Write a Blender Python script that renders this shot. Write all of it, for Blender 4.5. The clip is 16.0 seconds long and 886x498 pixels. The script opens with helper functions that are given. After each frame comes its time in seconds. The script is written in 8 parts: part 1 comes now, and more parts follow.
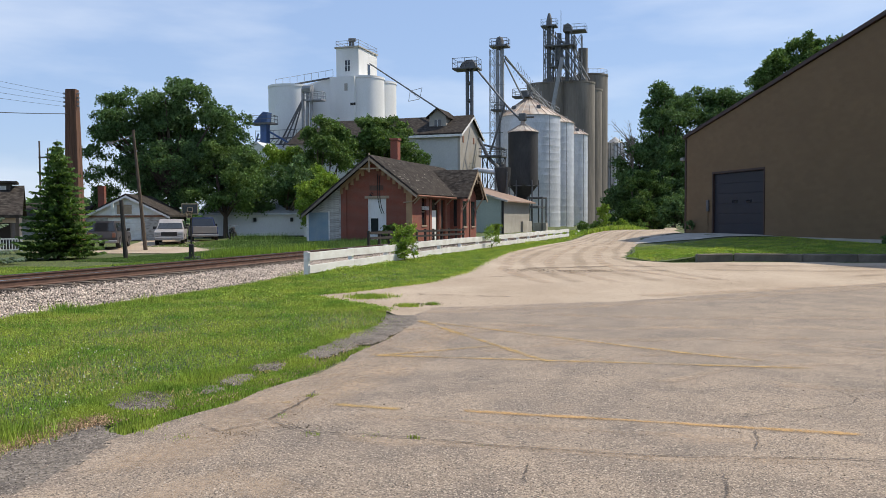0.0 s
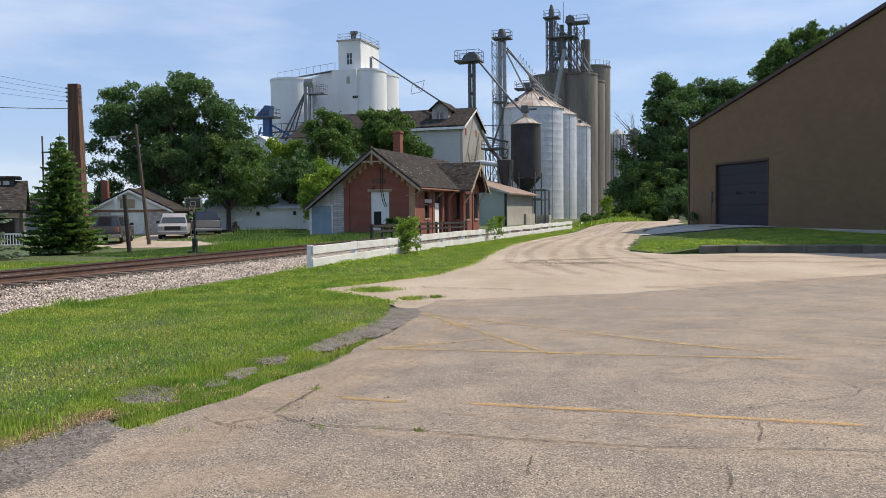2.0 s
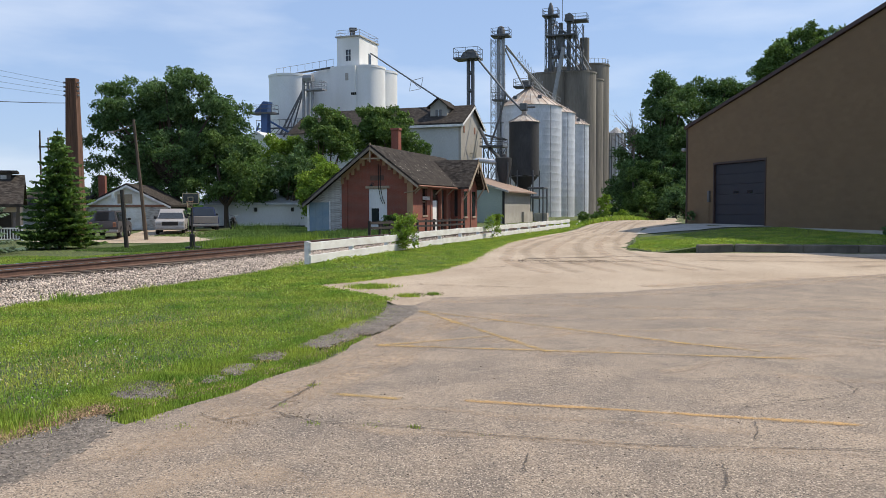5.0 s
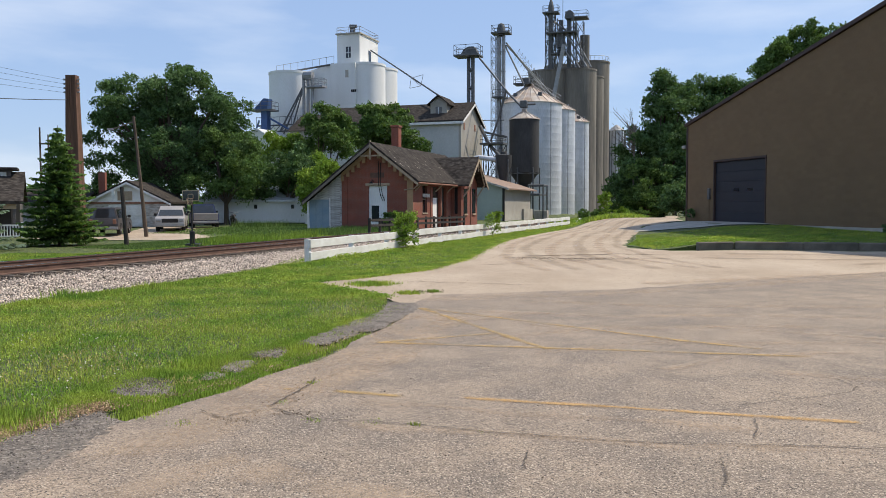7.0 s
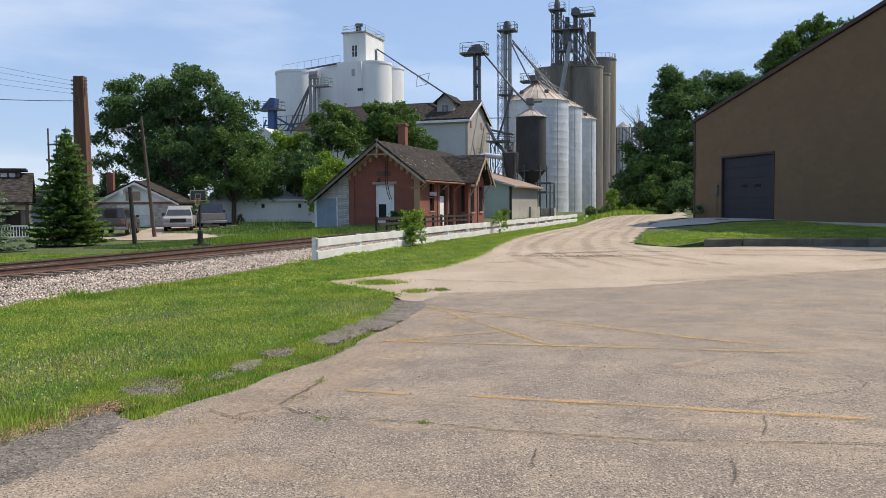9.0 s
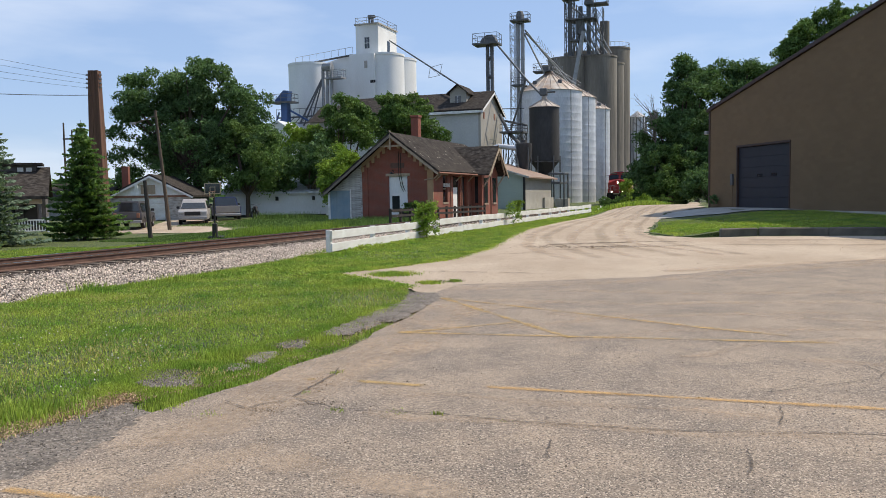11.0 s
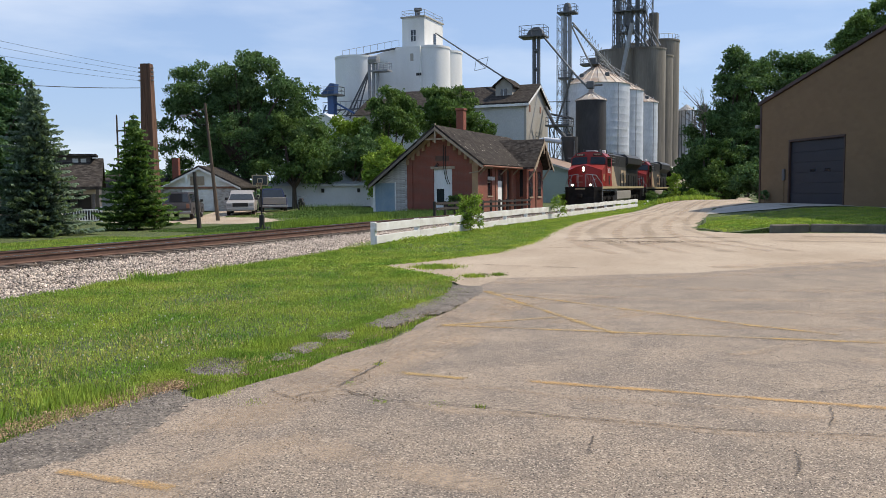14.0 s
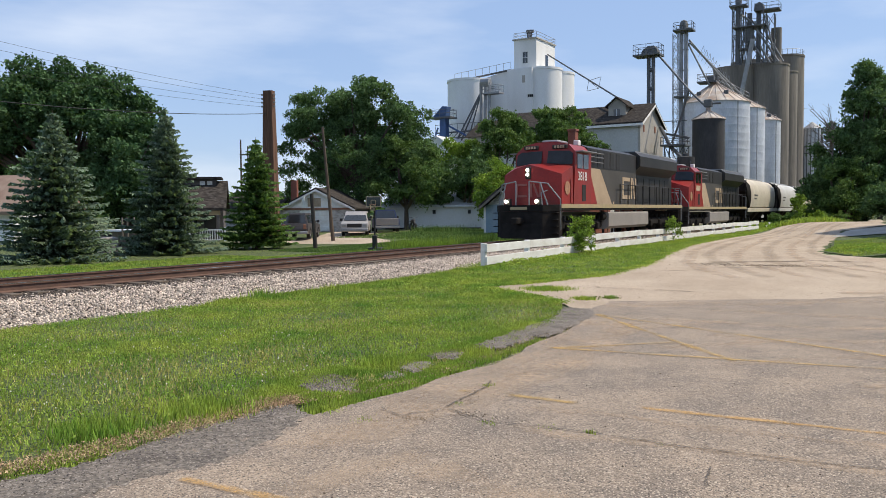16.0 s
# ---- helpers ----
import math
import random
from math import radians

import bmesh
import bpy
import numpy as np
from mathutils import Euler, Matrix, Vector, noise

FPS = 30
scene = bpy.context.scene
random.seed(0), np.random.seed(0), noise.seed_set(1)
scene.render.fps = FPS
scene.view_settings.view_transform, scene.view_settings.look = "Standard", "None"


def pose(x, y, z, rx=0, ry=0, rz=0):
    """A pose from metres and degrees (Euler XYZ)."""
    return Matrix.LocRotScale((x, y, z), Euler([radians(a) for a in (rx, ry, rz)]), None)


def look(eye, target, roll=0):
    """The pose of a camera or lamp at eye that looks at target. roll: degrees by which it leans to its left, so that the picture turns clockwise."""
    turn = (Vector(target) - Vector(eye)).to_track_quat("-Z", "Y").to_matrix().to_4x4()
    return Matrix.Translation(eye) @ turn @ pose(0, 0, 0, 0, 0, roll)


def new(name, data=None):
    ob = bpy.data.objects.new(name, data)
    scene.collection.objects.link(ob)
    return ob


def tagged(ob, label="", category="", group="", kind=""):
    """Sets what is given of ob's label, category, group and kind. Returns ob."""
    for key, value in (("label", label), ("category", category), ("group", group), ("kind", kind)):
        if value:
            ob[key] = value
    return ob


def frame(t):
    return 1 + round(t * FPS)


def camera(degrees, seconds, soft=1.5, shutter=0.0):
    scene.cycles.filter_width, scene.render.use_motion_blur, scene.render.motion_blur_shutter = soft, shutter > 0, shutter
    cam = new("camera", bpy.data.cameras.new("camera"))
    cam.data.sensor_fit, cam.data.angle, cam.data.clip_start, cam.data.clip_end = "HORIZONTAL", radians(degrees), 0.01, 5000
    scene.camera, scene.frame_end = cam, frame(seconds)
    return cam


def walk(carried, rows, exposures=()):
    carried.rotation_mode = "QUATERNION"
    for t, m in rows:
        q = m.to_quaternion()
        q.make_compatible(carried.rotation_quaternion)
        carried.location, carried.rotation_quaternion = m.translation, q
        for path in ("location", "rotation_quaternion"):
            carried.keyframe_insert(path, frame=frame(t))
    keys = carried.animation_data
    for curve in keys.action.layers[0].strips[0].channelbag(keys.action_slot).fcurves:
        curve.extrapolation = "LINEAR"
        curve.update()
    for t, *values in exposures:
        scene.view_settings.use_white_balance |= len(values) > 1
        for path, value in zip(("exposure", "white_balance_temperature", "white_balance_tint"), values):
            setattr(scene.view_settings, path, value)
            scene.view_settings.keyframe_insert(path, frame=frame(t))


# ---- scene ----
cam = camera(57.53, 16.0, soft=0.7)
# seconds, yaw, pitch, roll of the hand-held camera, 1.6 m over the car park
PATH = [(0.0, -0.193, -2.204, 0.324), (0.5, -0.191, -2.471, 0.465), (1.0, -0.121, -2.699, 0.561), (1.5, -0.003, -2.754, 0.614),
        (2.0, 0.017, -2.713, 0.627), (2.5, 0.017, -2.687, 0.591), (3.0, 0.002, -2.657, 0.523), (3.5, 0.0, -2.65, 0.5),
        (4.0, -0.004, -2.692, 0.346), (6.5, -0.198, -3.135, 0.197), (7.0, -0.134, -3.094, 0.172), (7.5, -0.042, -3.087, 0.24),
        (8.0, 0.094, -3.085, 0.368), (10.5, 0.981, -3.66, 0.778), (11.0, 1.315, -3.815, 0.921), (11.5, 1.689, -4.066, 1.03),
        (12.0, 2.053, -4.263, 1.074), (12.5, 2.434, -4.279, 1.066), (13.0, 2.928, -4.2, 1.067), (13.5, 3.534, -4.217, 0.705),
        (14.0, 4.468, -4.262, 0.504), (14.5, 5.739, -4.195, 0.415), (15.0, 7.197, -3.78, 0.502), (15.5, 8.867, -3.332, 0.489),
        (16.0, 12.288, -2.691, 0.466)]
EXPOSURE = 0.0
walk(cam, [(t, pose(0, 0, 1.6, 90 + p, r, y)) for t, y, p, r in PATH], exposures=[(0, EXPOSURE), (16, EXPOSURE)])

# ---- daylight ----
SUN_AZ, SUN_EL = 72, 54
world = bpy.data.worlds.new("sky")
scene.world = world
world.use_nodes = True
wn, wl = world.node_tree.nodes, world.node_tree.links
sky = wn.new("ShaderNodeTexSky")
sky.sky_type, sky.sun_disc = "NISHITA", False
sky.sun_elevation, sky.sun_rotation = radians(SUN_EL), radians(SUN_AZ)
sky.air_density, sky.dust_density, sky.ozone_density = 1.0, 0.2, 1.0
wcoord = wn.new("ShaderNodeTexCoord")
wmap = wn.new("ShaderNodeMapping")
wmap.inputs["Scale"].default_value = (1.2, 1.2, 5.0)
wcloud = wn.new("ShaderNodeTexNoise")
wcloud.inputs["Scale"].default_value, wcloud.inputs["Detail"].default_value = 2.2, 6
wramp = wn.new("ShaderNodeValToRGB")
wramp.color_ramp.elements[0].position, wramp.color_ramp.elements[1].position = 0.47, 0.8
wramp.color_ramp.elements[1].color = (0.55, 0.55, 0.55, 1)
wmix = wn.new("ShaderNodeMixRGB")
wmix.inputs[2].default_value = (9.0, 9.4, 10.0, 1)
wl.new(wcoord.outputs["Generated"], wmap.inputs[0])
wl.new(wmap.outputs[0], wcloud.inputs["Vector"])
wl.new(wcloud.outputs["Fac"], wramp.inputs[0])
wl.new(wramp.outputs[0], wmix.inputs[0])
wtone = wn.new("ShaderNodeMixRGB")
wtone.inputs[0].default_value, wtone.inputs[2].default_value = 0.6, (3.7, 5.2, 8.4, 1)
wl.new(sky.outputs[0], wtone.inputs[1])
wl.new(wtone.outputs[0], wmix.inputs[1])
wl.new(wmix.outputs[0], wn["Background"].inputs[0])
wn["Background"].inputs[1].default_value = 0.116
sun = new("sun", bpy.data.lights.new("sun", "SUN"))
sun.data.energy, sun.data.angle, sun.data.color = 4.7, radians(0.55), (1.0, 0.905, 0.76)
sun_dir = Vector((math.sin(radians(SUN_AZ)) * math.cos(radians(SUN_EL)), math.cos(radians(SUN_AZ)) * math.cos(radians(SUN_EL)), math.sin(radians(SUN_EL))))
sun.matrix_world = look(sun_dir * 120, (0, 0, 0))


# ---- materials ----
def mat(name, a, b=None, rough=0.8, metal=0.0, scale=3.0, bump=0.15, fine=40.0, dirt=None, dirt_scale=0.5, dirt_amount=0.5, island=0.0,
        stretch=(1, 1, 1), bricks=None, wave=None, trans=0.0, spec=0.4, per_object=0.0, speck=None, grain=0.35, worn=None, patch=None, hairline=None):
    """A two-tone surface with grain, broad stains and fine relief, in metres."""
    m = bpy.data.materials.new(name)
    m.use_nodes = True
    n, l = m.node_tree.nodes, m.node_tree.links
    p = n["Principled BSDF"]
    p.inputs["Roughness"].default_value, p.inputs["Metallic"].default_value = rough, metal
    p.inputs["Specular IOR Level"].default_value = spec
    b = b or tuple(c * 0.75 for c in a)
    tc, mp = n.new("ShaderNodeTexCoord"), n.new("ShaderNodeMapping")
    mp.inputs["Scale"].default_value = stretch
    l.new(tc.outputs["Object"], mp.inputs[0])

    def noise_tex(s, detail=6.0):
        t = n.new("ShaderNodeTexNoise")
        t.inputs["Scale"].default_value, t.inputs["Detail"].default_value = s, detail
        l.new(mp.outputs[0], t.inputs["Vector"])
        return t.outputs["Fac"]

    def mix(fac, c1, c2, mode="MIX"):
        x = n.new("ShaderNodeMixRGB")
        x.blend_type = mode
        for i, v in enumerate((fac, c1, c2)):
            if isinstance(v, (int, float)):
                x.inputs[i].default_value = v
            elif isinstance(v, tuple):
                x.inputs[i].default_value = (*v, 1)
            else:
                l.new(v, x.inputs[i])
        return x.outputs[0]

    def ramp(v, lo, hi):
        r = n.new("ShaderNodeMapRange")
        r.inputs[1].default_value, r.inputs[2].default_value = lo, hi
        l.new(v, r.inputs[0])
        return r.outputs[0]

    col = mix(ramp(noise_tex(scale), 0.3, 0.7), a, b)
    if bricks:
        bt = n.new("ShaderNodeTexBrick")
        sep, comb, plus = n.new("ShaderNodeSeparateXYZ"), n.new("ShaderNodeCombineXYZ"), n.new("ShaderNodeMath")
        l.new(tc.outputs["Object"], sep.inputs[0])
        l.new(sep.outputs[0], plus.inputs[0]), l.new(sep.outputs[1], plus.inputs[1])
        l.new(plus.outputs[0], comb.inputs[0]), l.new(sep.outputs[2], comb.inputs[1])
        l.new(comb.outputs[0], bt.inputs["Vector"])
        bt.inputs["Scale"].default_value = 1.0
        bt.inputs["Brick Width"].default_value, bt.inputs["Row Height"].default_value = bricks[0], bricks[1]
        bt.inputs["Mortar Size"].default_value = bricks[2]
        bt.inputs["Mortar"].default_value = (*bricks[3], 1)
        l.new(col, bt.inputs["Color1"])
        l.new(mix(1.0, col, (0.9, 0.89, 0.88), "MULTIPLY"), bt.inputs["Color2"])
        col = bt.outputs["Color"]
    if dirt:
        col = mix(mix(dirt_amount, (0.0, 0.0, 0.0), ramp(noise_tex(dirt_scale, 8), 0.42, 0.68)), col, dirt)
    if patch:
        # broad swathes of another tone: (patches a metre, colour, amount)
        col = mix(mix(patch[2], (0.0, 0.0, 0.0), ramp(noise_tex(patch[0], 9), 0.45, 0.62)), col, patch[1])
    if hairline:
        # a web of hairline cracks, here and there: (cells a metre, colour, width)
        ve = n.new("ShaderNodeTexVoronoi")
        ve.feature = "DISTANCE_TO_EDGE"
        ve.inputs["Scale"].default_value = hairline[0]
        wob = n.new("ShaderNodeVectorMath")
        wob.operation = "MULTIPLY_ADD"
        wn3 = n.new("ShaderNodeTexNoise")
        wn3.inputs["Scale"].default_value = 4.0
        l.new(mp.outputs[0], wn3.inputs["Vector"])
        l.new(wn3.outputs["Color"], wob.inputs[0])
        wob.inputs[1].default_value = (0.35, 0.35, 0.35)
        l.new(mp.outputs[0], wob.inputs[2])
        l.new(wob.outputs[0], ve.inputs["Vector"])
        near = n.new("ShaderNodeMapRange")
        near.inputs[1].default_value, near.inputs[2].default_value = hairline[2], 0.0
        l.new(ve.outputs["Distance"], near.inputs[0])
        col = mix(mix(1.0, near.outputs[0], ramp(noise_tex(0.5, 3), 0.52, 0.66), "MULTIPLY"), col, hairline[1])
    col = mix(grain, col, mix(ramp(noise_tex(fine, 3), 0.3, 0.7), (0.3, 0.3, 0.3), (0.7, 0.7, 0.7)), "OVERLAY")
    if speck:
        # aggregate showing through: (grains a metre, pale, dark, share)
        vo = n.new("ShaderNodeTexVoronoi")
        vo.inputs["Scale"].default_value = speck[0]
        l.new(mp.outputs[0], vo.inputs["Vector"])
        sepc = n.new("ShaderNodeSeparateColor")
        l.new(vo.outputs["Color"], sepc.inputs[0])
        col = mix(ramp(sepc.outputs[0], 1 - speck[3], 1.06 - speck[3]), col, speck[1])
        col = mix(ramp(sepc.outputs[1], 1 - speck[3], 1.06 - speck[3]), col, speck[2])
        if len(speck) > 4:
            # a coarser set of the same grains, its cells speck[4] times larger
            vc = n.new("ShaderNodeTexVoronoi")
            vc.inputs["Scale"].default_value = speck[0] / speck[4]
            l.new(mp.outputs[0], vc.inputs["Vector"])
            sc = n.new("ShaderNodeSeparateColor")
            l.new(vc.outputs["Color"], sc.inputs[0])
            col = mix(mix(0.45, (0.0, 0.0, 0.0), ramp(sc.outputs[0], 0.95, 0.97)), col, speck[1])
            col = mix(mix(0.45, (0.0, 0.0, 0.0), ramp(sc.outputs[1], 0.94, 0.97)), col, speck[2])
    for amount, node, socket in ((island, "ShaderNodeNewGeometry", "Random Per Island"), (per_object, "ShaderNodeObjectInfo", "Random")):
        if amount:
            g = n.new(node)
            v = n.new("ShaderNodeMapRange")
            v.inputs[3].default_value, v.inputs[4].default_value = 1 - amount, 1 + amount
            l.new(g.outputs[socket], v.inputs[0])
            col = mix(1.0, col, v.outputs[0], "MULTIPLY")
    l.new(col, p.inputs["Base Color"])
    height = noise_tex(fine * 0.6, 6)
    if wave:
        w = n.new("ShaderNodeTexWave")
        w.bands_direction = wave[0]
        w.inputs["Scale"].default_value = wave[1]
        l.new(tc.outputs["Object"], w.inputs["Vector"])
        height = mix(0.25, w.outputs["Fac"], height)
    bp = n.new("ShaderNodeBump")
    bp.inputs["Strength"].default_value, bp.inputs["Distance"].default_value = bump, 0.02
    l.new(height, bp.inputs["Height"])
    l.new(bp.outputs[0], p.inputs["Normal"])
    if worn:
        # a thin film worn through to what lies below: (patches a metre, unevenness, most cover)
        at = n.new("ShaderNodeAttribute")
        at.attribute_name = "cover"
        one, two = n.new("ShaderNodeMath"), n.new("ShaderNodeMath")
        one.operation = two.operation = "MULTIPLY_ADD"
        l.new(noise_tex(worn[0], 9), one.inputs[0])
        one.inputs[1].default_value = worn[1]
        l.new(at.outputs["Fac"], one.inputs[2])
        l.new(noise_tex(70, 3), two.inputs[0])
        two.inputs[1].default_value = worn[1] * 0.6
        l.new(one.outputs[0], two.inputs[2])
        r = n.new("ShaderNodeMapRange")
        mid = worn[1] * 0.8
        r.inputs[1].default_value, r.inputs[2].default_value, r.inputs[4].default_value = mid + 0.5, mid + 1.25, worn[2]
        l.new(two.outputs[0], r.inputs[0])
        l.new(r.outputs[0], p.inputs["Alpha"])
    if trans:
        t = n.new("ShaderNodeBsdfTranslucent")
        l.new(mix(1.0, col, (1.25, 1.35, 0.6), "MULTIPLY"), t.inputs[0])
        ms = n.new("ShaderNodeMixShader")
        ms.inputs[0].default_value = trans
        l.new(p.outputs[0], ms.inputs[1]), l.new(t.outputs[0], ms.inputs[2])
        l.new(ms.outputs[0], n["Material Output"].inputs[0])
    return m


def glow(name, color, strength):
    m = bpy.data.materials.new(name)
    m.use_nodes = True
    p = m.node_tree.nodes["Principled BSDF"]
    p.inputs["Base Color"].default_value = (*color, 1)
    p.inputs["Emission Color"].default_value, p.inputs["Emission Strength"].default_value = (*color, 1), strength
    return m


M = {}
# ground tone held dark to stand in for shade among the grass blades
M["grass_ground"] = mat("grass_ground", (0.05, 0.075, 0.017), (0.085, 0.105, 0.028), scale=3, fine=55, bump=0.9, dirt=(0.13, 0.115, 0.05), dirt_scale=0.6, dirt_amount=0.25, speck=(45, (0.17, 0.21, 0.05), (0.018, 0.03, 0.007), 0.28), grain=0.9)
M["blade"] = mat("blade", (0.135, 0.26, 0.042), (0.39, 0.43, 0.095), rough=0.7, spec=0.2, scale=1.1, fine=3, bump=0, island=0.5, trans=0.35)
M["dry_blade"] = mat("dry_blade", (0.54, 0.46, 0.19), (0.42, 0.34, 0.13), rough=0.8, scale=2, bump=0, island=0.3, trans=0.2)
M["straw"] = mat("dead_straw", (0.50, 0.36, 0.22), (0.36, 0.235, 0.135), rough=0.9, scale=3, bump=0, island=0.45)
M["asphalt"] = mat("asphalt", (0.20, 0.158, 0.119), (0.29, 0.224, 0.163), rough=0.82, spec=0.5, scale=2.4, fine=85, bump=0.8, dirt=(0.40, 0.30, 0.208), dirt_scale=0.55, dirt_amount=0.6, patch=(1.7, (0.155, 0.124, 0.098), 0.6), hairline=(0.8, (0.075, 0.06, 0.05), 0.007), speck=(125, (0.50, 0.405, 0.31), (0.07, 0.055, 0.043), 0.15, 2.0), grain=0.9)
M["dirt"] = mat("dirt", (0.405, 0.316, 0.23), (0.325, 0.252, 0.18), rough=0.95, scale=1.1, fine=45, bump=0.5, dirt=(0.47, 0.382, 0.288), dirt_scale=0.35, dirt_amount=0.8, stretch=(1.0, 0.6, 1), speck=(45, (0.47, 0.38, 0.28), (0.23, 0.175, 0.125), 0.07), grain=0.6)
M["concrete"] = mat("concrete", (0.45, 0.42, 0.37), (0.36, 0.34, 0.30), rough=0.9, scale=1.5, fine=45, bump=0.3, dirt=(0.25, 0.22, 0.18), dirt_scale=0.8)
M["old_asphalt"] = mat("old_asphalt", (0.105, 0.088, 0.072), (0.185, 0.155, 0.126), rough=0.95, scale=3.5, grain=0.9, speck=(100, (0.33, 0.285, 0.24), (0.04, 0.034, 0.029), 0.11, 2.0), fine=30, bump=0.8, dirt=(0.21, 0.18, 0.145), dirt_scale=1.6, dirt_amount=0.35)
M["yellow_paint"] = mat("yellow_paint", (0.58, 0.345, 0.115), (0.48, 0.30, 0.13), rough=0.85, scale=6, fine=70, bump=0.3, worn=(6, 1.5, 0.85))
M["yellow_faint"] = mat("worn_yellow_paint", (0.50, 0.33, 0.12), (0.42, 0.29, 0.13), rough=0.9, scale=5, fine=60, bump=0.3, grain=0.6, worn=(4, 1.5, 0.8))
M["kerb"] = mat("weathered_kerb", (0.20, 0.175, 0.14), (0.12, 0.105, 0.085), rough=0.95, scale=2.0, fine=30, bump=0.5, dirt=(0.085, 0.075, 0.06), dirt_scale=1.0, dirt_amount=0.7)
M["mud_dry"] = mat("packed_dirt", (0.25, 0.19, 0.13), (0.30, 0.235, 0.165), rough=0.95, scale=2, fine=16, bump=0.6, grain=0.8, worn=(0.9, 1.2, 0.34))
M["dust"] = mat("pale_dust", (0.49, 0.375, 0.27), (0.43, 0.325, 0.23), rough=0.95, scale=2, fine=16, bump=0.5, grain=0.8, worn=(1.6, 1.9, 0.5))
M["mud"] = mat("mud", (0.15, 0.11, 0.075), rough=0.95, scale=4, bump=0.6)
M["damp"] = mat("damp_mud", (0.15, 0.11, 0.075), (0.2, 0.15, 0.1), rough=0.95, scale=4, bump=0.6, worn=(4, 2.2, 1.0))
M["tar"] = mat("tar", (0.105, 0.086, 0.07), rough=0.9, scale=5, bump=0.2, worn=(9, 1.2, 0.95))
M["stone"] = mat("ballast_stone", (0.62, 0.52, 0.425), (0.37, 0.305, 0.25), rough=0.9, scale=2.0, fine=30, bump=0.3, island=0.55)
M["dark_stone"] = mat("oily_ballast_stone", (0.13, 0.10, 0.08), (0.075, 0.06, 0.05), rough=0.9, scale=2.0, fine=30, bump=0.3, island=0.6)
M["ballast_bed"] = mat("ballast_bed", (0.17, 0.145, 0.12), (0.27, 0.23, 0.19), rough=0.95, scale=9, fine=30, bump=0.8)
M["rail_rust"] = mat("rail_rust", (0.085, 0.048, 0.036), (0.15, 0.085, 0.06), rough=0.75, scale=4, bump=0.2)
M["rail_top"] = mat("rail_top", (0.55, 0.53, 0.52), rough=0.25, metal=1.0, scale=4, bump=0.02)
M["tie"] = mat("tie_wood", (0.10, 0.075, 0.055), (0.16, 0.13, 0.1), rough=0.95, scale=5, bump=0.5, per_object=0.25)
M["white_paint"] = mat("white_paint", (0.80, 0.80, 0.78), (0.70, 0.69, 0.66), rough=0.6, scale=2.0, fine=25, bump=0.15, dirt=(0.42, 0.38, 0.32), dirt_scale=1.6, dirt_amount=0.4, stretch=(1, 1, 2))
M["white_wall"] = mat("white_wall", (0.80, 0.80, 0.78), (0.72, 0.72, 0.70), rough=0.75, scale=0.4, fine=15, bump=0.1, dirt=(0.45, 0.43, 0.39), dirt_scale=0.25, dirt_amount=0.35, stretch=(1, 1, 0.25))
M["siding"] = mat("peeling_siding", (0.62, 0.61, 0.58), (0.45, 0.43, 0.4), rough=0.85, scale=3.0, fine=20, bump=0.25, dirt=(0.17, 0.145, 0.12), dirt_scale=5.0, dirt_amount=0.8, per_object=0.22, stretch=(0.5, 1, 1.6))
M["brick"] = mat("brick", (0.29, 0.086, 0.054), (0.215, 0.064, 0.041), rough=0.9, scale=1.2, fine=20, bump=0.3, dirt=(0.16, 0.07, 0.05), dirt_scale=0.8, dirt_amount=0.45, bricks=(0.21, 0.075, 0.007, (0.22, 0.13, 0.1)))
M["tan_brick"] = mat("tan_brick", (0.42, 0.28, 0.16), (0.33, 0.21, 0.12), rough=0.9, scale=2, bump=0.3)
M["shingle"] = mat("shingle", (0.022, 0.019, 0.017), (0.038, 0.033, 0.03), spec=0.05, rough=0.95, scale=2.0, fine=22, bump=0.5, dirt=(0.17, 0.15, 0.13), dirt_scale=3.2, dirt_amount=0.42, stretch=(1, 1.4, 1), patch=(1.1, (0.06, 0.05, 0.042), 0.5))
M["bare_felt"] = mat("bare_felt", (0.30, 0.27, 0.235), (0.19, 0.168, 0.145), rough=0.95, scale=6, bump=0.2, island=0.4)
M["trim"] = mat("tan_trim", (0.40, 0.32, 0.23), (0.3, 0.23, 0.16), rough=0.8, scale=4, bump=0.2)
M["rust_trim"] = mat("rusty_eave", (0.28, 0.13, 0.08), (0.2, 0.1, 0.07), rough=0.8, scale=4, bump=0.2)
M["dark"] = mat("dark_void", (0.025, 0.023, 0.022), rough=0.6, bump=0.05)
M["glass"] = mat("window_glass", (0.03, 0.035, 0.04), rough=0.08, spec=0.8, bump=0.0)
M["blue_door"] = mat("faded_blue_door", (0.20, 0.29, 0.36), (0.27, 0.34, 0.38), rough=0.7, scale=2, bump=0.1)
M["brown_wall"] = mat("brown_block_wall", bricks=(0.4, 0.2, 0.006, (0.168, 0.112, 0.062)), a=(0.184, 0.123, 0.067), b=(0.17, 0.113, 0.062), rough=0.9, scale=0.6, fine=18, bump=0.2, dirt=(0.145, 0.097, 0.055), dirt_scale=0.3, dirt_amount=0.3, grain=0.2)
M["roof_edge"] = mat("dark_brown_edge", (0.06, 0.035, 0.028), rough=0.6, scale=3, bump=0.1)
M["navy"] = mat("dark_overhead_door", (0.018, 0.020, 0.029), (0.022, 0.024, 0.034), rough=0.55, scale=1.5, bump=0.08)
M["galv"] = mat("galvanised_steel", (0.66, 0.68, 0.72), (0.54, 0.56, 0.60), rough=0.55, metal=0.15, scale=0.9, fine=6, bump=0.1, dirt=(0.4, 0.39, 0.37), dirt_scale=0.4, dirt_amount=0.35, stretch=(1, 1, 0.4))
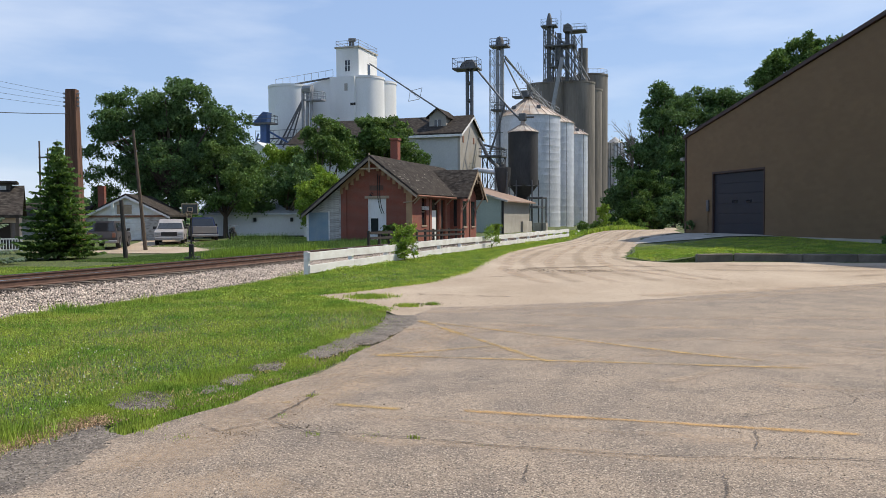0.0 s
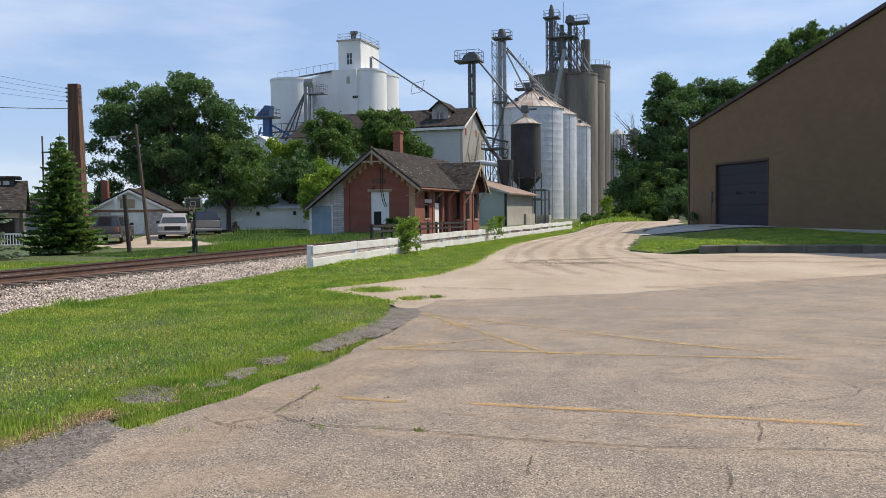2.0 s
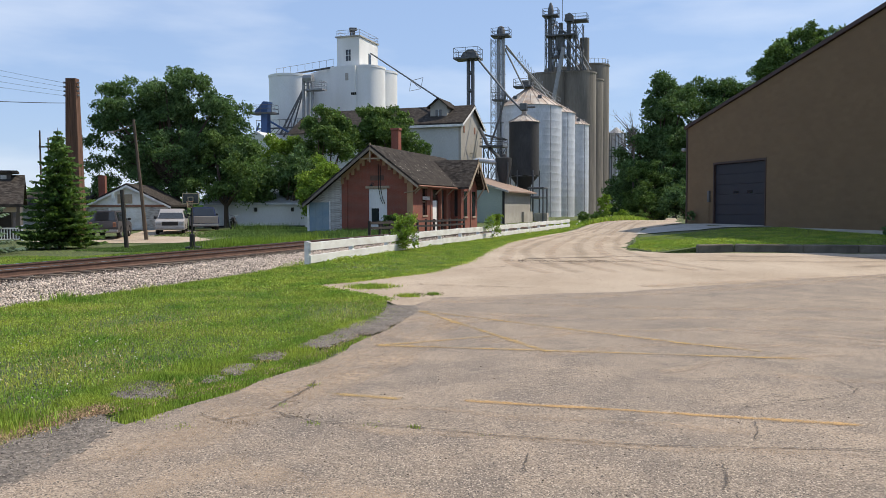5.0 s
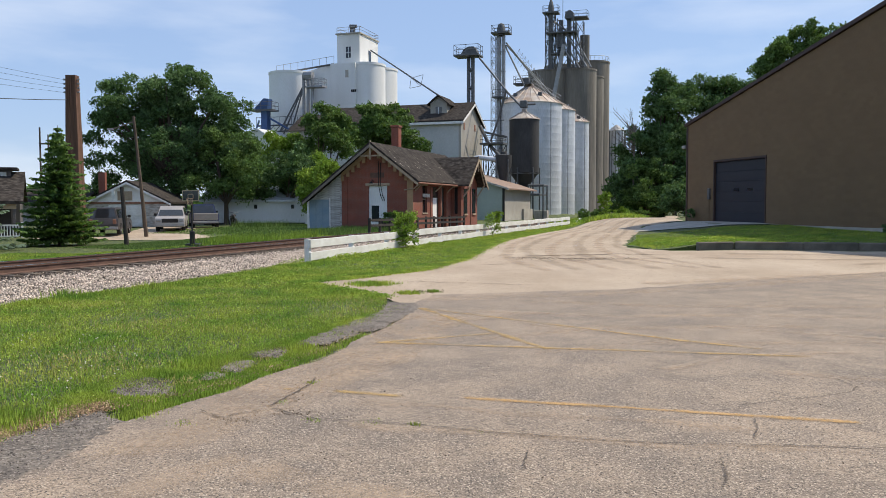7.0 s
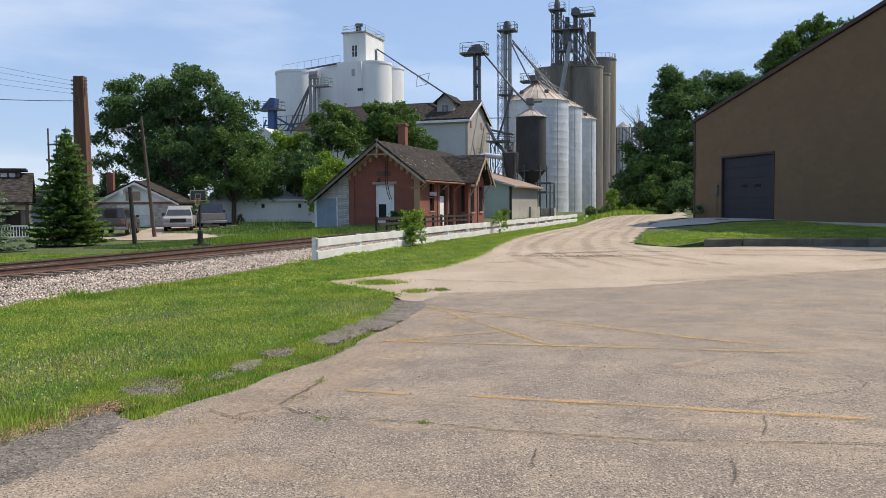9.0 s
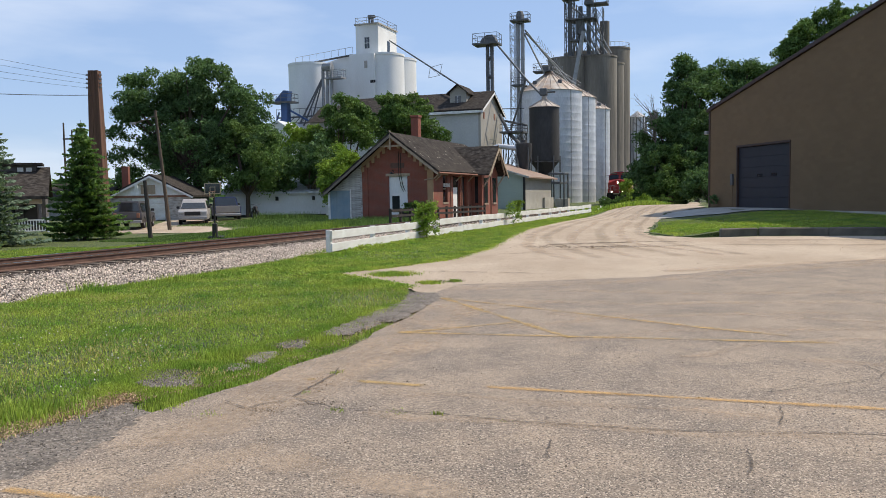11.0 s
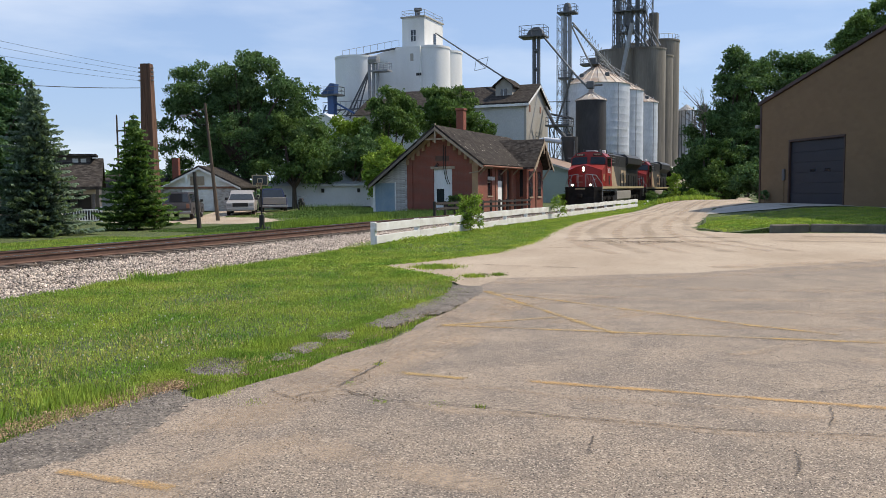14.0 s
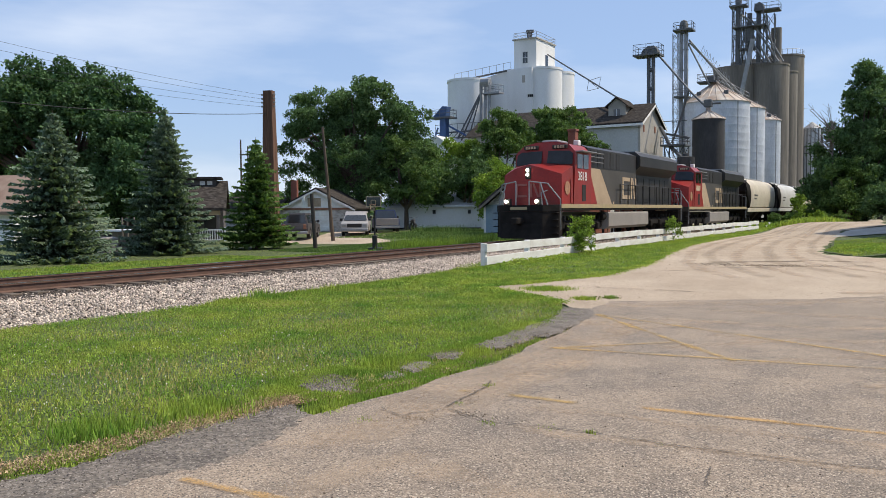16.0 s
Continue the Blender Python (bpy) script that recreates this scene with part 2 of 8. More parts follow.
M["galv_roof"] = mat("rusty_galvanised_roof", (0.50, 0.47, 0.43), (0.36, 0.29, 0.23), rough=0.6, metal=0.3, scale=0.8, fine=8, bump=0.1, dirt=(0.30, 0.17, 0.1), dirt_scale=0.6, dirt_amount=0.55)
M["black_bin"] = mat("sooted_steel", (0.055, 0.052, 0.05), (0.032, 0.03, 0.029), rough=0.65, metal=0.2, scale=0.6, fine=6, bump=0.15, dirt=(0.10, 0.095, 0.09), dirt_scale=0.35, dirt_amount=0.5, stretch=(1, 1, 0.3))
M["old_concrete"] = mat("stained_concrete", (0.25, 0.222, 0.188), (0.16, 0.142, 0.122), rough=0.9, scale=0.35, fine=8, bump=0.15, dirt=(0.085, 0.076, 0.066), dirt_scale=0.5, dirt_amount=0.85, stretch=(1, 1, 0.10), patch=(0.9, (0.30, 0.26, 0.21), 0.35))
M["steel"] = mat("dark_steel", (0.10, 0.105, 0.11), (0.15, 0.15, 0.15), rough=0.6, metal=0.4, scale=3, bump=0.1)
M["grey_steel"] = mat("grey_steel", (0.33, 0.34, 0.35), (0.25, 0.25, 0.25), rough=0.6, metal=0.4, scale=2, bump=0.1)
M["blue_steel"] = mat("blue_steel", (0.05, 0.10, 0.24), (0.04, 0.08, 0.18), rough=0.5, scale=2, bump=0.1)
M["pale_wall"] = mat("pale_grey_wall", (0.50, 0.50, 0.48), (0.43, 0.43, 0.42), rough=0.8, scale=0.5, fine=14, bump=0.15, dirt=(0.33, 0.31, 0.28), dirt_scale=0.3, dirt_amount=0.3, stretch=(1, 1, 0.3))
M["green_wall"] = mat("pale_green_metal", (0.36, 0.42, 0.37), (0.31, 0.36, 0.32), rough=0.6, scale=0.8, fine=10, bump=0.2, wave=("X", 6))
M["beige_wall"] = mat("beige_metal", (0.37, 0.345, 0.305), (0.31, 0.288, 0.25), rough=0.65, scale=0.8, fine=10, bump=0.1)
M["rust_roof"] = mat("rusty_roof", (0.22, 0.14, 0.10), (0.3, 0.22, 0.17), rough=0.8, scale=1.0, bump=0.2)
M["pole_wood"] = mat("brown_timber", (0.144, 0.074, 0.045), (0.094, 0.048, 0.030), rough=0.85, scale=3.0, fine=14, bump=0.5, stretch=(3, 3, 0.15), per_object=0.2)
M["grey_wood"] = mat("grey_timber", (0.22, 0.19, 0.16), (0.15, 0.125, 0.105), rough=0.9, scale=3, fine=14, bump=0.4, stretch=(3, 3, 0.2))
M["black_wood"] = mat("black_timber", (0.03, 0.026, 0.022), (0.05, 0.042, 0.036), rough=0.85, scale=3, bump=0.3)
M["bark"] = mat("bark", (0.12, 0.09, 0.065), (0.075, 0.056, 0.042), rough=0.95, scale=4, fine=20, bump=0.8, stretch=(2, 2, 0.4))
for nm, c1, c2 in (("leaf_dark", (0.072, 0.132, 0.052), (0.132, 0.204, 0.082)), ("leaf_mid", (0.085, 0.152, 0.043), (0.148, 0.216, 0.065)),
                   ("leaf_light", (0.17, 0.265, 0.04), (0.25, 0.34, 0.06)), ("leaf_maple", (0.05, 0.105, 0.043), (0.094, 0.160, 0.067)),
                   ("needle_green", (0.075, 0.14, 0.04), (0.14, 0.215, 0.06)), ("needle_blue", (0.115, 0.168, 0.118), (0.19, 0.245, 0.175))):
    M[nm] = mat(nm, c1, c2, rough=0.75, spec=0.15, scale=0.5, fine=4, bump=0, island=0.5, trans=0.22)
M["wire"] = mat("wire", (0.02, 0.02, 0.02), rough=0.6, bump=0)
M["house_dark"] = mat("dark_house_siding", (0.10, 0.09, 0.085), (0.13, 0.115, 0.11), rough=0.8, scale=1, bump=0.15, wave=("Z", 3))
M["red"] = mat("red_loco_paint", (0.31, 0.020, 0.016), (0.24, 0.016, 0.013), rough=0.4, scale=1.0, fine=12, bump=0.03, dirt=(0.18, 0.045, 0.035), dirt_scale=0.5, dirt_amount=0.4)
M["loco_black"] = mat("black_loco_paint", (0.016, 0.015, 0.015), (0.026, 0.024, 0.023), rough=0.5, scale=0.8, bump=0.04, dirt=(0.05, 0.045, 0.041), dirt_scale=0.5, dirt_amount=0.4)
M["loco_grey"] = mat("dusty_black_paint", (0.05, 0.046, 0.041), (0.075, 0.068, 0.06), rough=0.6, scale=0.8, bump=0.04)
M["stripe"] = mat("dusty_white_stripe", (0.47, 0.36, 0.24), (0.37, 0.27, 0.175), rough=0.6, scale=1, bump=0.03)
M["nose_mark"] = mat("worn_nose_mark", (0.36, 0.12, 0.10), (0.28, 0.09, 0.075), rough=0.6, scale=3, bump=0.03)
M["nose_crest"] = mat("dusty_crest", (0.42, 0.25, 0.14), (0.30, 0.13, 0.08), rough=0.6, scale=9, bump=0.03)
M["sill_yellow"] = mat("dusty_yellow_sill", (0.42, 0.33, 0.17), (0.33, 0.27, 0.17), rough=0.6, scale=2, bump=0.05)
M["tank_grey"] = mat("dusty_grey_tank", (0.30, 0.27, 0.24), (0.24, 0.22, 0.2), rough=0.7, scale=1, bump=0.05)
M["under"] = mat("dirty_running_gear", (0.014, 0.013, 0.012), (0.026, 0.023, 0.021), rough=0.9, spec=0.1, scale=3, bump=0.2)
M["hopper_tan"] = mat("tan_hopper_paint", (0.56, 0.50, 0.39), (0.49, 0.43, 0.33), rough=0.55, scale=0.6, bump=0.04, dirt=(0.34, 0.28, 0.22), dirt_scale=0.5, dirt_amount=0.4)
M["hopper_white"] = mat("pale_hopper_paint", (0.60, 0.60, 0.58), (0.5, 0.5, 0.48), rough=0.55, scale=0.6, bump=0.04, dirt=(0.3, 0.28, 0.26), dirt_scale=0.5, dirt_amount=0.4)
M["car_silver"] = mat("faded_car_paint", (0.42, 0.39, 0.36), (0.36, 0.33, 0.31), rough=0.35, metal=0.2, scale=1, bump=0.0)
M["car_dark"] = mat("dark_car_paint", (0.055, 0.05, 0.05), (0.07, 0.062, 0.06), rough=0.35, scale=1, bump=0.0)
M["car_blue"] = mat("navy_car_paint", (0.03, 0.04, 0.10), rough=0.35, scale=1, bump=0.0)
M["rubber"] = mat("rubber", (0.02, 0.02, 0.02), rough=0.85, bump=0.1)
M["lamp_glow"] = glow("lit_headlamp", (1.0, 0.92, 0.72), 9)
M["clear_panel"] = mat("acrylic_board", (0.35, 0.36, 0.36), rough=0.2, bump=0)
M["flower"] = mat("clover_flower", (0.86, 0.83, 0.70), rough=0.8, bump=0)


# ---- mesh tools ----
TRACK_YAW = 18.5


def T(n, s, z=0.0, rz=0.0):
    """A pose in the railway's own axes: n across it to the east side, s along it."""
    return pose(0, 0, 0, 0, 0, -TRACK_YAW) @ pose(n, s, z, 0, 0, rz)


def root(name, m, label, category, group="", kind=""):
    ob = new(name)
    ob.empty_display_size = 0.3
    ob.matrix_basis = m
    return tagged(ob, label, category, group, kind)


def solid(name, bm, material, label="", category="", group="", kind="", m=None):
    """One mesh that is a thing by itself."""
    me = bpy.data.meshes.new(name)
    bm.to_mesh(me)
    bm.free()
    me.set_sharp_from_angle(angle=radians(32))
    me.materials.append(material)
    ob = new(name, me)
    if m is not None:
        ob.matrix_basis = m
    return tagged(ob, label, category, group, kind)


def part(name, bm, material, parent, label=""):
    ob = solid(name, bm, material, label)
    ob.parent = parent
    return ob


def box(bm, x0, x1, y0, y1, z0, z1, bevel=0.0, m=None):
    vs = [bm.verts.new((x, y, z)) for z in (z0, z1) for x, y in ((x0, y0), (x1, y0), (x1, y1), (x0, y1))]
    fs = [bm.faces.new([vs[i] for i in f]) for f in ((3, 2, 1, 0), (4, 5, 6, 7), (0, 1, 5, 4), (1, 2, 6, 5), (2, 3, 7, 6), (3, 0, 4, 7))]
    if bevel:
        es = {e for f in fs for e in f.edges}
        out = bmesh.ops.bevel(bm, geom=list(es), offset=bevel, segments=1, affect="EDGES", profile=0.5)
        vs = list({v for f in out["faces"] for v in f.verts} | {v for v in vs if v.is_valid})
    if m is not None:
        bmesh.ops.transform(bm, matrix=m, verts=vs)
    return bm


def tube(bm, p0, p1, r0, r1=None, seg=8, cap=True):
    p0, p1 = Vector(p0), Vector(p1)
    r1 = r0 if r1 is None else r1
    q = (p1 - p0).to_track_quat("Z", "Y")
    rings = []
    for p, r in ((p0, r0), (p1, r1)):
        rings.append([bm.verts.new(p + q @ Vector((math.cos(a) * r, math.sin(a) * r, 0))) for a in (2 * math.pi * i / seg for i in range(seg))])
    for i in range(seg):
        f = bm.faces.new((rings[0][i], rings[0][(i + 1) % seg], rings[1][(i + 1) % seg], rings[1][i]))
        f.smooth = seg > 6
    if cap:
        bm.faces.new(rings[0][::-1]), bm.faces.new(rings[1])
    return bm


def line(bm, pts, r, seg=6):
    for a, b in zip(pts, pts[1:]):
        tube(bm, a, b, r, seg=seg)
    return bm


def lathe(bm, profile, seg=32, cx=0.0, cy=0.0):
    """A turned body: profile of (radius, z)."""
    rings = [[bm.verts.new((cx + r * math.cos(2 * math.pi * i / seg), cy + r * math.sin(2 * math.pi * i / seg), z)) for i in range(seg)] if r > 1e-6 else [bm.verts.new((cx, cy, z))] for r, z in profile]
    for a, b in zip(rings, rings[1:]):
        for i in range(seg):
            j = (i + 1) % seg
            vs = [a[i], a[j], b[j], b[i]] if len(a) > 1 and len(b) > 1 else ([a[i], a[j], b[0]] if len(a) > 1 else [a[0], b[j], b[i]])
            f = bm.faces.new(vs)
            f.smooth = True
    return bm


def prism(bm, pts, a, b, axis="y"):
    """A polygon carried along an axis from a to b; pts are (x, z) for y, (y, z) for x, (x, y) for z."""
    def at(p, v):
        return (p[0], v, p[1]) if axis == "y" else ((v, p[0], p[1]) if axis == "x" else (p[0], p[1], v))
    va, vb = [bm.verts.new(at(p, a)) for p in pts], [bm.verts.new(at(p, b)) for p in pts]
    bm.faces.new(va), bm.faces.new(vb[::-1])
    for i in range(len(pts)):
        j = (i + 1) % len(pts)
        bm.faces.new((va[j], va[i], vb[i], vb[j]))
    bmesh.ops.recalc_face_normals(bm, faces=bm.faces[:])
    return bm


def B():
    return bmesh.new()


def quads(name, verts, material, k=4):
    """Many loose polygons of k corners in one mesh, from an array of corners."""
    verts = np.asarray(verts, dtype=np.float32).reshape(-1, 3)
    me = bpy.data.meshes.new(name)
    count = len(verts) // k
    me.vertices.add(len(verts)), me.loops.add(len(verts)), me.polygons.add(count)
    me.vertices.foreach_set("co", verts.ravel())
    me.loops.foreach_set("vertex_index", np.arange(len(verts), dtype=np.int32))
    me.polygons.foreach_set("loop_start", np.arange(0, len(verts), k, dtype=np.int32))
    me.update(calc_edges=True)
    me.materials.append(material)
    return new(name, me)


rng = np.random.default_rng(5)


def smooth(v, lo, hi):
    t = np.clip((v - lo) / (hi - lo), 0, 1)
    return t * t * (3 - 2 * t)


CA, SA = math.cos(radians(TRACK_YAW)), math.sin(radians(TRACK_YAW))


def height(x, y):
    """The lie of the land: level car park, a rise to the brown hall, lower yards beyond the railway."""
    x, y = np.asarray(x, float), np.asarray(y, float)
    n, s = x * CA - y * SA, x * SA + y * CA
    h = 0.62 * smooth(y, 25, 44) * smooth(x, 8.5, 15.0) * (1 - smooth(y, 60, 90))
    h = h - 0.30 * smooth(-n, 17.5, 20) * (1 - smooth(s, 38, 52))
    h = h - 0.28 * smooth(s, 40, 95) * smooth(-n, 8, 10) * (1 - smooth(-n, 18.5, 21))
    return h + 0.25 * smooth(-n, 18, 24) * smooth(s, 58, 100)


# ---- ground ----
def ground_sheet():
    g = np.unique(np.concatenate([np.linspace(-60, 60, 121), np.array([-2500, -1500, -800, -400, -250, -180, -130, -100, -80, 80, 100, 130, 180, 250, 400, 800, 1500, 2500])]))
    gy = np.unique(np.concatenate([np.linspace(-20, 100, 121), np.array([-1500, -600, -200, -80, -40, 110, 125, 140, 160, 200, 260, 350, 500, 900, 1600, 2600])]))
    X, Y = np.meshgrid(g, gy)
    Zs = height(X, Y) + 0.004 * np.sin(X * 1.7) * np.cos(Y * 1.3) * (np.abs(X) < 60) - 0.03
    vs = np.stack([X, Y, Zs], -1).reshape(-1, 3)
    w = len(g)
    fs = [(r * w + c, r * w + c + 1, (r + 1) * w + c + 1, (r + 1) * w + c) for r in range(len(gy) - 1) for c in range(w - 1)]
    me = bpy.data.meshes.new("ground")
    me.from_pydata(vs.tolist(), [], fs)
    me.polygons.foreach_set("use_smooth", [True] * len(me.polygons))
    me.materials.append(M["grass_ground"])
    tagged(new("ground", me), "mown green grass and weedy open ground", "ground", kind="structure")


def ragged(pts, step=0.35, amp=0.10, seed=0):
    """A closed outline with an uneven edge."""
    r = random.Random(seed)
    out = []
    for a, b in zip(pts, pts[1:] + pts[:1]):
        a, b = Vector(a), Vector(b)
        k = max(1, min(60, int((b - a).length / step)))
        side = Vector((-(b - a).y, (b - a).x)).normalized()
        for i in range(k):
            p = a.lerp(b, i / k)
            out.append(p + side * (noise.noise((p.x * 1.3, p.y * 1.3, seed)) * amp * 1.6 + r.uniform(-amp, amp) * 0.5))
    return out


def island_lift(x, y):
    """The kerbed island stands proud at its front and runs out level at the hall."""
    return 0.19 * smooth(np.asarray(x, float), 7.6, 9.8) * (1 - smooth(np.asarray(y, float), 30, 39))


def sheet(name, pts, off, material, label, category, cell=3.0, kind="structure", step=0.35, amp=0.1, seed=0, skirt=0.0, mound=0.0):
    """A thin layer on the ground, with a ragged outline, cut fine enough to follow the land."""
    bm = B()
    bm.faces.new([bm.verts.new((p.x, p.y, 0)) for p in ragged(pts, step, amp, seed)])
    xs, ys = [p[0] for p in pts], [p[1] for p in pts]
    for axis, lo, hi in ((0, min(xs), max(xs)), (1, min(ys), max(ys))):
        v = lo + cell
        while v < hi:
            co, no = [0, 0, 0], [0, 0, 0]
            co[axis], no[axis] = v, 1
            bmesh.ops.bisect_plane(bm, geom=bm.verts[:] + bm.edges[:] + bm.faces[:], plane_co=co, plane_no=no)
            v += cell
    bmesh.ops.triangulate(bm, faces=bm.faces[:])
    for v in bm.verts:
        v.co.z = float(height(v.co.x, v.co.y)) + (float(island_lift(v.co.x, v.co.y)) if skirt else off)
        if mound:
            v.co.z += -0.012 if v.is_boundary else mound * noise.noise((v.co.x * 6, v.co.y * 6, 0))
    bmesh.ops.recalc_face_normals(bm, faces=bm.faces[:])
    if bm.faces and sum(f.normal.z for f in bm.faces) < 0:
        bmesh.ops.reverse_faces(bm, faces=bm.faces[:])
    if skirt:
        rim = bmesh.ops.extrude_edge_only(bm, edges=[e for e in bm.edges if e.is_boundary])
        for v in rim["geom"]:
            if isinstance(v, bmesh.types.BMVert):
                v.co.z -= skirt
    return solid(name, bm, material, label, category, kind=kind)


LOT_EDGE = [(-8.0, -8.0), (-5.0, 0.0), (-3.7, 3.2), (-2.95, 4.5), (-2.75, 4.95), (-2.5, 5.65), (-2.22, 6.2), (-1.99, 6.6), (-1.8, 6.95), (-1.67, 7.45), (-1.48, 7.9), (-1.13, 8.65), (-0.93, 9.7), (-0.72, 10.6), (-0.47, 12.0)]


def ribbon(name, way, wide, off, material, label, category, seed=0, step=0.15, wobble=0.0):
    """A thin film along a way on the ground, fading to both sides and both ends."""
    r = random.Random(seed)
    run = []
    for a, b in zip(way, way[1:]):
        a, b = Vector(a), Vector(b)
        k = max(1, int((b - a).length / step))
        run += [a.lerp(b, i / k) for i in range(k)]
    run.append(Vector(way[-1]))
    vs, fs, cover = [], [], []
    for i, p in enumerate(run):
        d = (run[min(i + 1, len(run) - 1)] - run[max(i - 1, 0)]).normalized()
        o = Vector((d.y, -d.x))
        p = p + o * wobble * (noise.noise((i * step * 0.9, seed * 3.1, 0)) + r.uniform(-0.3, 0.3))
        w = wide * (0.85 + 0.5 * noise.noise((i * step * 1.7, seed, 5)))
        for f, c in ((-0.5, 0.0), (-0.3, 0.8), (0, 1.0), (0.3, 0.8), (0.5, 0.0)):
            q = p + o * w * f
            vs.append((q.x, q.y, float(height(q.x, q.y)) + off))
            cover.append(c if 0 < i < len(run) - 1 else 0.0)
        if i:
            fs += [(5 * i - 5 + j, 5 * i - 4 + j, 5 * i + 1 + j, 5 * i + j) for j in range(4)]
    me = bpy.data.meshes.new(name)
    me.from_pydata(vs, [], fs)
    me.attributes.new("cover", "FLOAT", "POINT").data.foreach_set("value", cover)
    bm = B()
    bm.from_mesh(me)
    bmesh.ops.recalc_face_normals(bm, faces=bm.faces[:])
    if sum(f.normal.z for f in bm.faces) < 0:
        bmesh.ops.reverse_faces(bm, faces=bm.faces[:])
    bm.to_mesh(me)
    bm.free()
    me.materials.append(material)
    return tagged(new(name, me), label, category, kind="structure")


def ruts():
    """Wheel tracks worn along the dirt road, and dust blown and driven over the car park."""
    way = [(5.0, 19.5), (4.2, 25), (4.7, 31), (6.2, 38), (8.4, 46), (11.2, 54), (15.0, 64), (20.5, 78)]
    for j, (off, w, mt) in enumerate(((-1.5, 0.7, "mud_dry"), (-0.6, 0.6, "dust"), (0.5, 0.75, "mud_dry"), (1.4, 0.6, "dust"), (2.2, 0.6, "mud_dry"), (-2.3, 0.7, "dust"))):
        line_pts = []
        for i in range(28):
            f = i / 27 * (len(way) - 1.001)
            a, b = Vector(way[int(f)]), Vector(way[int(f) + 1])
            p, d = a.lerp(b, f % 1), (b - a).normalized()
            line_pts.append(p + Vector((d.y, -d.x)) * (off * (1 - 0.25 * i / 27) + 0.3 * noise.noise((i * 0.3, off, 0))))
        ribbon("wheel_track", line_pts, w, 0.003 + j * 0.0006, M[mt], "worn wheel track along the dirt road", "wheel track", seed=j, step=0.6)
    # wide bands darker than the road, along the kerb's foot and before it
    for j, (pts, w) in enumerate((([(9.0, 26.3), (12.5, 25.4), (17.5, 24.9), (24, 25.2)], 1.7), ([(7.5, 24.4), (11, 23.2), (15, 23.4)], 1.0), ([(2.4, 22.8), (4.5, 23.6), (7.0, 24.2)], 0.8), ([(10.5, 21.2), (15, 22.4), (20, 23.2)], 0.9))):
        ribbon("packed_patch", pts, w, 0.0035 + j * 0.0005, M["mud_dry"], "darker patch of the dirt road", "dirt patch", seed=80 + j, step=0.4, wobble=0.3)
    # dust along the lot's edge, in old wheel sweeps and beside the joint with the road
    for j, (pts, w) in enumerate((([(p[0] + 0.12, p[1]) for p in LOT_EDGE[6:]], 0.5), ([(p[0] + 0.5, p[1] - 0.1) for p in LOT_EDGE[4:]], 0.8), ([(-0.4, 13.6), (3.4, 14.6), (10.4, 18.2), (18, 20.8)], 0.8),
                                  ([(0.3, 9.6), (2.2, 10.4), (4.6, 10.5), (7.5, 9.4), (10, 7.6)], 0.5), ([(0.8, 8.6), (2.6, 9.3), (5.0, 9.2), (8, 8.0)], 0.45), ([(1.2, 13.4), (4.0, 12.6), (7.5, 12.4), (12, 13.2)], 0.7),
                                  ([(0.2, 12.2), (2.5, 11.6), (6, 11.4), (10, 11.8)], 0.5), ([(-0.9, 6.5), (0.2, 6.2), (1.4, 5.9), (2.4, 5.6)], 0.3), ([(-0.9, 5.85), (0.5, 5.55), (1.6, 5.25), (2.9, 5.0)], 0.28),
                                  ([(-1.4, 4.9), (-0.6, 4.4), (0.2, 4.2)], 0.5), ([(3.0, 7.6), (4.0, 7.2), (4.6, 6.2), (4.4, 5.0)], 0.4), ([(4, 16.2), (8, 17.9), (14, 20.0), (24, 22.6)], 0.9), ([(p[0] + 0.75, p[1] - 0.1) for p in LOT_EDGE[4:]], 0.7), ([(-2.1, 3.6), (-1.6, 4.6), (-1.2, 5.4)], 0.5), ([(-0.6, 11.4), (0.4, 11.2), (1.6, 12.0)], 0.6), ([(1.0, 10.9), (2.2, 10.1), (3.0, 9.2)], 0.4), ([(3.4, 10.6), (5.2, 9.4), (6.4, 8.0)], 0.35), ([(2.0, 7.5), (3.0, 8.4), (4.6, 8.6)], 0.3))):
        ribbon("dust_streak", pts, w, 0.0052 + j * 0.0003, M["dust"], "thin pale dust lying on the asphalt", "dust", seed=20 + j, step=0.25, wobble=0.12)


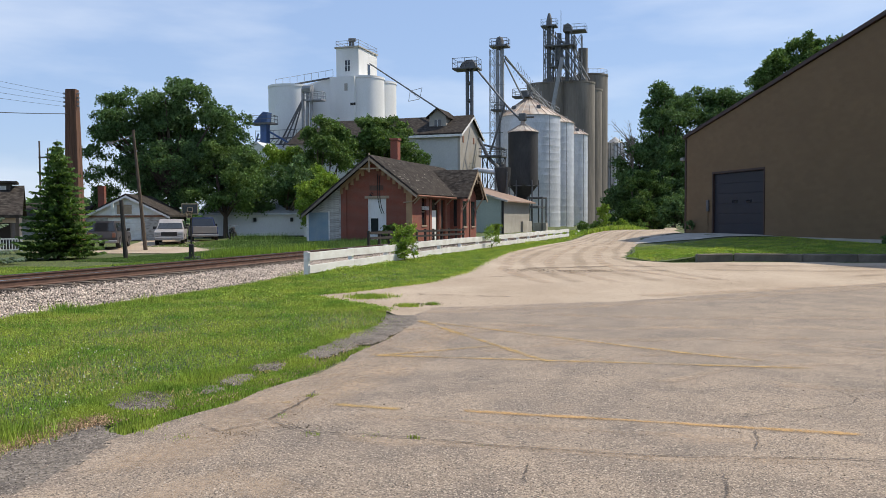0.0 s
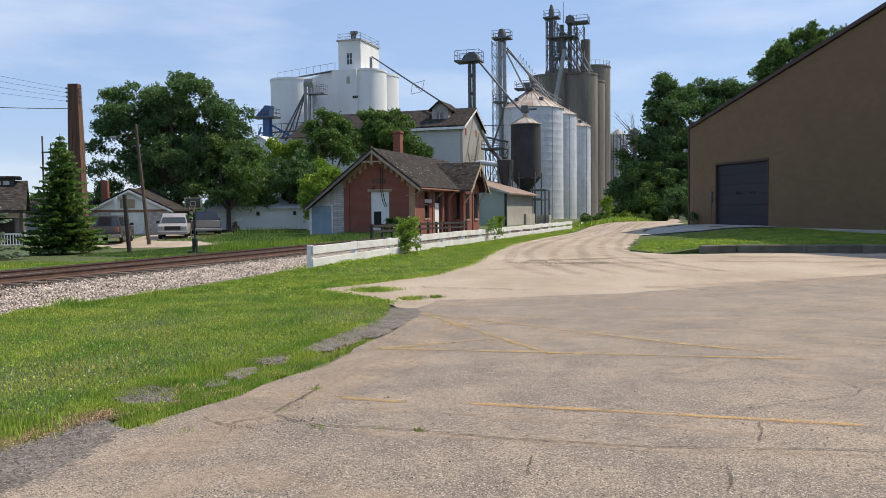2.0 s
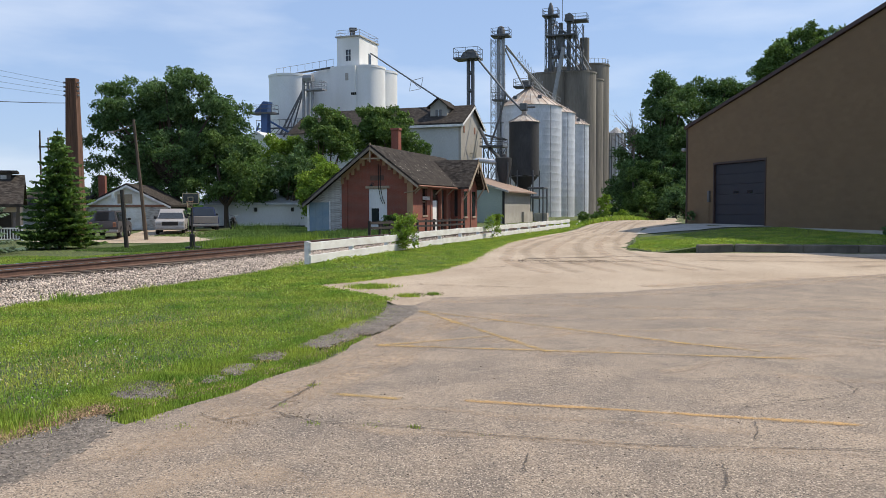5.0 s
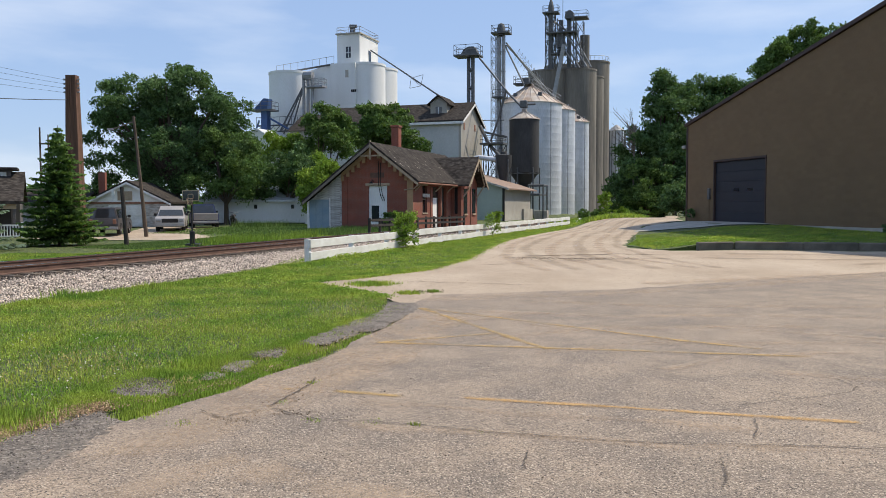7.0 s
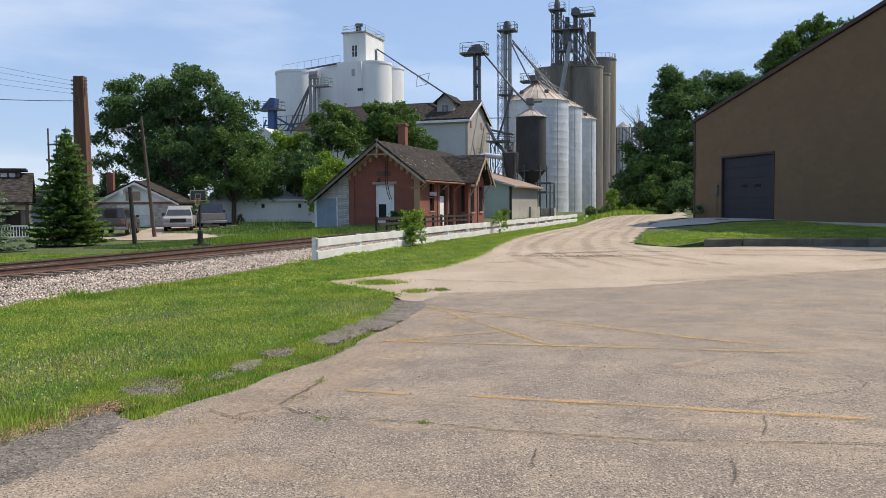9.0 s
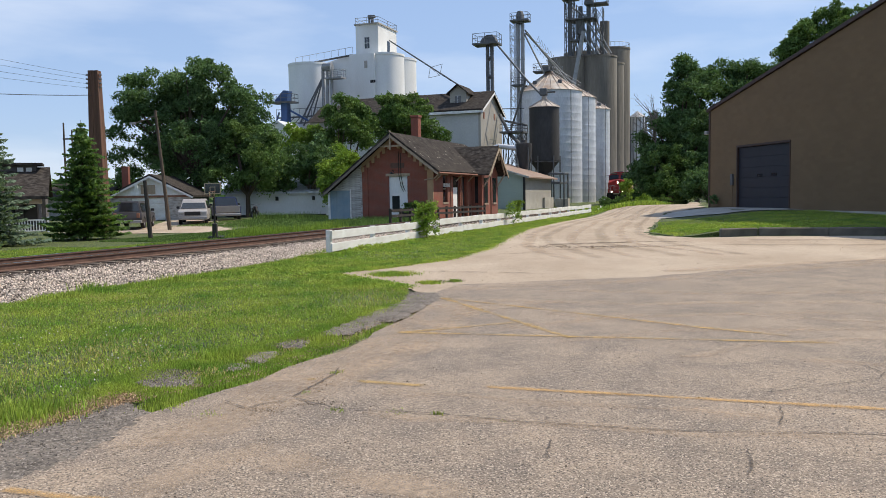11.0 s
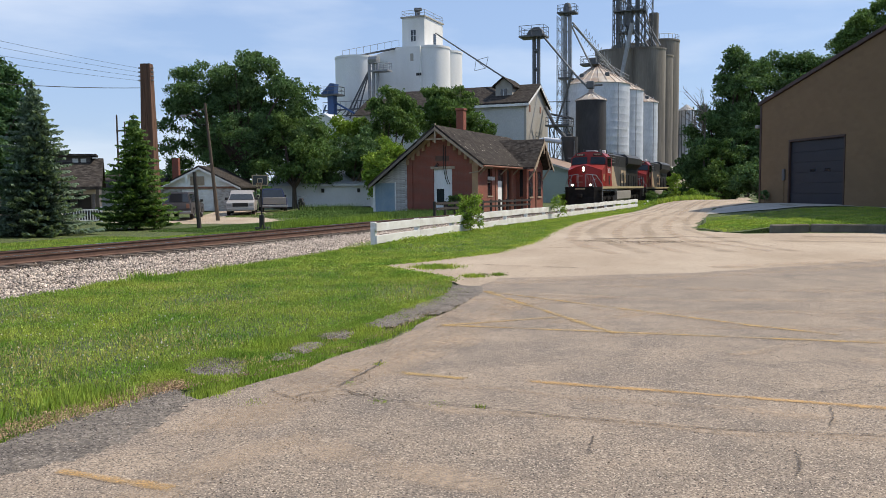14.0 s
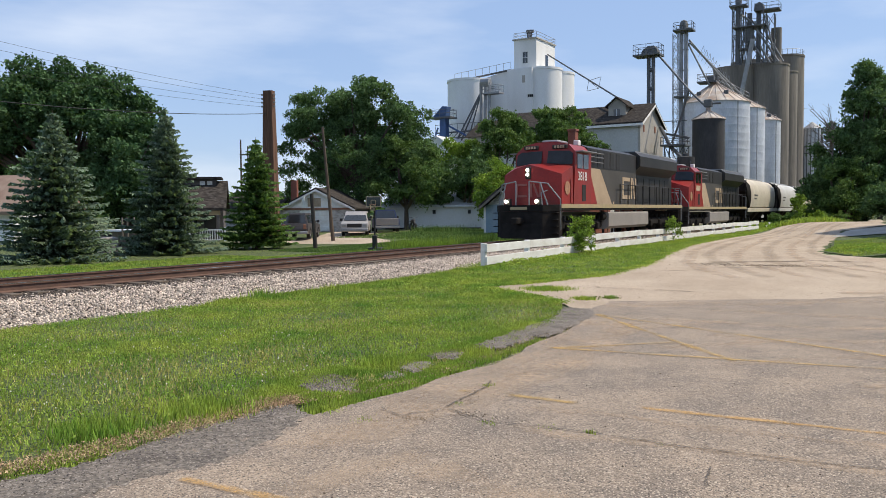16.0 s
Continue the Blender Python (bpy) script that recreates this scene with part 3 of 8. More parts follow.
def grounds():
    ground_sheet()
    sheet("car_park", LOT_EDGE + [(-0.4, 13.3), (-0.16, 14.33), (3.36, 15.21), (10.46, 19.0), (18, 21.5), (40, 26), (40, -8)], 0.004, M["asphalt"],
          "worn grey asphalt car park with faded paint", "pavement", amp=0.07)
    sheet("dirt_road", [(-0.35, 12.9), (-1.9, 15.4), (-3.4, 16.8), (-1.9, 17.5), (-0.4, 20.0), (0.76, 23.9), (1.4, 28), (2.98, 36.8), (5.2, 44.5), (8.4, 54.5), (13.0, 68), (24, 100), (30, 118),
                        (34, 116), (28, 96), (20, 72), (15.5, 58), (12.4, 49.5), (10.2, 42), (9.0, 38.5), (7.6, 33.2), (6.9, 30.2), (8.0, 28.0), (10.5, 28.2), (14, 27), (20, 26.5), (40, 28), (40, 25.6), (18, 21.2), (10.46, 18.6), (3.36, 14.8)],
          -0.006, M["dirt"], "dusty pale dirt road with wheel tracks", "road", cell=1.2, amp=0.14)
    sheet("dirt_shoulder", [(11.9, 48.6), (12.6, 47.4), (14.9, 49.6), (16.2, 56), (20.5, 68), (24.5, 78), (22.4, 78), (18.6, 67.5), (15.2, 57.6), (12.6, 50.4)], -0.002, M["dirt"], "dusty dirt shoulder between the road and the hall", "road", cell=1.2, amp=0.1, seed=9)
    sheet("apron_slab", [(10.4, 43.6), (12.0, 47.2), (15.85, 47.6), (17.3, 41.4), (13.0, 40.8)], 0.01, M["concrete"], "pale concrete apron at the overhead door", "pavement", amp=0.03)
    sheet("grass_island", [(7.75, 28.6), (10.5, 29.2), (12.6, 28.3), (16, 27.4), (23, 27.0), (22.3, 30.0), (17.6, 40.6), (12.6, 39.8), (9.7, 41.0), (8.6, 36), (7.2, 32)], 0.19,
          M["grass_ground"], "raised grass island before the brown hall", "ground", cell=1.5, amp=0.1, skirt=0.3)
    # kerb round the island
    kerb = root("kerb", pose(0, 0, 0), "weathered grey concrete kerb round the grass island", "kerb", kind="structure")
    pts = [(9.1, 28.55), (10.5, 28.85), (12.6, 28.0), (16, 27.1), (20, 26.75), (23, 26.6)]
    for a, b in zip(pts, pts[1:]):
        a, b = Vector(a), Vector(b)
        k = max(1, int((b - a).length / 1.6))
        for i in range(k):
            p, q = a.lerp(b, i / k), a.lerp(b, (i + 1) / k)
            bm = box(B(), 0.006, (q - p).length - 0.006, 0, 0.18, -0.08, 0.27, bevel=0.035)
            ob = part("kerb_stone", bm, M["kerb"], kerb)
            ob.matrix_basis = pose(p.x, p.y, float(height(p.x, p.y)) * 0.5, random.uniform(-1, 1), 0, math.degrees(math.atan2(q.y - p.y, q.x - p.x)))
    # faded parking lines
    for i, (way, w) in enumerate((([(0.1, 6.64), (3.15, 5.78)], 0.15), ([(-1.04, 6.91), (-0.27, 6.66)], 0.16), ([(-1.5, 6.98), (-1.2, 6.93)], 0.14), ([(-0.36, 12.55), (1.2, 8.78)], 0.17), ([(-0.75, 9.31), (0.72, 10.0)], 0.15),
                                  ([(-0.36, 12.5), (0.9, 11.27), (2.76, 9.44), (3.6, 8.75)], 0.15), ([(-0.85, 9.35), (2.53, 8.64), (3.95, 8.34)], 0.16), ([(-2.66, 4.36), (-1.7, 4.06)], 0.16))):
        ribbon("paint_line", way, w, 0.0095 + i * 0.0003, M["yellow_paint" if i in (0, 7) else "yellow_faint"], "worn yellow parking line", "paint line", seed=i, step=0.12, wobble=0.01)
    # thin open cracks
    for i, (pts, w) in enumerate((([(-1.36, 6.3), (-1.15, 6.12), (-0.95, 5.95), (-0.69, 5.92), (-0.21, 5.8), (0.29, 5.6), (0.6, 5.51), (1.06, 5.41), (1.56, 5.31), (2.87, 5.17), (4.2, 5.05)], 0.035),
                                  ([(2.34, 6.3), (2.7, 6.44), (3.08, 6.56), (3.46, 6.75), (3.61, 6.96), (3.58, 7.3)], 0.026), ([(0.55, 5.19), (0.51, 4.95), (0.48, 4.75)], 0.024), ([(2.11, 5.38), (2.25, 5.7), (2.32, 5.96)], 0.024),
                                  ([(1.74, 4.96), (1.66, 4.7), (1.56, 4.41)], 0.026), ([(-1.18, 7.44), (-1.17, 7.15), (-1.23, 6.81), (-1.31, 6.48), (-1.36, 6.3)], 0.04), ([(-1.9, 6.25), (-1.67, 6.02), (-1.36, 6.3)], 0.03),
                                  ([(-0.9, 16.9), (0.4, 16.3), (1.9, 16.0)], 0.04), ([(4.5, 9.5), (6.5, 8.3), (9, 7.6)], 0.03), ([(5, 13), (8, 14), (12, 13.4)], 0.04), ([(0.9, 6.32), (1.15, 6.3), (1.35, 6.33)], 0.022))):
        ribbon("crack", pts, w, 0.014 + i * 0.0003, M["tar"], "thin dark open crack in the asphalt", "crack", seed=40 + i, step=0.05, wobble=0.035)
    for i, (a, b, w) in enumerate((((2.6, 25.3), (5.5, 26.1), 0.7), ((5.6, 26.5), (7.3, 25.5), 0.4), ((1.0, 21.6), (1.8, 21.9), 0.18), ((-0.6, 17.0), (1.8, 16.1), 0.1))):
        ribbon("rut", [a, b], w, 0.006 + i * 0.0004, M["damp"], "damp dark rut in the dirt road", "rut", seed=60 + i, step=0.12, wobble=0.15)
    ruts()
    # broken old edge strip between lawn and car park
    for i, pts in enumerate(([(-4.6, 2.6), (-3.5, 4.4), (-3.09, 5.5), (-3.0, 5.8), (-2.9, 6.15), (-2.69, 6.38), (-2.4, 5.95), (-2.33, 5.5), (-2.42, 5.1), (-2.56, 4.7), (-3.15, 3.2), (-3.6, 2.0)], [(-3.0, 7.08), (-3.0, 7.43), (-2.73, 7.49), (-2.43, 7.29), (-2.25, 6.8), (-2.56, 6.75)],
                             [(-2.36, 7.3), (-2.3, 7.72), (-2.06, 7.68), (-2.02, 7.26)], [(-2.3, 7.95), (-2.22, 8.35), (-1.9, 8.2), (-1.92, 7.66), (-2.11, 7.72)], [(-2.18, 8.66), (-2.01, 9.0), (-1.76, 9.06), (-1.71, 8.48), (-2.05, 8.4)],
                             [(-1.73, 9.06), (-1.39, 10.65), (-1.1, 10.9), (-0.97, 10.0), (-1.46, 9.15)], [(-1.35, 10.7), (-0.95, 12.36), (-0.9, 13.45), (-0.42, 13.04), (-0.46, 12.0), (-0.72, 10.7), (-1.0, 10.2)])):
        sheet("broken_edge", pts, 0.009 + i * 0.0008, M["old_asphalt"], "crumbling dark strip of old asphalt edge", "asphalt edge", cell=0.07, amp=0.09, step=0.05, seed=i, mound=0.010)


def inside(px, py, poly):
    c = np.zeros(len(px), bool)
    for (x0, y0), (x1, y1) in zip(poly, poly[1:] + poly[:1]):
        hit = ((y0 > py) != (y1 > py)) & (px < (x1 - x0) * (py - y0) / (y1 - y0 + 1e-12) + x0)
        c ^= hit
    return c


def blades(name, x, y, tall, material, label, wide=0.008, lean=0.5, category="grass", lift=0.0):
    k = len(x)
    z = height(x, y) + lift
    a = rng.uniform(0, 2 * np.pi, k)
    hgt = tall * rng.uniform(0.5, 1.25, k)
    dx, dy = np.cos(a) * wide, np.sin(a) * wide
    b = rng.uniform(0, 2 * np.pi, k)
    lx, ly = np.cos(b) * hgt * lean * rng.uniform(0.2, 1, k), np.sin(b) * hgt * lean * rng.uniform(0.2, 1, k)
    v = np.stack([np.stack([x - dx, y - dy, z - 0.02], -1), np.stack([x + dx, y + dy, z - 0.02], -1), np.stack([x + lx, y + ly, z + hgt], -1)], 1)
    return tagged(quads(name, v, material, 3), label, category, kind="stuff")


LAWN = [(-5.2, 2.6), (-4.0, 4.4), (-3.2, 5.6), (-3.05, 6.1), (-2.8, 6.5), (-2.98, 6.8), (-3.1, 7.3), (-2.86, 7.58), (-2.49, 7.76), (-2.34, 8.35), (-2.2, 8.7), (-1.9, 9.3), (-1.62, 10.1), (-1.38, 10.7), (-1.07, 11.3), (-0.86, 12.7), (-0.97, 14.2), (-2.05, 15.6), (-2.9, 16.8), (-2.0, 17.8), (-0.5, 20.3), (0.5, 24), (2.7, 37), (5.0, 45), (8.0, 54.5), (12.4, 68), (10, 70), (4.5, 55), (-1.2, 37.5), (-4.6, 26), (-4.4, 20.5)] + [(n * CA + s * SA, -n * SA + s * CA) for n, s in ((-10.6, 14), (-10.8, 10), (-11.1, 6), (-11.5, 2), (-12.25, -3))] + [(-7.5, 0)]


def scatter(poly, count, near=None):
    xs, ys = [p[0] for p in poly], [p[1] for p in poly]
    px, py = rng.uniform(min(xs), max(xs), count), rng.uniform(min(ys), max(ys), count)
    keep = inside(px, py, poly)
    return px[keep], py[keep]


def grass():
    x, y = scatter([p for p in LAWN if p[1] < 21], 520000)
    patch = np.sin(x * 1.9 + 1.3 * np.sin(y * 1.1)) + np.sin(y * 1.5 + 2 * np.sin(x * 0.7))
    keep = rng.uniform(0, 1, len(x)) < np.clip(0.75 + 0.22 * patch, 0.25, 1)
    x, y = x[keep], y[keep]
    def lumpy(x, y):
        return np.clip(0.5 + 0.35 * np.sin(x * 5.1 + 2 * np.sin(y * 3.3)) * np.sin(y * 4.3 + 2 * np.sin(x * 2.9)) + 0.3 * np.sin(x * 11 + 2.4 * np.sin(y * 7.0)) * np.sin(y * 9.5 + 2 * np.sin(x * 8.0)), 0, 1)
    cut = len(x) * 7 // 10
    blades("lawn_grass", x[:cut], y[:cut], 0.02 + 0.042 * lumpy(x[:cut], y[:cut]) ** 1.5, M["blade"], "short uneven green lawn", wide=0.0048, lean=0.95)
    x, y = x[cut:], y[cut:]
    lump = 0.012 + 0.045 * lumpy(x, y)
    c = np.stack([x, y, height(x, y) + rng.uniform(-0.008, 1, len(x)) * lump], -1)
    tagged(quads("clover_lawn", leaf_quads(c, 0.0145), M["blade"]), "low clover and weed leaves in the lawn", "lawn", kind="stuff")
    x, y = scatter([p for p in LAWN if p[1] > 14], 150000)
    blades("verge_grass", x, y, 0.03 + 0.05 * lumpy(x * 0.4, y * 0.4), M["blade"], "green verge grass along the white fence", wide=0.011, lean=1.0)
    x, y = scatter([p for p in LAWN if p[1] > 14], 290000)
    c = np.stack([x, y, height(x, y) + rng.uniform(0, 1, len(x)) * (0.02 + 0.08 * lumpy(x * 0.3, y * 0.3) ** 2)], -1)
    tagged(quads("verge_weeds", leaf_quads(c, 0.021), M["blade"]), "low leafy weeds along the white fence", "weeds", kind="stuff")
    x, y = scatter([p for p in LAWN if p[1] < 21], 150000)
    patch = np.sin(x * 1.1 + 2 * np.sin(y * 0.9)) * np.sin(y * 1.3 + 1.5 * np.sin(x * 1.6)) + rng.uniform(-0.6, 0.6, len(x))
    keep = (patch > 0.42) | (rng.uniform(0, 1, len(x)) < 0.12)
    blades("dry_grass", x[keep], y[keep], 0.032, M["dry_blade"], "dry straw among the lawn", wide=0.0055, lean=1.2)
    # tufts that have crept over the old edge, and long grass by the ballast and the fence
    def band(pts, count, spread):
        out = []
        for a, b in zip(pts, pts[1:]):
            t = rng.uniform(0, 1, count)
            out.append(np.stack([a[0] + (b[0] - a[0]) * t, a[1] + (b[1] - a[1]) * t], -1) + rng.normal(0, spread, (count, 2)))
        q = np.concatenate(out)
        return q[:, 0], q[:, 1]
    x, y = band([(-2.95, 6.7), (-2.55, 6.5), (-2.3, 6.6), (-2.05, 7.2), (-1.85, 7.5), (-1.75, 8.0), (-1.55, 8.6), (-1.5, 9.0)], 1500, 0.08)
    blades("edge_grass", x, y, 0.022, M["blade"], "ragged grass creeping over the asphalt edge")
    x, y = band([(-2.3, 6.15), (-2.05, 6.75), (-1.8, 7.3), (-1.4, 8.4), (-1.2, 9.2), (-0.95, 10.1)], 380, 0.05)
    blades("edge_grass", x, y, 0.02, M["blade"], "ragged grass creeping over the asphalt edge")
    x, y = band([(-4.5, 3.2), (-3.55, 4.6), (-3.12, 5.55), (-2.95, 6.1), (-2.72, 6.42)], 5200, 0.085)
    c = np.stack([x, y, height(x, y) + rng.uniform(0.004, 0.018, len(x))], -1)
    tagged(quads("dead_straw", leaf_quads(c, 0.0095), M["straw"]), "dead brown straw and leaves along the lawn's edge", "straw", kind="stuff")
    x, y = band([(-2.6, 6.3), (-2.2, 6.75), (-1.9, 7.3), (-1.45, 8.4), (-1.2, 9.3), (-0.95, 10.4)], 260, 0.06)
    c = np.stack([x, y, height(x, y) + rng.uniform(0.008, 0.025, len(x))], -1)
    tagged(quads("dead_straw", leaf_quads(c, 0.008), M["straw"]), "dead straw strewn along the asphalt's edge", "straw", kind="stuff")
    x, y = band([(-1.05, 14.0), (-2.15, 15.5), (-3.0, 16.8), (-2.0, 17.7), (-0.4, 20.0), (0.65, 23.9), (1.3, 28), (2.9, 36.8), (5.1, 44.5), (8.3, 54.5)], 3600, 0.13)
    c = np.stack([x, y, height(x, y) + rng.uniform(-0.005, 0.045, len(x))], -1)
    tagged(quads("road_edge_weeds", leaf_quads(c, 0.018), M["blade"]), "low weeds along the dirt road", "weeds", kind="stuff")
    x, y = band([(-4.6, 2.8), (-3.6, 4.4), (-3.15, 5.5), (-2.9, 6.3), (-3.05, 7.0), (-2.8, 7.6), (-2.4, 7.75), (-2.2, 8.6), (-1.8, 9.3), (-1.4, 10.6), (-0.95, 12.0)], 2600, 0.09)
    blades("edge_grass", x, y, 0.03, M["blade"], "ragged grass creeping over the asphalt edge", wide=0.006, lean=1.1)
    x, y = band([(-2.85, 7.25), (-2.3, 7.35), (-2.1, 7.9), (-1.95, 8.7), (-1.4, 9.8), (-1.1, 11.0), (-0.75, 12.4)], 420, 0.13)
    blades("edge_grass", x, y, 0.022, M["blade"], "sparse grass growing through the broken edge", wide=0.006, lean=1.1)
    x, y = band([(-2.75, 7.3), (-2.35, 7.2), (-2.05, 7.9), (-1.9, 8.7), (-1.4, 9.8), (-1.0, 11.2)], 260, 0.16)
    blades("straw_edge", x, y, 0.025, M["dry_blade"], "dead straw over the broken asphalt edge", lean=1.8)
    x, y = band([(-6.9, 13.0), (-6.2, 14.6), (-5.4, 16.6), (-4.6, 18.9), (-4.0, 21.3), (-3.3, 22.6)], 2200, 0.14)
    blades("long_grass", x, y, 0.07, M["blade"], "long grass at the foot of the ballast", wide=0.01)
    x, y = band([(-3.7, 22.4), (-0.2, 32.5), (2.0, 39.0), (8.6, 58), (11.2, 66)], 8000, 0.25)
    c = np.stack([x, y, height(x, y) + rng.uniform(0, 1, len(x)) ** 1.5 * (0.05 + 0.13 * lumpy(x * 0.25, y * 0.25))], -1)
    tagged(quads("fence_weeds", leaf_quads(c, 0.032), M["blade"]), "long leafy weeds under the white fence", "weeds", kind="stuff")
    for cx, cy, k, sp, tl in ((-2.45, 8.05, 700, 0.10, 0.085), (-1.45, 16.4, 1500, 0.22, 0.06), (-0.6, 14.7, 420, 0.12, 0.05), (-0.16, 14.9, 160, 0.07, 0.05), (-1.17, 7.2, 60, 0.03, 0.025), (-1.3, 6.5, 40, 0.03, 0.02), (-0.95, 5.95, 50, 0.04, 0.02), (-0.2, 5.8, 40, 0.02, 0.03), (-0.5, 5.86, 40, 0.05, 0.015), (0.3, 5.6, 20, 0.03, 0.012), (-1.9, 5.85, 50, 0.06, 0.018), (-2.7, 7.2, 260, 0.12, 0.03), (-2.2, 7.5, 160, 0.08, 0.03), (-2.33, 6.15, 500, 0.08, 0.035), (-2.55, 6.5, 600, 0.1, 0.035), (-2.75, 7.65, 500, 0.1, 0.045), (-2.3, 7.9, 500, 0.1, 0.04), (-2.1, 8.4, 400, 0.08, 0.035), (-2.2, 6.95, 400, 0.1, 0.035), (-1.6, 9.0, 500, 0.1, 0.05), (-6.7, 14.3, 160, 0.15, 0.16), (-5.6, 15.7, 160, 0.2, 0.14), (-1.9, 14.6, 900, 0.25, 0.05), (-3.3, 5.9, 900, 0.16, 0.09), (-3.75, 5.2, 700, 0.16, 0.09), (-2.85, 7.1, 260, 0.10, 0.028), (-2.5, 7.0, 200, 0.08, 0.026), (-2.05, 8.05, 260, 0.11, 0.028), (-2.2, 7.55, 180, 0.09, 0.026), (-1.95, 8.75, 260, 0.12, 0.028), (-1.45, 9.9, 260, 0.14, 0.026), (-1.1, 11.4, 240, 0.16, 0.026), (-0.8, 12.6, 160, 0.12, 0.026)):
        blades("weed_tuft", rng.normal(cx, sp, k), rng.normal(cy, sp, k), tl, M["blade"], "green weed tuft", wide=0.009, category="weed")
    # the island, the yards beyond the railway, weeds along the far side
    x, y = scatter([(7.8, 28.9), (10.5, 29.4), (12.6, 28.5), (23, 27.2), (22.2, 30.5), (17.6, 40.4), (12.6, 39.6), (9.8, 40.6), (8.7, 36), (7.4, 32)], 70000)
    blades("island_grass", x, y, 0.05, M["blade"], "rough grass on the raised island", wide=0.014, lean=0.9, lift=island_lift(x, y))
    x, y = scatter([(7.6, 28.9), (10.5, 29.3), (13, 28.4), (15, 31), (9, 36), (7.4, 32)], 16000)
    c = np.stack([x, y, height(x, y) + island_lift(x, y) + rng.uniform(0, 0.07, len(x))], -1)
    tagged(quads("island_weeds", leaf_quads(c, 0.035), M["blade"]), "leafy weeds over the island's front", "weeds", kind="stuff")
    def along(n0, n1, s0, s1, count):
        n, s = rng.uniform(n0, n1, count), rng.uniform(s0, s1, count)
        return n * CA + s * SA, -n * SA + s * CA
    x, y = along(-24, -18.6, 20, 46, 60000)
    blades("yard_grass", x, y, 0.045, M["blade"], "green lawn beyond the railway", wide=0.016)
    x, y = along(-27, -18.9, -8, 26, 70000)
    blades("yard_grass", x, y, 0.05, M["blade"], "mown lawn along the far side of the track", wide=0.016)
    x, y = band([(-10.6, 38.0), (-8.6, 38.6), (-6.4, 39.6)], 1500, 0.42)
    blades("tall_weeds", x, y, 0.6, M["leaf_light"], "tall pale weeds in the yard beside the track", wide=0.013, lean=0.45)
    x, y = along(-22.6, -18.9, 26, 34.5, 2000)
    blades("tall_weeds", x, y, 0.22, M["leaf_mid"], "tall weeds at the yard's edge", wide=0.014, lean=0.7)
    x, y = along(-28, -24, 30, 44, 30000)
    blades("yard_grass", x, y, 0.06, M["leaf_mid"], "rough grass in the yard", wide=0.03, lean=0.9)
    x, y = along(-35, -24, 44, 62, 26000)
    blades("yard_grass", x, y, 0.07, M["leaf_mid"], "rough grass before the long shed", wide=0.03, lean=0.9)
    x, y = band([(-15.6, 61.2), (-13.8, 61.6), (-11.6, 62.4)], 500, 0.35)
    blades("tall_weeds", x, y, 0.5, M["leaf_mid"], "tall weeds round the parked motorcycle", wide=0.02, lean=0.5)
    x, y = along(-24, -19.5, 43.5, 50.6, 5000)
    blades("tall_weeds", x, y, 0.3, M["leaf_mid"], "tall weeds before the old depot", wide=0.02, lean=0.5)
    x, y = along(-13.0, -6.0, 66, 112, 26000)
    blades("tall_weeds", x, y, 0.4, M["blade"], "tall weeds at the road's end", wide=0.03, lean=0.5)
    x, y = scatter([(-5.2, 5.0), (-3.3, 6.0), (-2.9, 7.6), (-3.6, 9.5), (-6.5, 10.0), (-7.0, 7.0)], 150)
    k = len(x)
    c = np.stack([x, y, height(x, y) + rng.uniform(0.055, 0.1, k)], -1)
    r = 0.0095
    v = np.concatenate([c[:, None] + np.array(o)[None] * r for o in (((1, 0, 0), (0, 1, 0), (-1, 0, 0), (0, -1, 0)), ((1, 0, 0), (0, 0, 1), (-1, 0, 0), (0, 0, -1)), ((0, 1, 0), (0, 0, 1), (0, -1, 0), (0, 0, -1)))])
    tagged(quads("clover_flowers", v, M["flower"]), "small white clover flowers in the lawn", "flowers", kind="stuff")


# ---- railway ----
def stones(name, c, r, material, label, category):
    """Many small broken stones in one mesh."""
    k = len(c)
    octa = np.array([(1, 0, 0), (0, 1, 0), (-1, 0, 0), (0, -1, 0), (0, 0, 1), (0, 0, -1)], float)
    p = octa[None] * (0.65 + 0.7 * rng.uniform(0, 1, (k, 6, 1)))
    a = rng.uniform(0, 2 * np.pi, k)
    ca, sa, ti = np.cos(a)[:, None], np.sin(a)[:, None], rng.uniform(-0.8, 0.8, k)[:, None]
    x, y, z = p[..., 0] * ca - p[..., 1] * sa, p[..., 0] * sa + p[..., 1] * ca, p[..., 2] * 0.75
    p = np.stack([x, y * np.cos(ti) - z * np.sin(ti), y * np.sin(ti) + z * np.cos(ti)], -1) * r[:, None, None] + c[:, None]
    tri = np.array([(0, 1, 4), (1, 2, 4), (2, 3, 4), (3, 0, 4), (1, 0, 5), (2, 1, 5), (3, 2, 5), (0, 3, 5)])
    me = bpy.data.meshes.new(name)
    vs = p.reshape(-1, 3).astype(np.float32)
    fs = (tri[None] + (np.arange(k) * 6)[:, None, None]).reshape(-1).astype(np.int32)
    me.vertices.add(len(vs)), me.loops.add(len(fs)), me.polygons.add(len(fs) // 3)
    me.vertices.foreach_set("co", vs.ravel()), me.loops.foreach_set("vertex_index", fs)
    me.polygons.foreach_set("loop_start", np.arange(0, len(fs), 3, dtype=np.int32))
    me.update(calc_edges=True)
    me.materials.append(material)
    return tagged(new(name, me), label, category, kind="stuff")


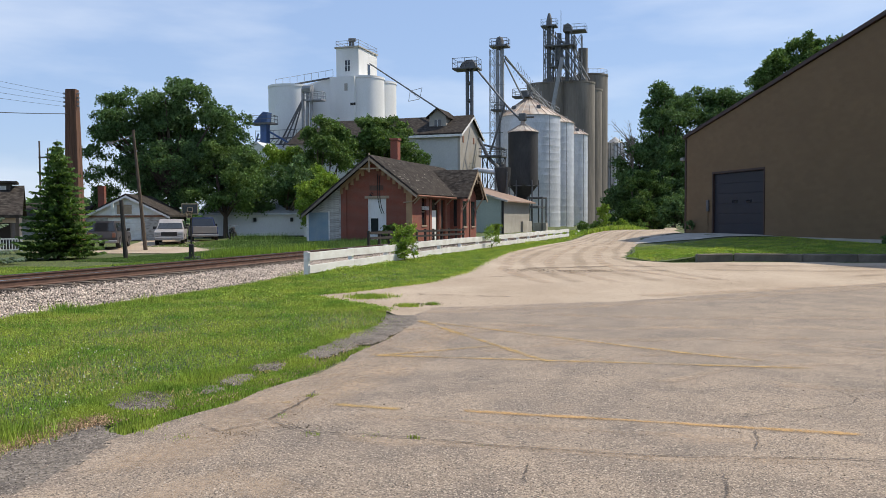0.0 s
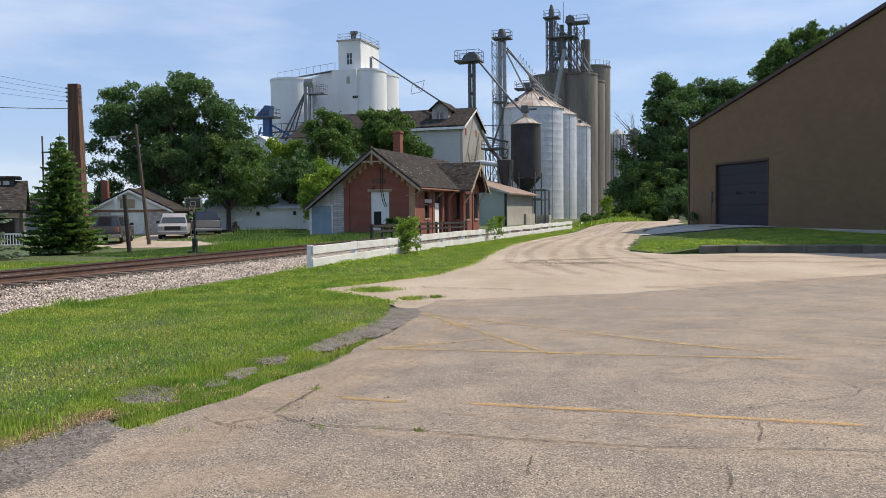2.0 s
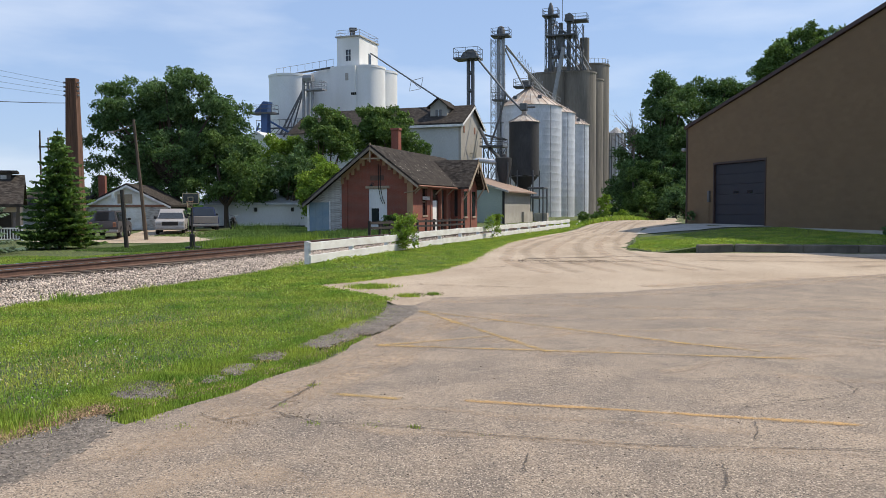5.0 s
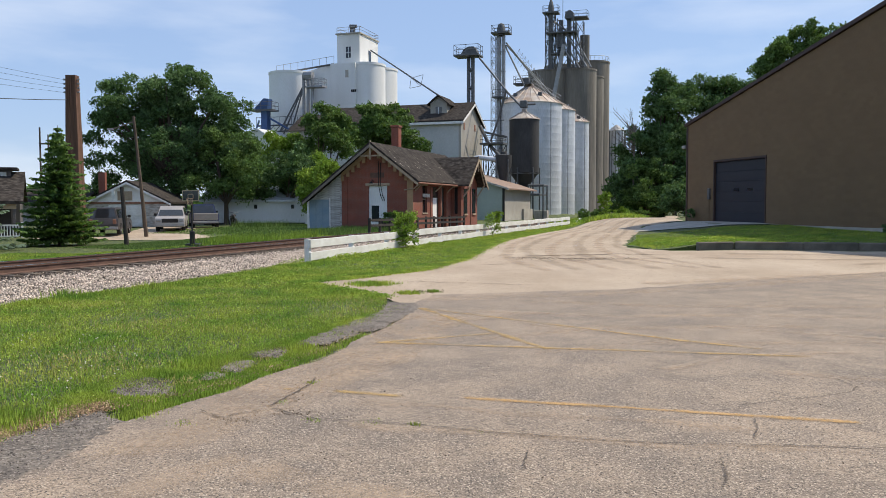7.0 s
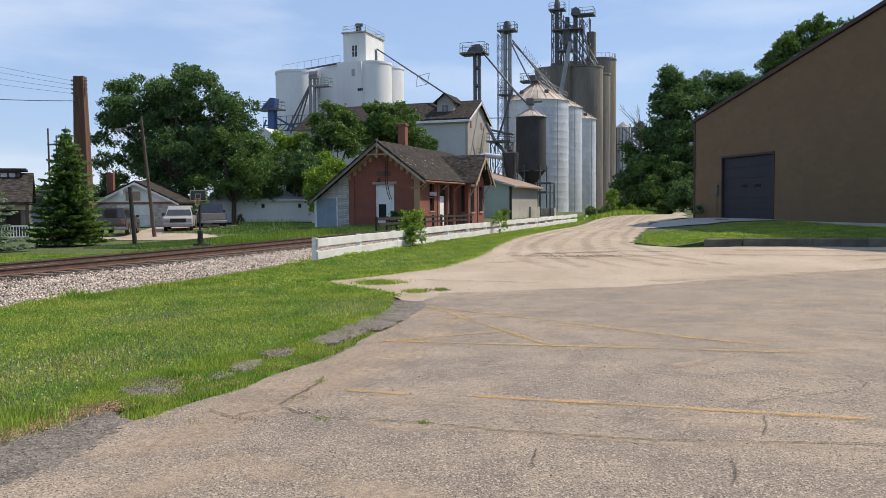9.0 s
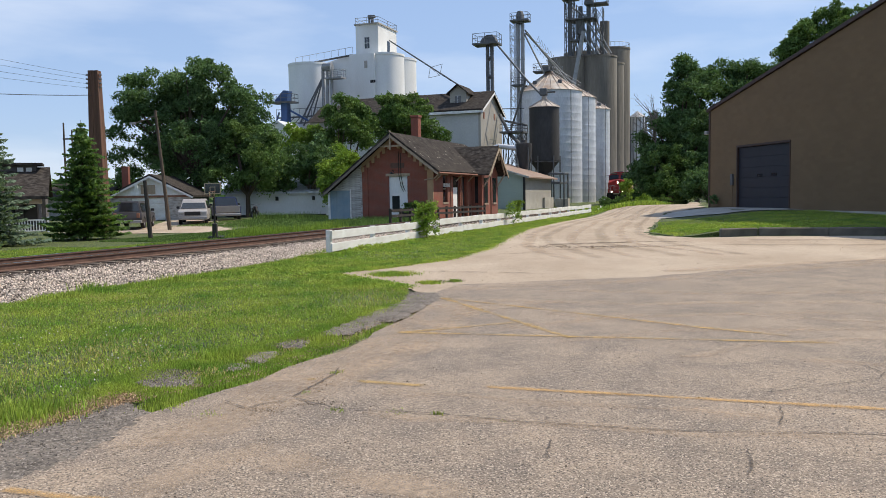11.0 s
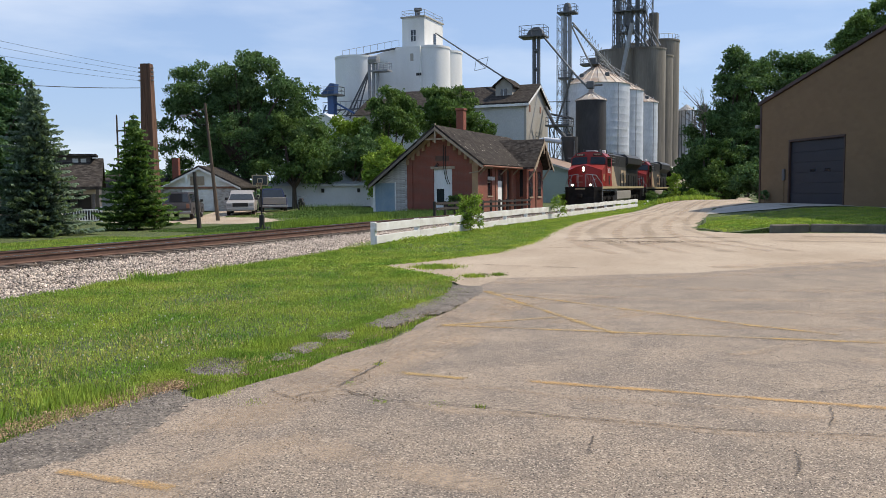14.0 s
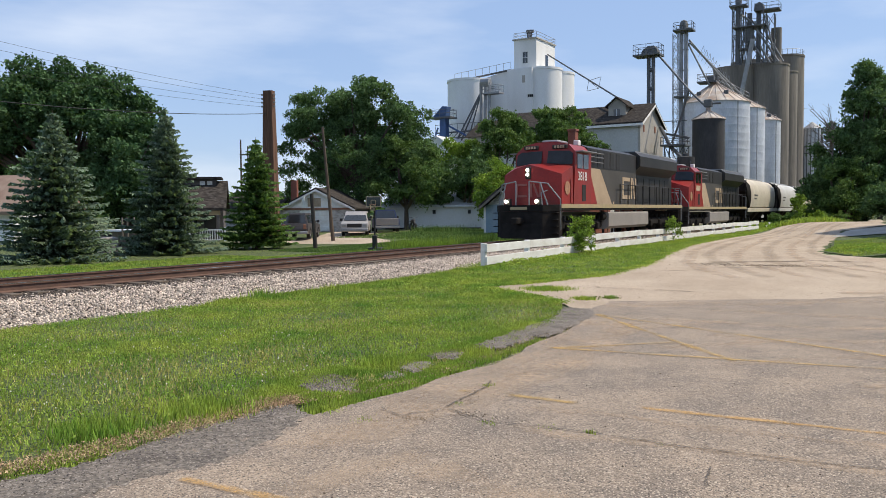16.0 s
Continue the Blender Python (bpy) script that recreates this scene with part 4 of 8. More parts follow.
def litter():
    """Crumbs of asphalt on the broken edge, pebbles and debris on the car park and road."""
    out = []
    for poly, k in (([(-4.2, 3.4), (-3.05, 5.6), (-2.7, 6.3), (-2.42, 5.9), (-2.45, 5.1), (-3.3, 3.0)], 5200), ([(-3.0, 7.08), (-3.0, 7.43), (-2.73, 7.49), (-2.43, 7.29), (-2.25, 6.8), (-2.56, 6.75)], 2200),
                    ([(-2.35, 8.29), (-2.05, 8.05), (-1.92, 7.64), (-2.11, 7.72)], 700), ([(-2.18, 8.66), (-2.01, 9.0), (-1.76, 9.06), (-1.71, 8.48), (-2.05, 8.4)], 1300), ([(-1.73, 9.06), (-1.39, 10.65), (-0.95, 12.36), (-0.9, 13.45), (-0.42, 13.04), (-0.72, 10.7), (-1.46, 9.15)], 4200)):
        x, y = scatter(poly, k)
        out.append(np.stack([x, y, np.full(len(x), 0.014)], -1))
    c = np.concatenate(out)
    stones("asphalt_crumbs", c, rng.uniform(0.0015, 0.006, len(c)), M["old_asphalt"], "loose pale crumbs of gravel on the old edge", "rubble")
    # clods and crumbs swept together on the lot's edge and in the wheel ruts
    c = np.concatenate([np.stack([rng.normal(px, sx, k), rng.normal(py, sy, k), np.full(k, 0.008)], -1) for px, py, sx, sy, k in ((-1.53, 5.94, 0.1, 0.05, 60), (-1.15, 6.15, 0.14, 0.06, 60), (-1.25, 6.9, 0.05, 0.25, 70), (-0.8, 9.8, 0.12, 0.5, 60), (4.1, 23.9, 0.9, 0.25, 380), (2.6, 24.5, 0.4, 0.2, 120), (-0.3, 14.9, 0.3, 0.15, 60))])
    stones("clods", c, rng.uniform(0.002, 0.008, len(c)) * np.where(c[:, 1] > 12, 2.2, 1.0), M["mud"], "dark clods and crumbs of dirt", "rubble")
    k = 2600
    x, y = rng.uniform(-2.0, 12, k), rng.uniform(3.5, 26, k)
    e = np.interp(y, [3.5, 6.2, 8.6, 12, 14.5, 26], [-2.4, -1.9, -1.0, -0.3, 0.2, 1.6])
    keep = x > e
    c = np.stack([x[keep], y[keep], np.full(keep.sum(), 0.006)], -1)
    stones("road_pebbles", c, rng.uniform(0.003, 0.009, len(c)), M["mud"], "small dark pebbles and debris on the asphalt", "pebbles")


NC, RAIL = -15.2, 0.27


def bend(s):
    """How far the line swings west of its straight, before s = 30."""
    return -np.maximum(0, 30 - np.asarray(s, float)) ** 2 / 600


def grade(s):
    """The line falls a little towards the bins."""
    return -0.28 * smooth(np.asarray(s, float), 40, 95)


def track_point(n, s, z):
    n, z = n + bend(s), z + grade(s)
    return np.stack([n * CA + s * SA, -n * SA + s * CA, np.broadcast_to(z, np.shape(s))], -1)


def swept(name, profile, s, material, label="", category="", kind="structure", parent=None):
    """A section (n from the centre line, z) carried along the railway."""
    rows = [track_point(NC + a, s, b) for a, b in profile]
    vs = np.concatenate(rows)
    w = len(s)
    fs = [(r * w + i, r * w + i + 1, ((r + 1) % len(rows)) * w + i + 1, ((r + 1) % len(rows)) * w + i) for r in range(len(rows)) for i in range(w - 1)]
    me = bpy.data.meshes.new(name)
    me.from_pydata(vs.tolist(), [], fs)
    me.materials.append(material)
    bm = B()
    bm.from_mesh(me)
    bmesh.ops.recalc_face_normals(bm, faces=bm.faces[:])
    bm.to_mesh(me)
    bm.free()
    ob = new(name, me)
    if parent:
        ob.parent = parent
        return ob
    return tagged(ob, label, category, kind=kind)


def railway():
    s = np.concatenate([np.arange(-40, 60, 1.5), np.arange(60, 420, 12)])
    swept("ballast_bed", [(-3.4, -0.3), (-3.3, -0.05), (-1.9, 0.045), (1.6, 0.045), (2.6, 0.04), (4.3, -0.015), (4.9, -0.022), (5.0, -0.3)], s, M["ballast_bed"], "grey stone ballast bank", "ballast")
    k = 125000
    ss = np.where(rng.uniform(0, 1, k) < 0.75, rng.uniform(2, 34, k), rng.uniform(20, 75, k))
    nn = rng.uniform(-2.4, 4.35, k)
    nn = np.where(rng.uniform(0, 1, k) < 0.72, rng.uniform(0.8, 4.35, k), nn) + rng.normal(0, 0.05, k)
    nn = np.where(nn > 1.5, 1.5 + (nn - 1.5) * (1 + 0.2 * (1 - smooth(ss, 12, 20))), nn)
    zz = np.interp(nn, [-3.3, -1.9, 1.75, 2.6, 4.3, 4.6], [-0.05, 0.045, 0.045, 0.04, -0.02, -0.03]) + rng.uniform(-0.006, 0.03, k)
    c = track_point(NC + nn, ss, zz)
    r = rng.uniform(0.011, 0.034, k)
    # oily stones in the track and beside the sleepers' ends, dusty ones down the bank
    oily = rng.uniform(0, 1, k) < np.clip(0.9 - 0.95 * smooth(np.abs(nn), 1.2, 2.4), 0.10, 1)
    stones("ballast_stones", c[~oily], r[~oily], M["stone"], "loose pale beige crushed ballast stones", "ballast")
    stones("oily_ballast", c[oily], r[oily], M["dark_stone"], "dark oil-stained ballast stones in the track", "ballast")
    track = root("railway_track", pose(0, 0, 0), "rusty steel rails spiked to old timber sleepers", "railway track", kind="structure")
    for side in (-0.755, 0.755):
        z0 = RAIL - 0.17
        prof = [(-0.075, 0), (0.075, 0), (0.075, 0.015), (0.012, 0.035), (0.012, 0.125), (0.036, 0.135), (0.036, 0.165), (-0.036, 0.165), (-0.036, 0.135), (-0.012, 0.125), (-0.012, 0.035), (-0.075, 0.015)]
        rail = swept("rail", [(side + a, z0 + b) for a, b in prof], s, M["rail_rust"], parent=track)
        swept("running_surface", [(side - 0.036, z0 + 0.163), (side + 0.037, z0 + 0.163), (side + 0.037, z0 + 0.17), (side - 0.036, z0 + 0.17)], s, M["rail_top"], parent=track)
    tie = box(B(), -1.3, 1.3, -0.115, 0.115, RAIL - 0.33, RAIL - 0.165, bevel=0.012)
    first = part("sleeper", tie, M["tie"], track)
    plate = part("tie_plate", box(B(), -0.18, 0.18, -0.09, 0.09, 0, 0.012), M["rail_rust"], track)
    for i in range(125):
        v = -4 + i * 0.54
        b = float(bend(v))
        m = T(NC + b, v, float(grade(v)), -math.degrees(max(0, 30 - v) / 300) + random.uniform(-1.2, 1.2))
        if i == 0:
            first.matrix_basis = m
        else:
            ob = first.copy()
            scene.collection.objects.link(ob)
            ob.matrix_basis = m
        for sd in (-0.755, 0.755):
            q = m @ pose(sd, 0, RAIL - 0.168)
            if i == 0 and sd < 0:
                plate.matrix_basis = q
            else:
                ob = plate.copy()
                scene.collection.objects.link(ob)
                ob.matrix_basis = q


# ---- white fence ----
def white_fence():
    fence = root("board_fence", T(0, 0), "white painted two-board rail fence on short posts", "fence")
    s = 20.2
    seats = []
    while s < 66:
        seats.append(s)
        s += 2.9
    n = -10.6
    for i, s in enumerate(seats):
        part("post", box(B(), n - 0.17, n - 0.03, s - 0.07, s + 0.07, -0.1, 0.68, bevel=0.012), M["white_paint"], fence)
        if i + 1 < len(seats):
            e = seats[i + 1]
            for z0 in (0.10, 0.45):
                j, k = random.uniform(-0.03, 0.03), random.uniform(-0.03, 0.03)
                bm = B()
                m = pose(n, s + 0.004, z0 + j, math.degrees(math.atan2(k - j, e - s)), 0, 0)
                box(bm, -0.025, 0.025, -0.06 if i == 0 else 0, e - s - 0.008, 0, 0.23, bevel=0.006, m=m)
                part("board", bm, M["white_paint"], fence)
    for s, z, tilt in ((67.3, 0.15, 3), (67.8, 0.33, -2)):
        bm = box(B(), n - 0.02, n + 0.03, 0, 2.2, 0, 0.16, bevel=0.006)
        solid("loose_board", bm, M["white_paint"], "fallen white fence board in the weeds", "board", m=T(0, s, z, tilt))


# ---- brown hall ----
def brown_hall():
    # local x runs along the gable wall towards the car park, y into the building
    m = pose(15.2, 50.0, 0.45, 0, 0, -77.2)
    hall = root("brown_hall", m, "brown block-walled hall with a low gable roof and dark trim", "building")
    base, eave, apex, L, W, t = -0.3, 5.95, 10.35, 20.0, 34.0, 0.25
    door0, door1, door_top = 3.0, 8.0, 3.6
    bm = B()
    prism(bm, [(0, base), (door0, base), (door0, eave + door0 * 0.22), (0, eave)], 0, t, "y")
    part("front_wall", bm, M["brown_wall"], hall)
    bm = B()
    prism(bm, [(door0, door_top), (door1, door_top), (door1, eave + door1 * 0.22), (door0, eave + door0 * 0.22)], 0, t, "y")
    part("front_wall", bm, M["brown_wall"], hall)
    bm = B()
    prism(bm, [(door1, base), (2 * L, base), (2 * L, eave), (L, apex), (door1, eave + door1 * 0.22)], 0, t, "y")
    part("front_wall", bm, M["brown_wall"], hall)
    part("side_wall", box(B(), 0, t, t, W, base, eave), M["brown_wall"], hall)
    part("side_wall", box(B(), 2 * L - t, 2 * L, t, W, base, eave), M["brown_wall"], hall)
    bm = B()
    prism(bm, [(0, base), (2 * L, base), (2 * L, eave), (L, apex), (0, eave)], W, W + t, "y")
    part("back_wall", bm, M["brown_wall"], hall)
    for sgn in (0, 1):
        pts = [(-0.2, eave - 0.02), (L, apex + 0.03), (L, apex + 0.22), (-0.2, eave + 0.17)]
        if sgn:
            pts = [(2 * L - a, b) for a, b in pts]
        part("roof", prism(B(), pts, -0.12, W + 0.3, "y"), M["roof_edge"], hall)
    part("corner_trim", box(B(), -0.06, 0.1, -0.04, -0.002, base, eave), M["roof_edge"], hall)
    door = part("overhead_door", box(B(), door0 + 0.003, door1 - 0.003, 0.12, 0.16, 0.12, door_top - 0.003), M["navy"], hall, "dark navy sectional overhead door")
    for i in range(6):
        z = 0.16 + i * 0.57
        part("door_panel", box(B(), door0 + 0.05, door1 - 0.05, 0.095, 0.118, z, z + 0.56, bevel=0.008), M["navy"], door)
    for x in (door0, door1 - 0.1):
        part("jamb", box(B(), x, x + 0.1, -0.03, 0.09, 0.1, door_top), M["roof_edge"], hall)
    part("lintel", box(B(), door0, door1, -0.035, 0.09, door_top, door_top + 0.12), M["roof_edge"], hall)
    for x in (4.9, 6.2):
        part("door_window", box(B(), x, x + 0.5, 0.085, 0.093, 1.9, 2.05), M["glass"], door)
    part("meter_box", box(B(), 2.5, 2.72, -0.12, -0.003, 1.45, 2.1, bevel=0.02), M["steel"], hall)
    part("conduit", tube(B(), (2.6, -0.04, 0.1), (2.6, -0.04, 1.35), 0.018), M["brown_wall"], hall)
    part("wall_lamp", box(B(), -0.45, -0.08, -0.15, 0.1, 4.6, 4.8, bevel=0.03), M["grey_steel"], hall)
    part("wall_lamp", box(B(), -0.5, -0.1, 0.2, 0.4, 4.35, 4.5, bevel=0.03), M["grey_steel"], hall)
    part("footing", box(B(), -0.03, 2.9, -0.05, -0.003, base, 0.12), M["concrete"], hall)
    part("footing", box(B(), 8.1, 2 * L, -0.05, -0.003, base, 0.12), M["concrete"], hall)


grounds()
railway()
white_fence()
brown_hall()


# ---- old brick depot ----
def depot():
    d = root("depot", T(0, 51.0, 0.0), "old red brick railway depot with a dark shingle roof, boarded up", "station")
    # in railway axes from the gable wall: x across, y along
    xl, xr, apex_x, apex_z, k = -24.3, -19.04, -21.87, 5.92, 0.765
    ridge = apex_z - 0.16

    def roof_z(x):
        return ridge - abs(x - apex_x) * k
    t, L = 0.3, 15.0
    dx0, dx1, dz = -22.32, -20.94, 2.95
    bm = B()
    prism(bm, [(xl, -0.4), (dx0, -0.4), (dx0, roof_z(dx0)), (xl, roof_z(xl))], 0, t, "y")
    part("gable_wall", bm, M["brick"], d)
    part("gable_wall", prism(B(), [(dx0, dz), (dx1, dz), (dx1, roof_z(dx1)), (apex_x, ridge), (dx0, roof_z(dx0))], 0, t, "y"), M["brick"], d)
    part("gable_wall", prism(B(), [(dx1, -0.4), (xr, -0.4), (xr, roof_z(xr)), (dx1, roof_z(dx1))], 0, t, "y"), M["brick"], d)
    part("rear_wall", prism(B(), [(xl, -0.4), (xr, -0.4), (xr, roof_z(xr)), (apex_x, ridge), (xl, roof_z(xl))], L - t, L, "y"), M["brick"], d)
    part("west_wall", box(B(), xl, xl + t, t, L - t, -0.4, roof_z(xl)), M["brick"], d)
    # track side: piers and openings
    ez = roof_z(xr)
    for y0, y1, z0, z1 in ((t, 1.85, -0.4, ez), (1.85, 2.8, -0.4, 1.1), (1.85, 2.8, 2.98, ez), (2.8, 4.0, -0.4, ez), (4.0, 5.6, 2.95, ez), (5.6, 6.1, -0.4, ez), (6.1, 7.1, 2.95, ez), (7.1, L - t, -0.4, ez)):
        part("track_wall", box(B(), xr - t, xr, y0, y1, z0, z1), M["brick"], d)
    win = part("window", box(B(), xr - 0.2, xr - 0.16, 1.85, 2.8, 1.1, 2.98), M["glass"], d)
    part("sill", box(B(), xr - 0.15, xr + 0.05, 1.8, 2.85, 1.0, 1.1), M["trim"], win)
    part("lintel", box(B(), xr - 0.15, xr + 0.03, 1.75, 2.9, 2.98, 3.12), M["trim"], win)
    part("sash", box(B(), xr - 0.155, xr - 0.12, 1.85, 2.8, 2.0, 2.08), M["trim"], win)
    part("name_board", box(B(), xr + 0.05, xr + 0.1, 1.7, 3.1, 2.16, 2.42), M["siding"], d, "blank weathered board")
    door = part("door", box(B(), xr - 0.14, xr - 0.08, 4.0, 5.1, -0.1, 2.15), M["white_wall"], d, "white boarded door")
    part("transom", box(B(), xr - 0.2, xr - 0.16, 4.0, 5.6, 2.15, 2.95), M["glass"], door)
    part("jamb", box(B(), xr - 0.2, xr - 0.16, 5.1, 5.6, -0.1, 2.15), M["dark"], door)
    part("dark_doorway", box(B(), xr - 0.24, xr - 0.2, 6.1, 7.1, -0.1, 2.95), M["dark"], d)
    for y in (3.4, 5.75, 7.2):
        part("door_frame", box(B(), xr + 0.004, xr + 0.06, y, y + 0.12, -0.1, 3.0), M["rust_trim"], d)
    # gable door with its white panel
    panel = part("boarded_door", box(B(), dx0, dx1, 0.1, 0.16, -0.1, dz), M["white_wall"], d, "white boarded doorway with a small window")
    part("dark_pane", box(B(), dx0 + 0.2, dx0 + 0.75, 0.085, 0.098, 0.5, 1.6), M["glass"], panel)
    part("pane_frame", box(B(), dx0 + 0.12, dx0 + 0.83, 0.088, 0.099, 1.6, 1.68), M["white_paint"], panel)
    part("lintel", box(B(), dx0 - 0.2, dx1 + 0.2, -0.04, 0.09, dz, dz + 0.18, bevel=0.01), M["trim"], d)
    part("gable_lamp", line(B(), [(-21.9, -0.02, 3.25), (-21.9, -0.3, 3.35), (-21.9, -0.45, 3.2)], 0.025), M["dark"], d)
    part("lamp_shade", lathe(B(), [(0.02, 3.25), (0.14, 3.12), (0.14, 3.1)], 12, -21.9, -0.45), M["dark"], d)
    for x, z1 in ((-21.55, 4.6), (-21.4, 4.5)):
        part("service_cable", line(B(), [(x, -0.04, z1), (x + 0.02, -0.05, 3.0), (x + 0.15, -0.06, 2.3), (x + 0.32, -0.05, 1.9)], 0.025, 5), M["wire"], d)
    part("faded_sign", box(B(), -22.15, -21.15, -0.03, -0.004, 3.5, 3.85), M["rail_rust"], d, "faded rust-red board")
    # brick pilasters and stepped corbels under the rake
    for x in (xl + 0.0, xr - 0.42):
        part("pilaster", box(B(), x, x + 0.42, -0.07, -0.003, -0.4, roof_z(x + 0.2) - 0.35), M["tan_brick"] if x > -20 else M["brick"], d)
    for side in (-1, 1):
        for i in range(7):
            x = apex_x + side * (0.25 + i * 0.40)
            if x > xr - 0.1 or x < xl + 0.1:
                continue
            z = roof_z(x + side * 0.2) - 0.30
            part("corbel", box(B(), x, x + side * 0.21, -0.12, -0.003, z - 0.30, z + 0.05) if side > 0 else box(B(), x - 0.21, x, -0.12, -0.003, z - 0.30, z + 0.05), M["tan_brick"], d)
        x1 = xr if side > 0 else xl
        pts = [(apex_x, ridge - 0.05), (x1, roof_z(x1) - 0.05), (x1, roof_z(x1) - 0.33), (apex_x, ridge - 0.36)]
        part("corbel_band", prism(B(), pts, -0.10, -0.004, "y"), M["tan_brick"], d)
    part("finial", box(B(), apex_x - 0.05, apex_x + 0.05, -0.75, -0.68, ridge - 1.05, ridge + 0.25), M["trim"], d)
    part("collar_beam", box(B(), apex_x - 0.75, apex_x + 0.75, -0.74, -0.68, ridge - 0.85, ridge - 0.76), M["trim"], d)
    # roof slabs with worn shingle courses
    y0, y1 = -0.75, L + 0.5
    for side, x_end in ((1, xr + 0.62), (-1, -27.0)):
        z_end = roof_z(x_end)
        nx, nz = (k * side) / math.hypot(1, k), 1 / math.hypot(1, k)
        slab = part("roof", prism(B(), [(apex_x, ridge), (x_end, z_end), (x_end + nx * 0.12, z_end + nz * 0.12), (apex_x, ridge + 0.15)], y0, y1, "y"), M["shingle"], d, "dark worn shingle roof with bare patches")
        length = math.hypot(x_end - apex_x, z_end - ridge)
        rows = int(length / 0.28)
        bm, bare = B(), B()
        r = random.Random(3)
        for i in range(rows):
            f = (i + 0.1) / rows
            x, z = apex_x + (x_end - apex_x) * f, ridge + 0.135 + (z_end - ridge) * f
            y = y0 + r.uniform(0, 0.3)
            while y < y1 - 0.35:
                w = r.uniform(0.3, 0.9)
                if r.random() > 0.12:
                    m = pose(x, y, z, 0, math.degrees(math.atan(k)) * side + 1.5 * side, 0)
                    box(bm, 0.0 if side > 0 else -0.3, 0.3 if side > 0 else 0.0, 0, min(w, y1 - y) - 0.012, 0.0, 0.018, m=m)
                    if side > 0 and r.random() < 0.10 + 0.22 * (0.45 < f < 0.9):
                        u, v = r.uniform(0.0, 0.2), r.uniform(0, max(0.02, min(w, y1 - y) - 0.2))
                        box(bare, u, u + r.uniform(0.03, 0.1), v, v + r.uniform(0.06, 0.2), 0.018, 0.024, m=m)
                y += w
        part("shingles", bm, M["shingle"], slab)
        if side > 0:
            part("bare_spots", bare, M["bare_felt"], slab, "pale bare spots of lost shingles")["kind"] = "stuff"
        else:
            bare.free()
        part("rake_board", prism(B(), [(apex_x, ridge - 0.02), (x_end, z_end - 0.02), (x_end, z_end - 0.2), (apex_x, ridge - 0.22)], y0 - 0.05, y0 - 0.003, "y"), M["trim"] if side > 0 else M["grey_wood"], d)
    part("gutter", tube(B(), (xr + 0.68, y0, roof_z(xr + 0.62) - 0.03), (xr + 0.68, 8.2, roof_z(xr + 0.62) - 0.03), 0.06), M["rust_trim"], d)
    for y in (0.3, 4.6, 7.4):
        part("eave_bracket", line(B(), [(xr + 0.02, y, ez - 1.0), (xr + 0.6, y, ez - 0.45)], 0.05, 6), M["trim"], d)
    part("downpipe", line(B(), [(xr + 0.66, -0.4, ez - 0.5), (xr + 0.1, -0.12, ez - 0.85), (xr - 0.6, -0.12, ez - 0.95)], 0.045), M["trim"], d)
    # chimney
    ch = part("chimney", box(B(), -23.3, -22.72, 6.7, 7.3, 4.5, 7.55), M["brick"], d)
    part("chimney_cap", box(B(), -23.36, -22.66, 6.64, 7.36, 7.55, 7.72, bevel=0.02), M["brick"], ch)
    # the white lean-to
    lean = part("lean_to", prism(B(), [(-27.0, -0.4), (xl - 0.003, -0.4), (xl - 0.003, roof_z(xl) - 0.03), (-27.0, roof_z(-27.0) - 0.03)], 0.04, 6.0, "y"), M["siding"], d, "white clapboard lean-to with peeling paint")
    z = 0.0
    while z < 4.1:
        x0 = max(-26.98, apex_x - (ridge - z - 0.16) / k + 0.03)
        segs = [(-25.2, xl - 0.02)] if z < 2.05 else [(x0, xl - 0.02)]
        for a, b in segs:
            if b - a > 0.1:
                ob = part("clapboard", box(B(), a, b, 0.0, 0.03, 0, 0.15), M["siding"], lean)
                ob.matrix_basis = pose(0, random.uniform(-0.006, 0.004), z, -4, 0, 0)
        z += 0.16
    gd = part("garage_door", box(B(), -26.83, -25.3, 0.0, 0.035, 0.0, 2.03), M["blue_door"], d, "faded blue garage door")
    for i in range(4):
        for j in range(3):
            part("door_panel", box(B(), -26.78 + j * 0.5, -26.33 + j * 0.5, -0.015, -0.003, 0.06 + i * 0.5, 0.5 + i * 0.5, bevel=0.01), M["blue_door"], gd)
    for a, b in ((-27.0, -26.84), (-25.29, -25.2)):
        part("door_casing", box(B(), a, b, -0.02, 0.036, -0.1, 2.12), M["white_paint"], d)
    part("corner_board", box(B(), xl - 0.16, xl - 0.005, -0.03, 0.02, -0.1, roof_z(xl) - 0.2), M["siding"], d)
    # bay with its own gable towards the track
    by0, by1, bx = 8.3, 12.7, -18.2
    mid, bez, baz = (by0 + by1) / 2, 3.3, 5.25
    for y0_, y1_, x0_, x1_, z0_, z1_ in ((by0, by0 + t, xr, bx - t, 2.98, bez), (by0, by0 + t, xr, bx - t, -0.4, 0.95), (by0, by0 + t, xr, xr + 0.25, 0.95, 2.98), (by1 - t, by1, xr, bx - t, -0.4, bez)):
        part("bay_wall", box(B(), x0_, x1_, y0_, y1_, z0_, z1_), M["brick"], d)
    w2 = part("window", box(B(), xr + 0.25, bx - t, by0 + 0.12, by0 + 0.16, 0.95, 2.98), M["glass"], d)
    part("lintel", box(B(), xr + 0.2, bx - t + 0.05, by0 - 0.03, by0 + 0.1, 2.98, 3.12), M["trim"], w2)
    part("bay_wall", prism(B(), [(by0, -0.4), (by1, -0.4), (by1, bez), (mid, baz - 0.15), (by0, bez)], bx - t, bx, "x"), M["brick"], d)
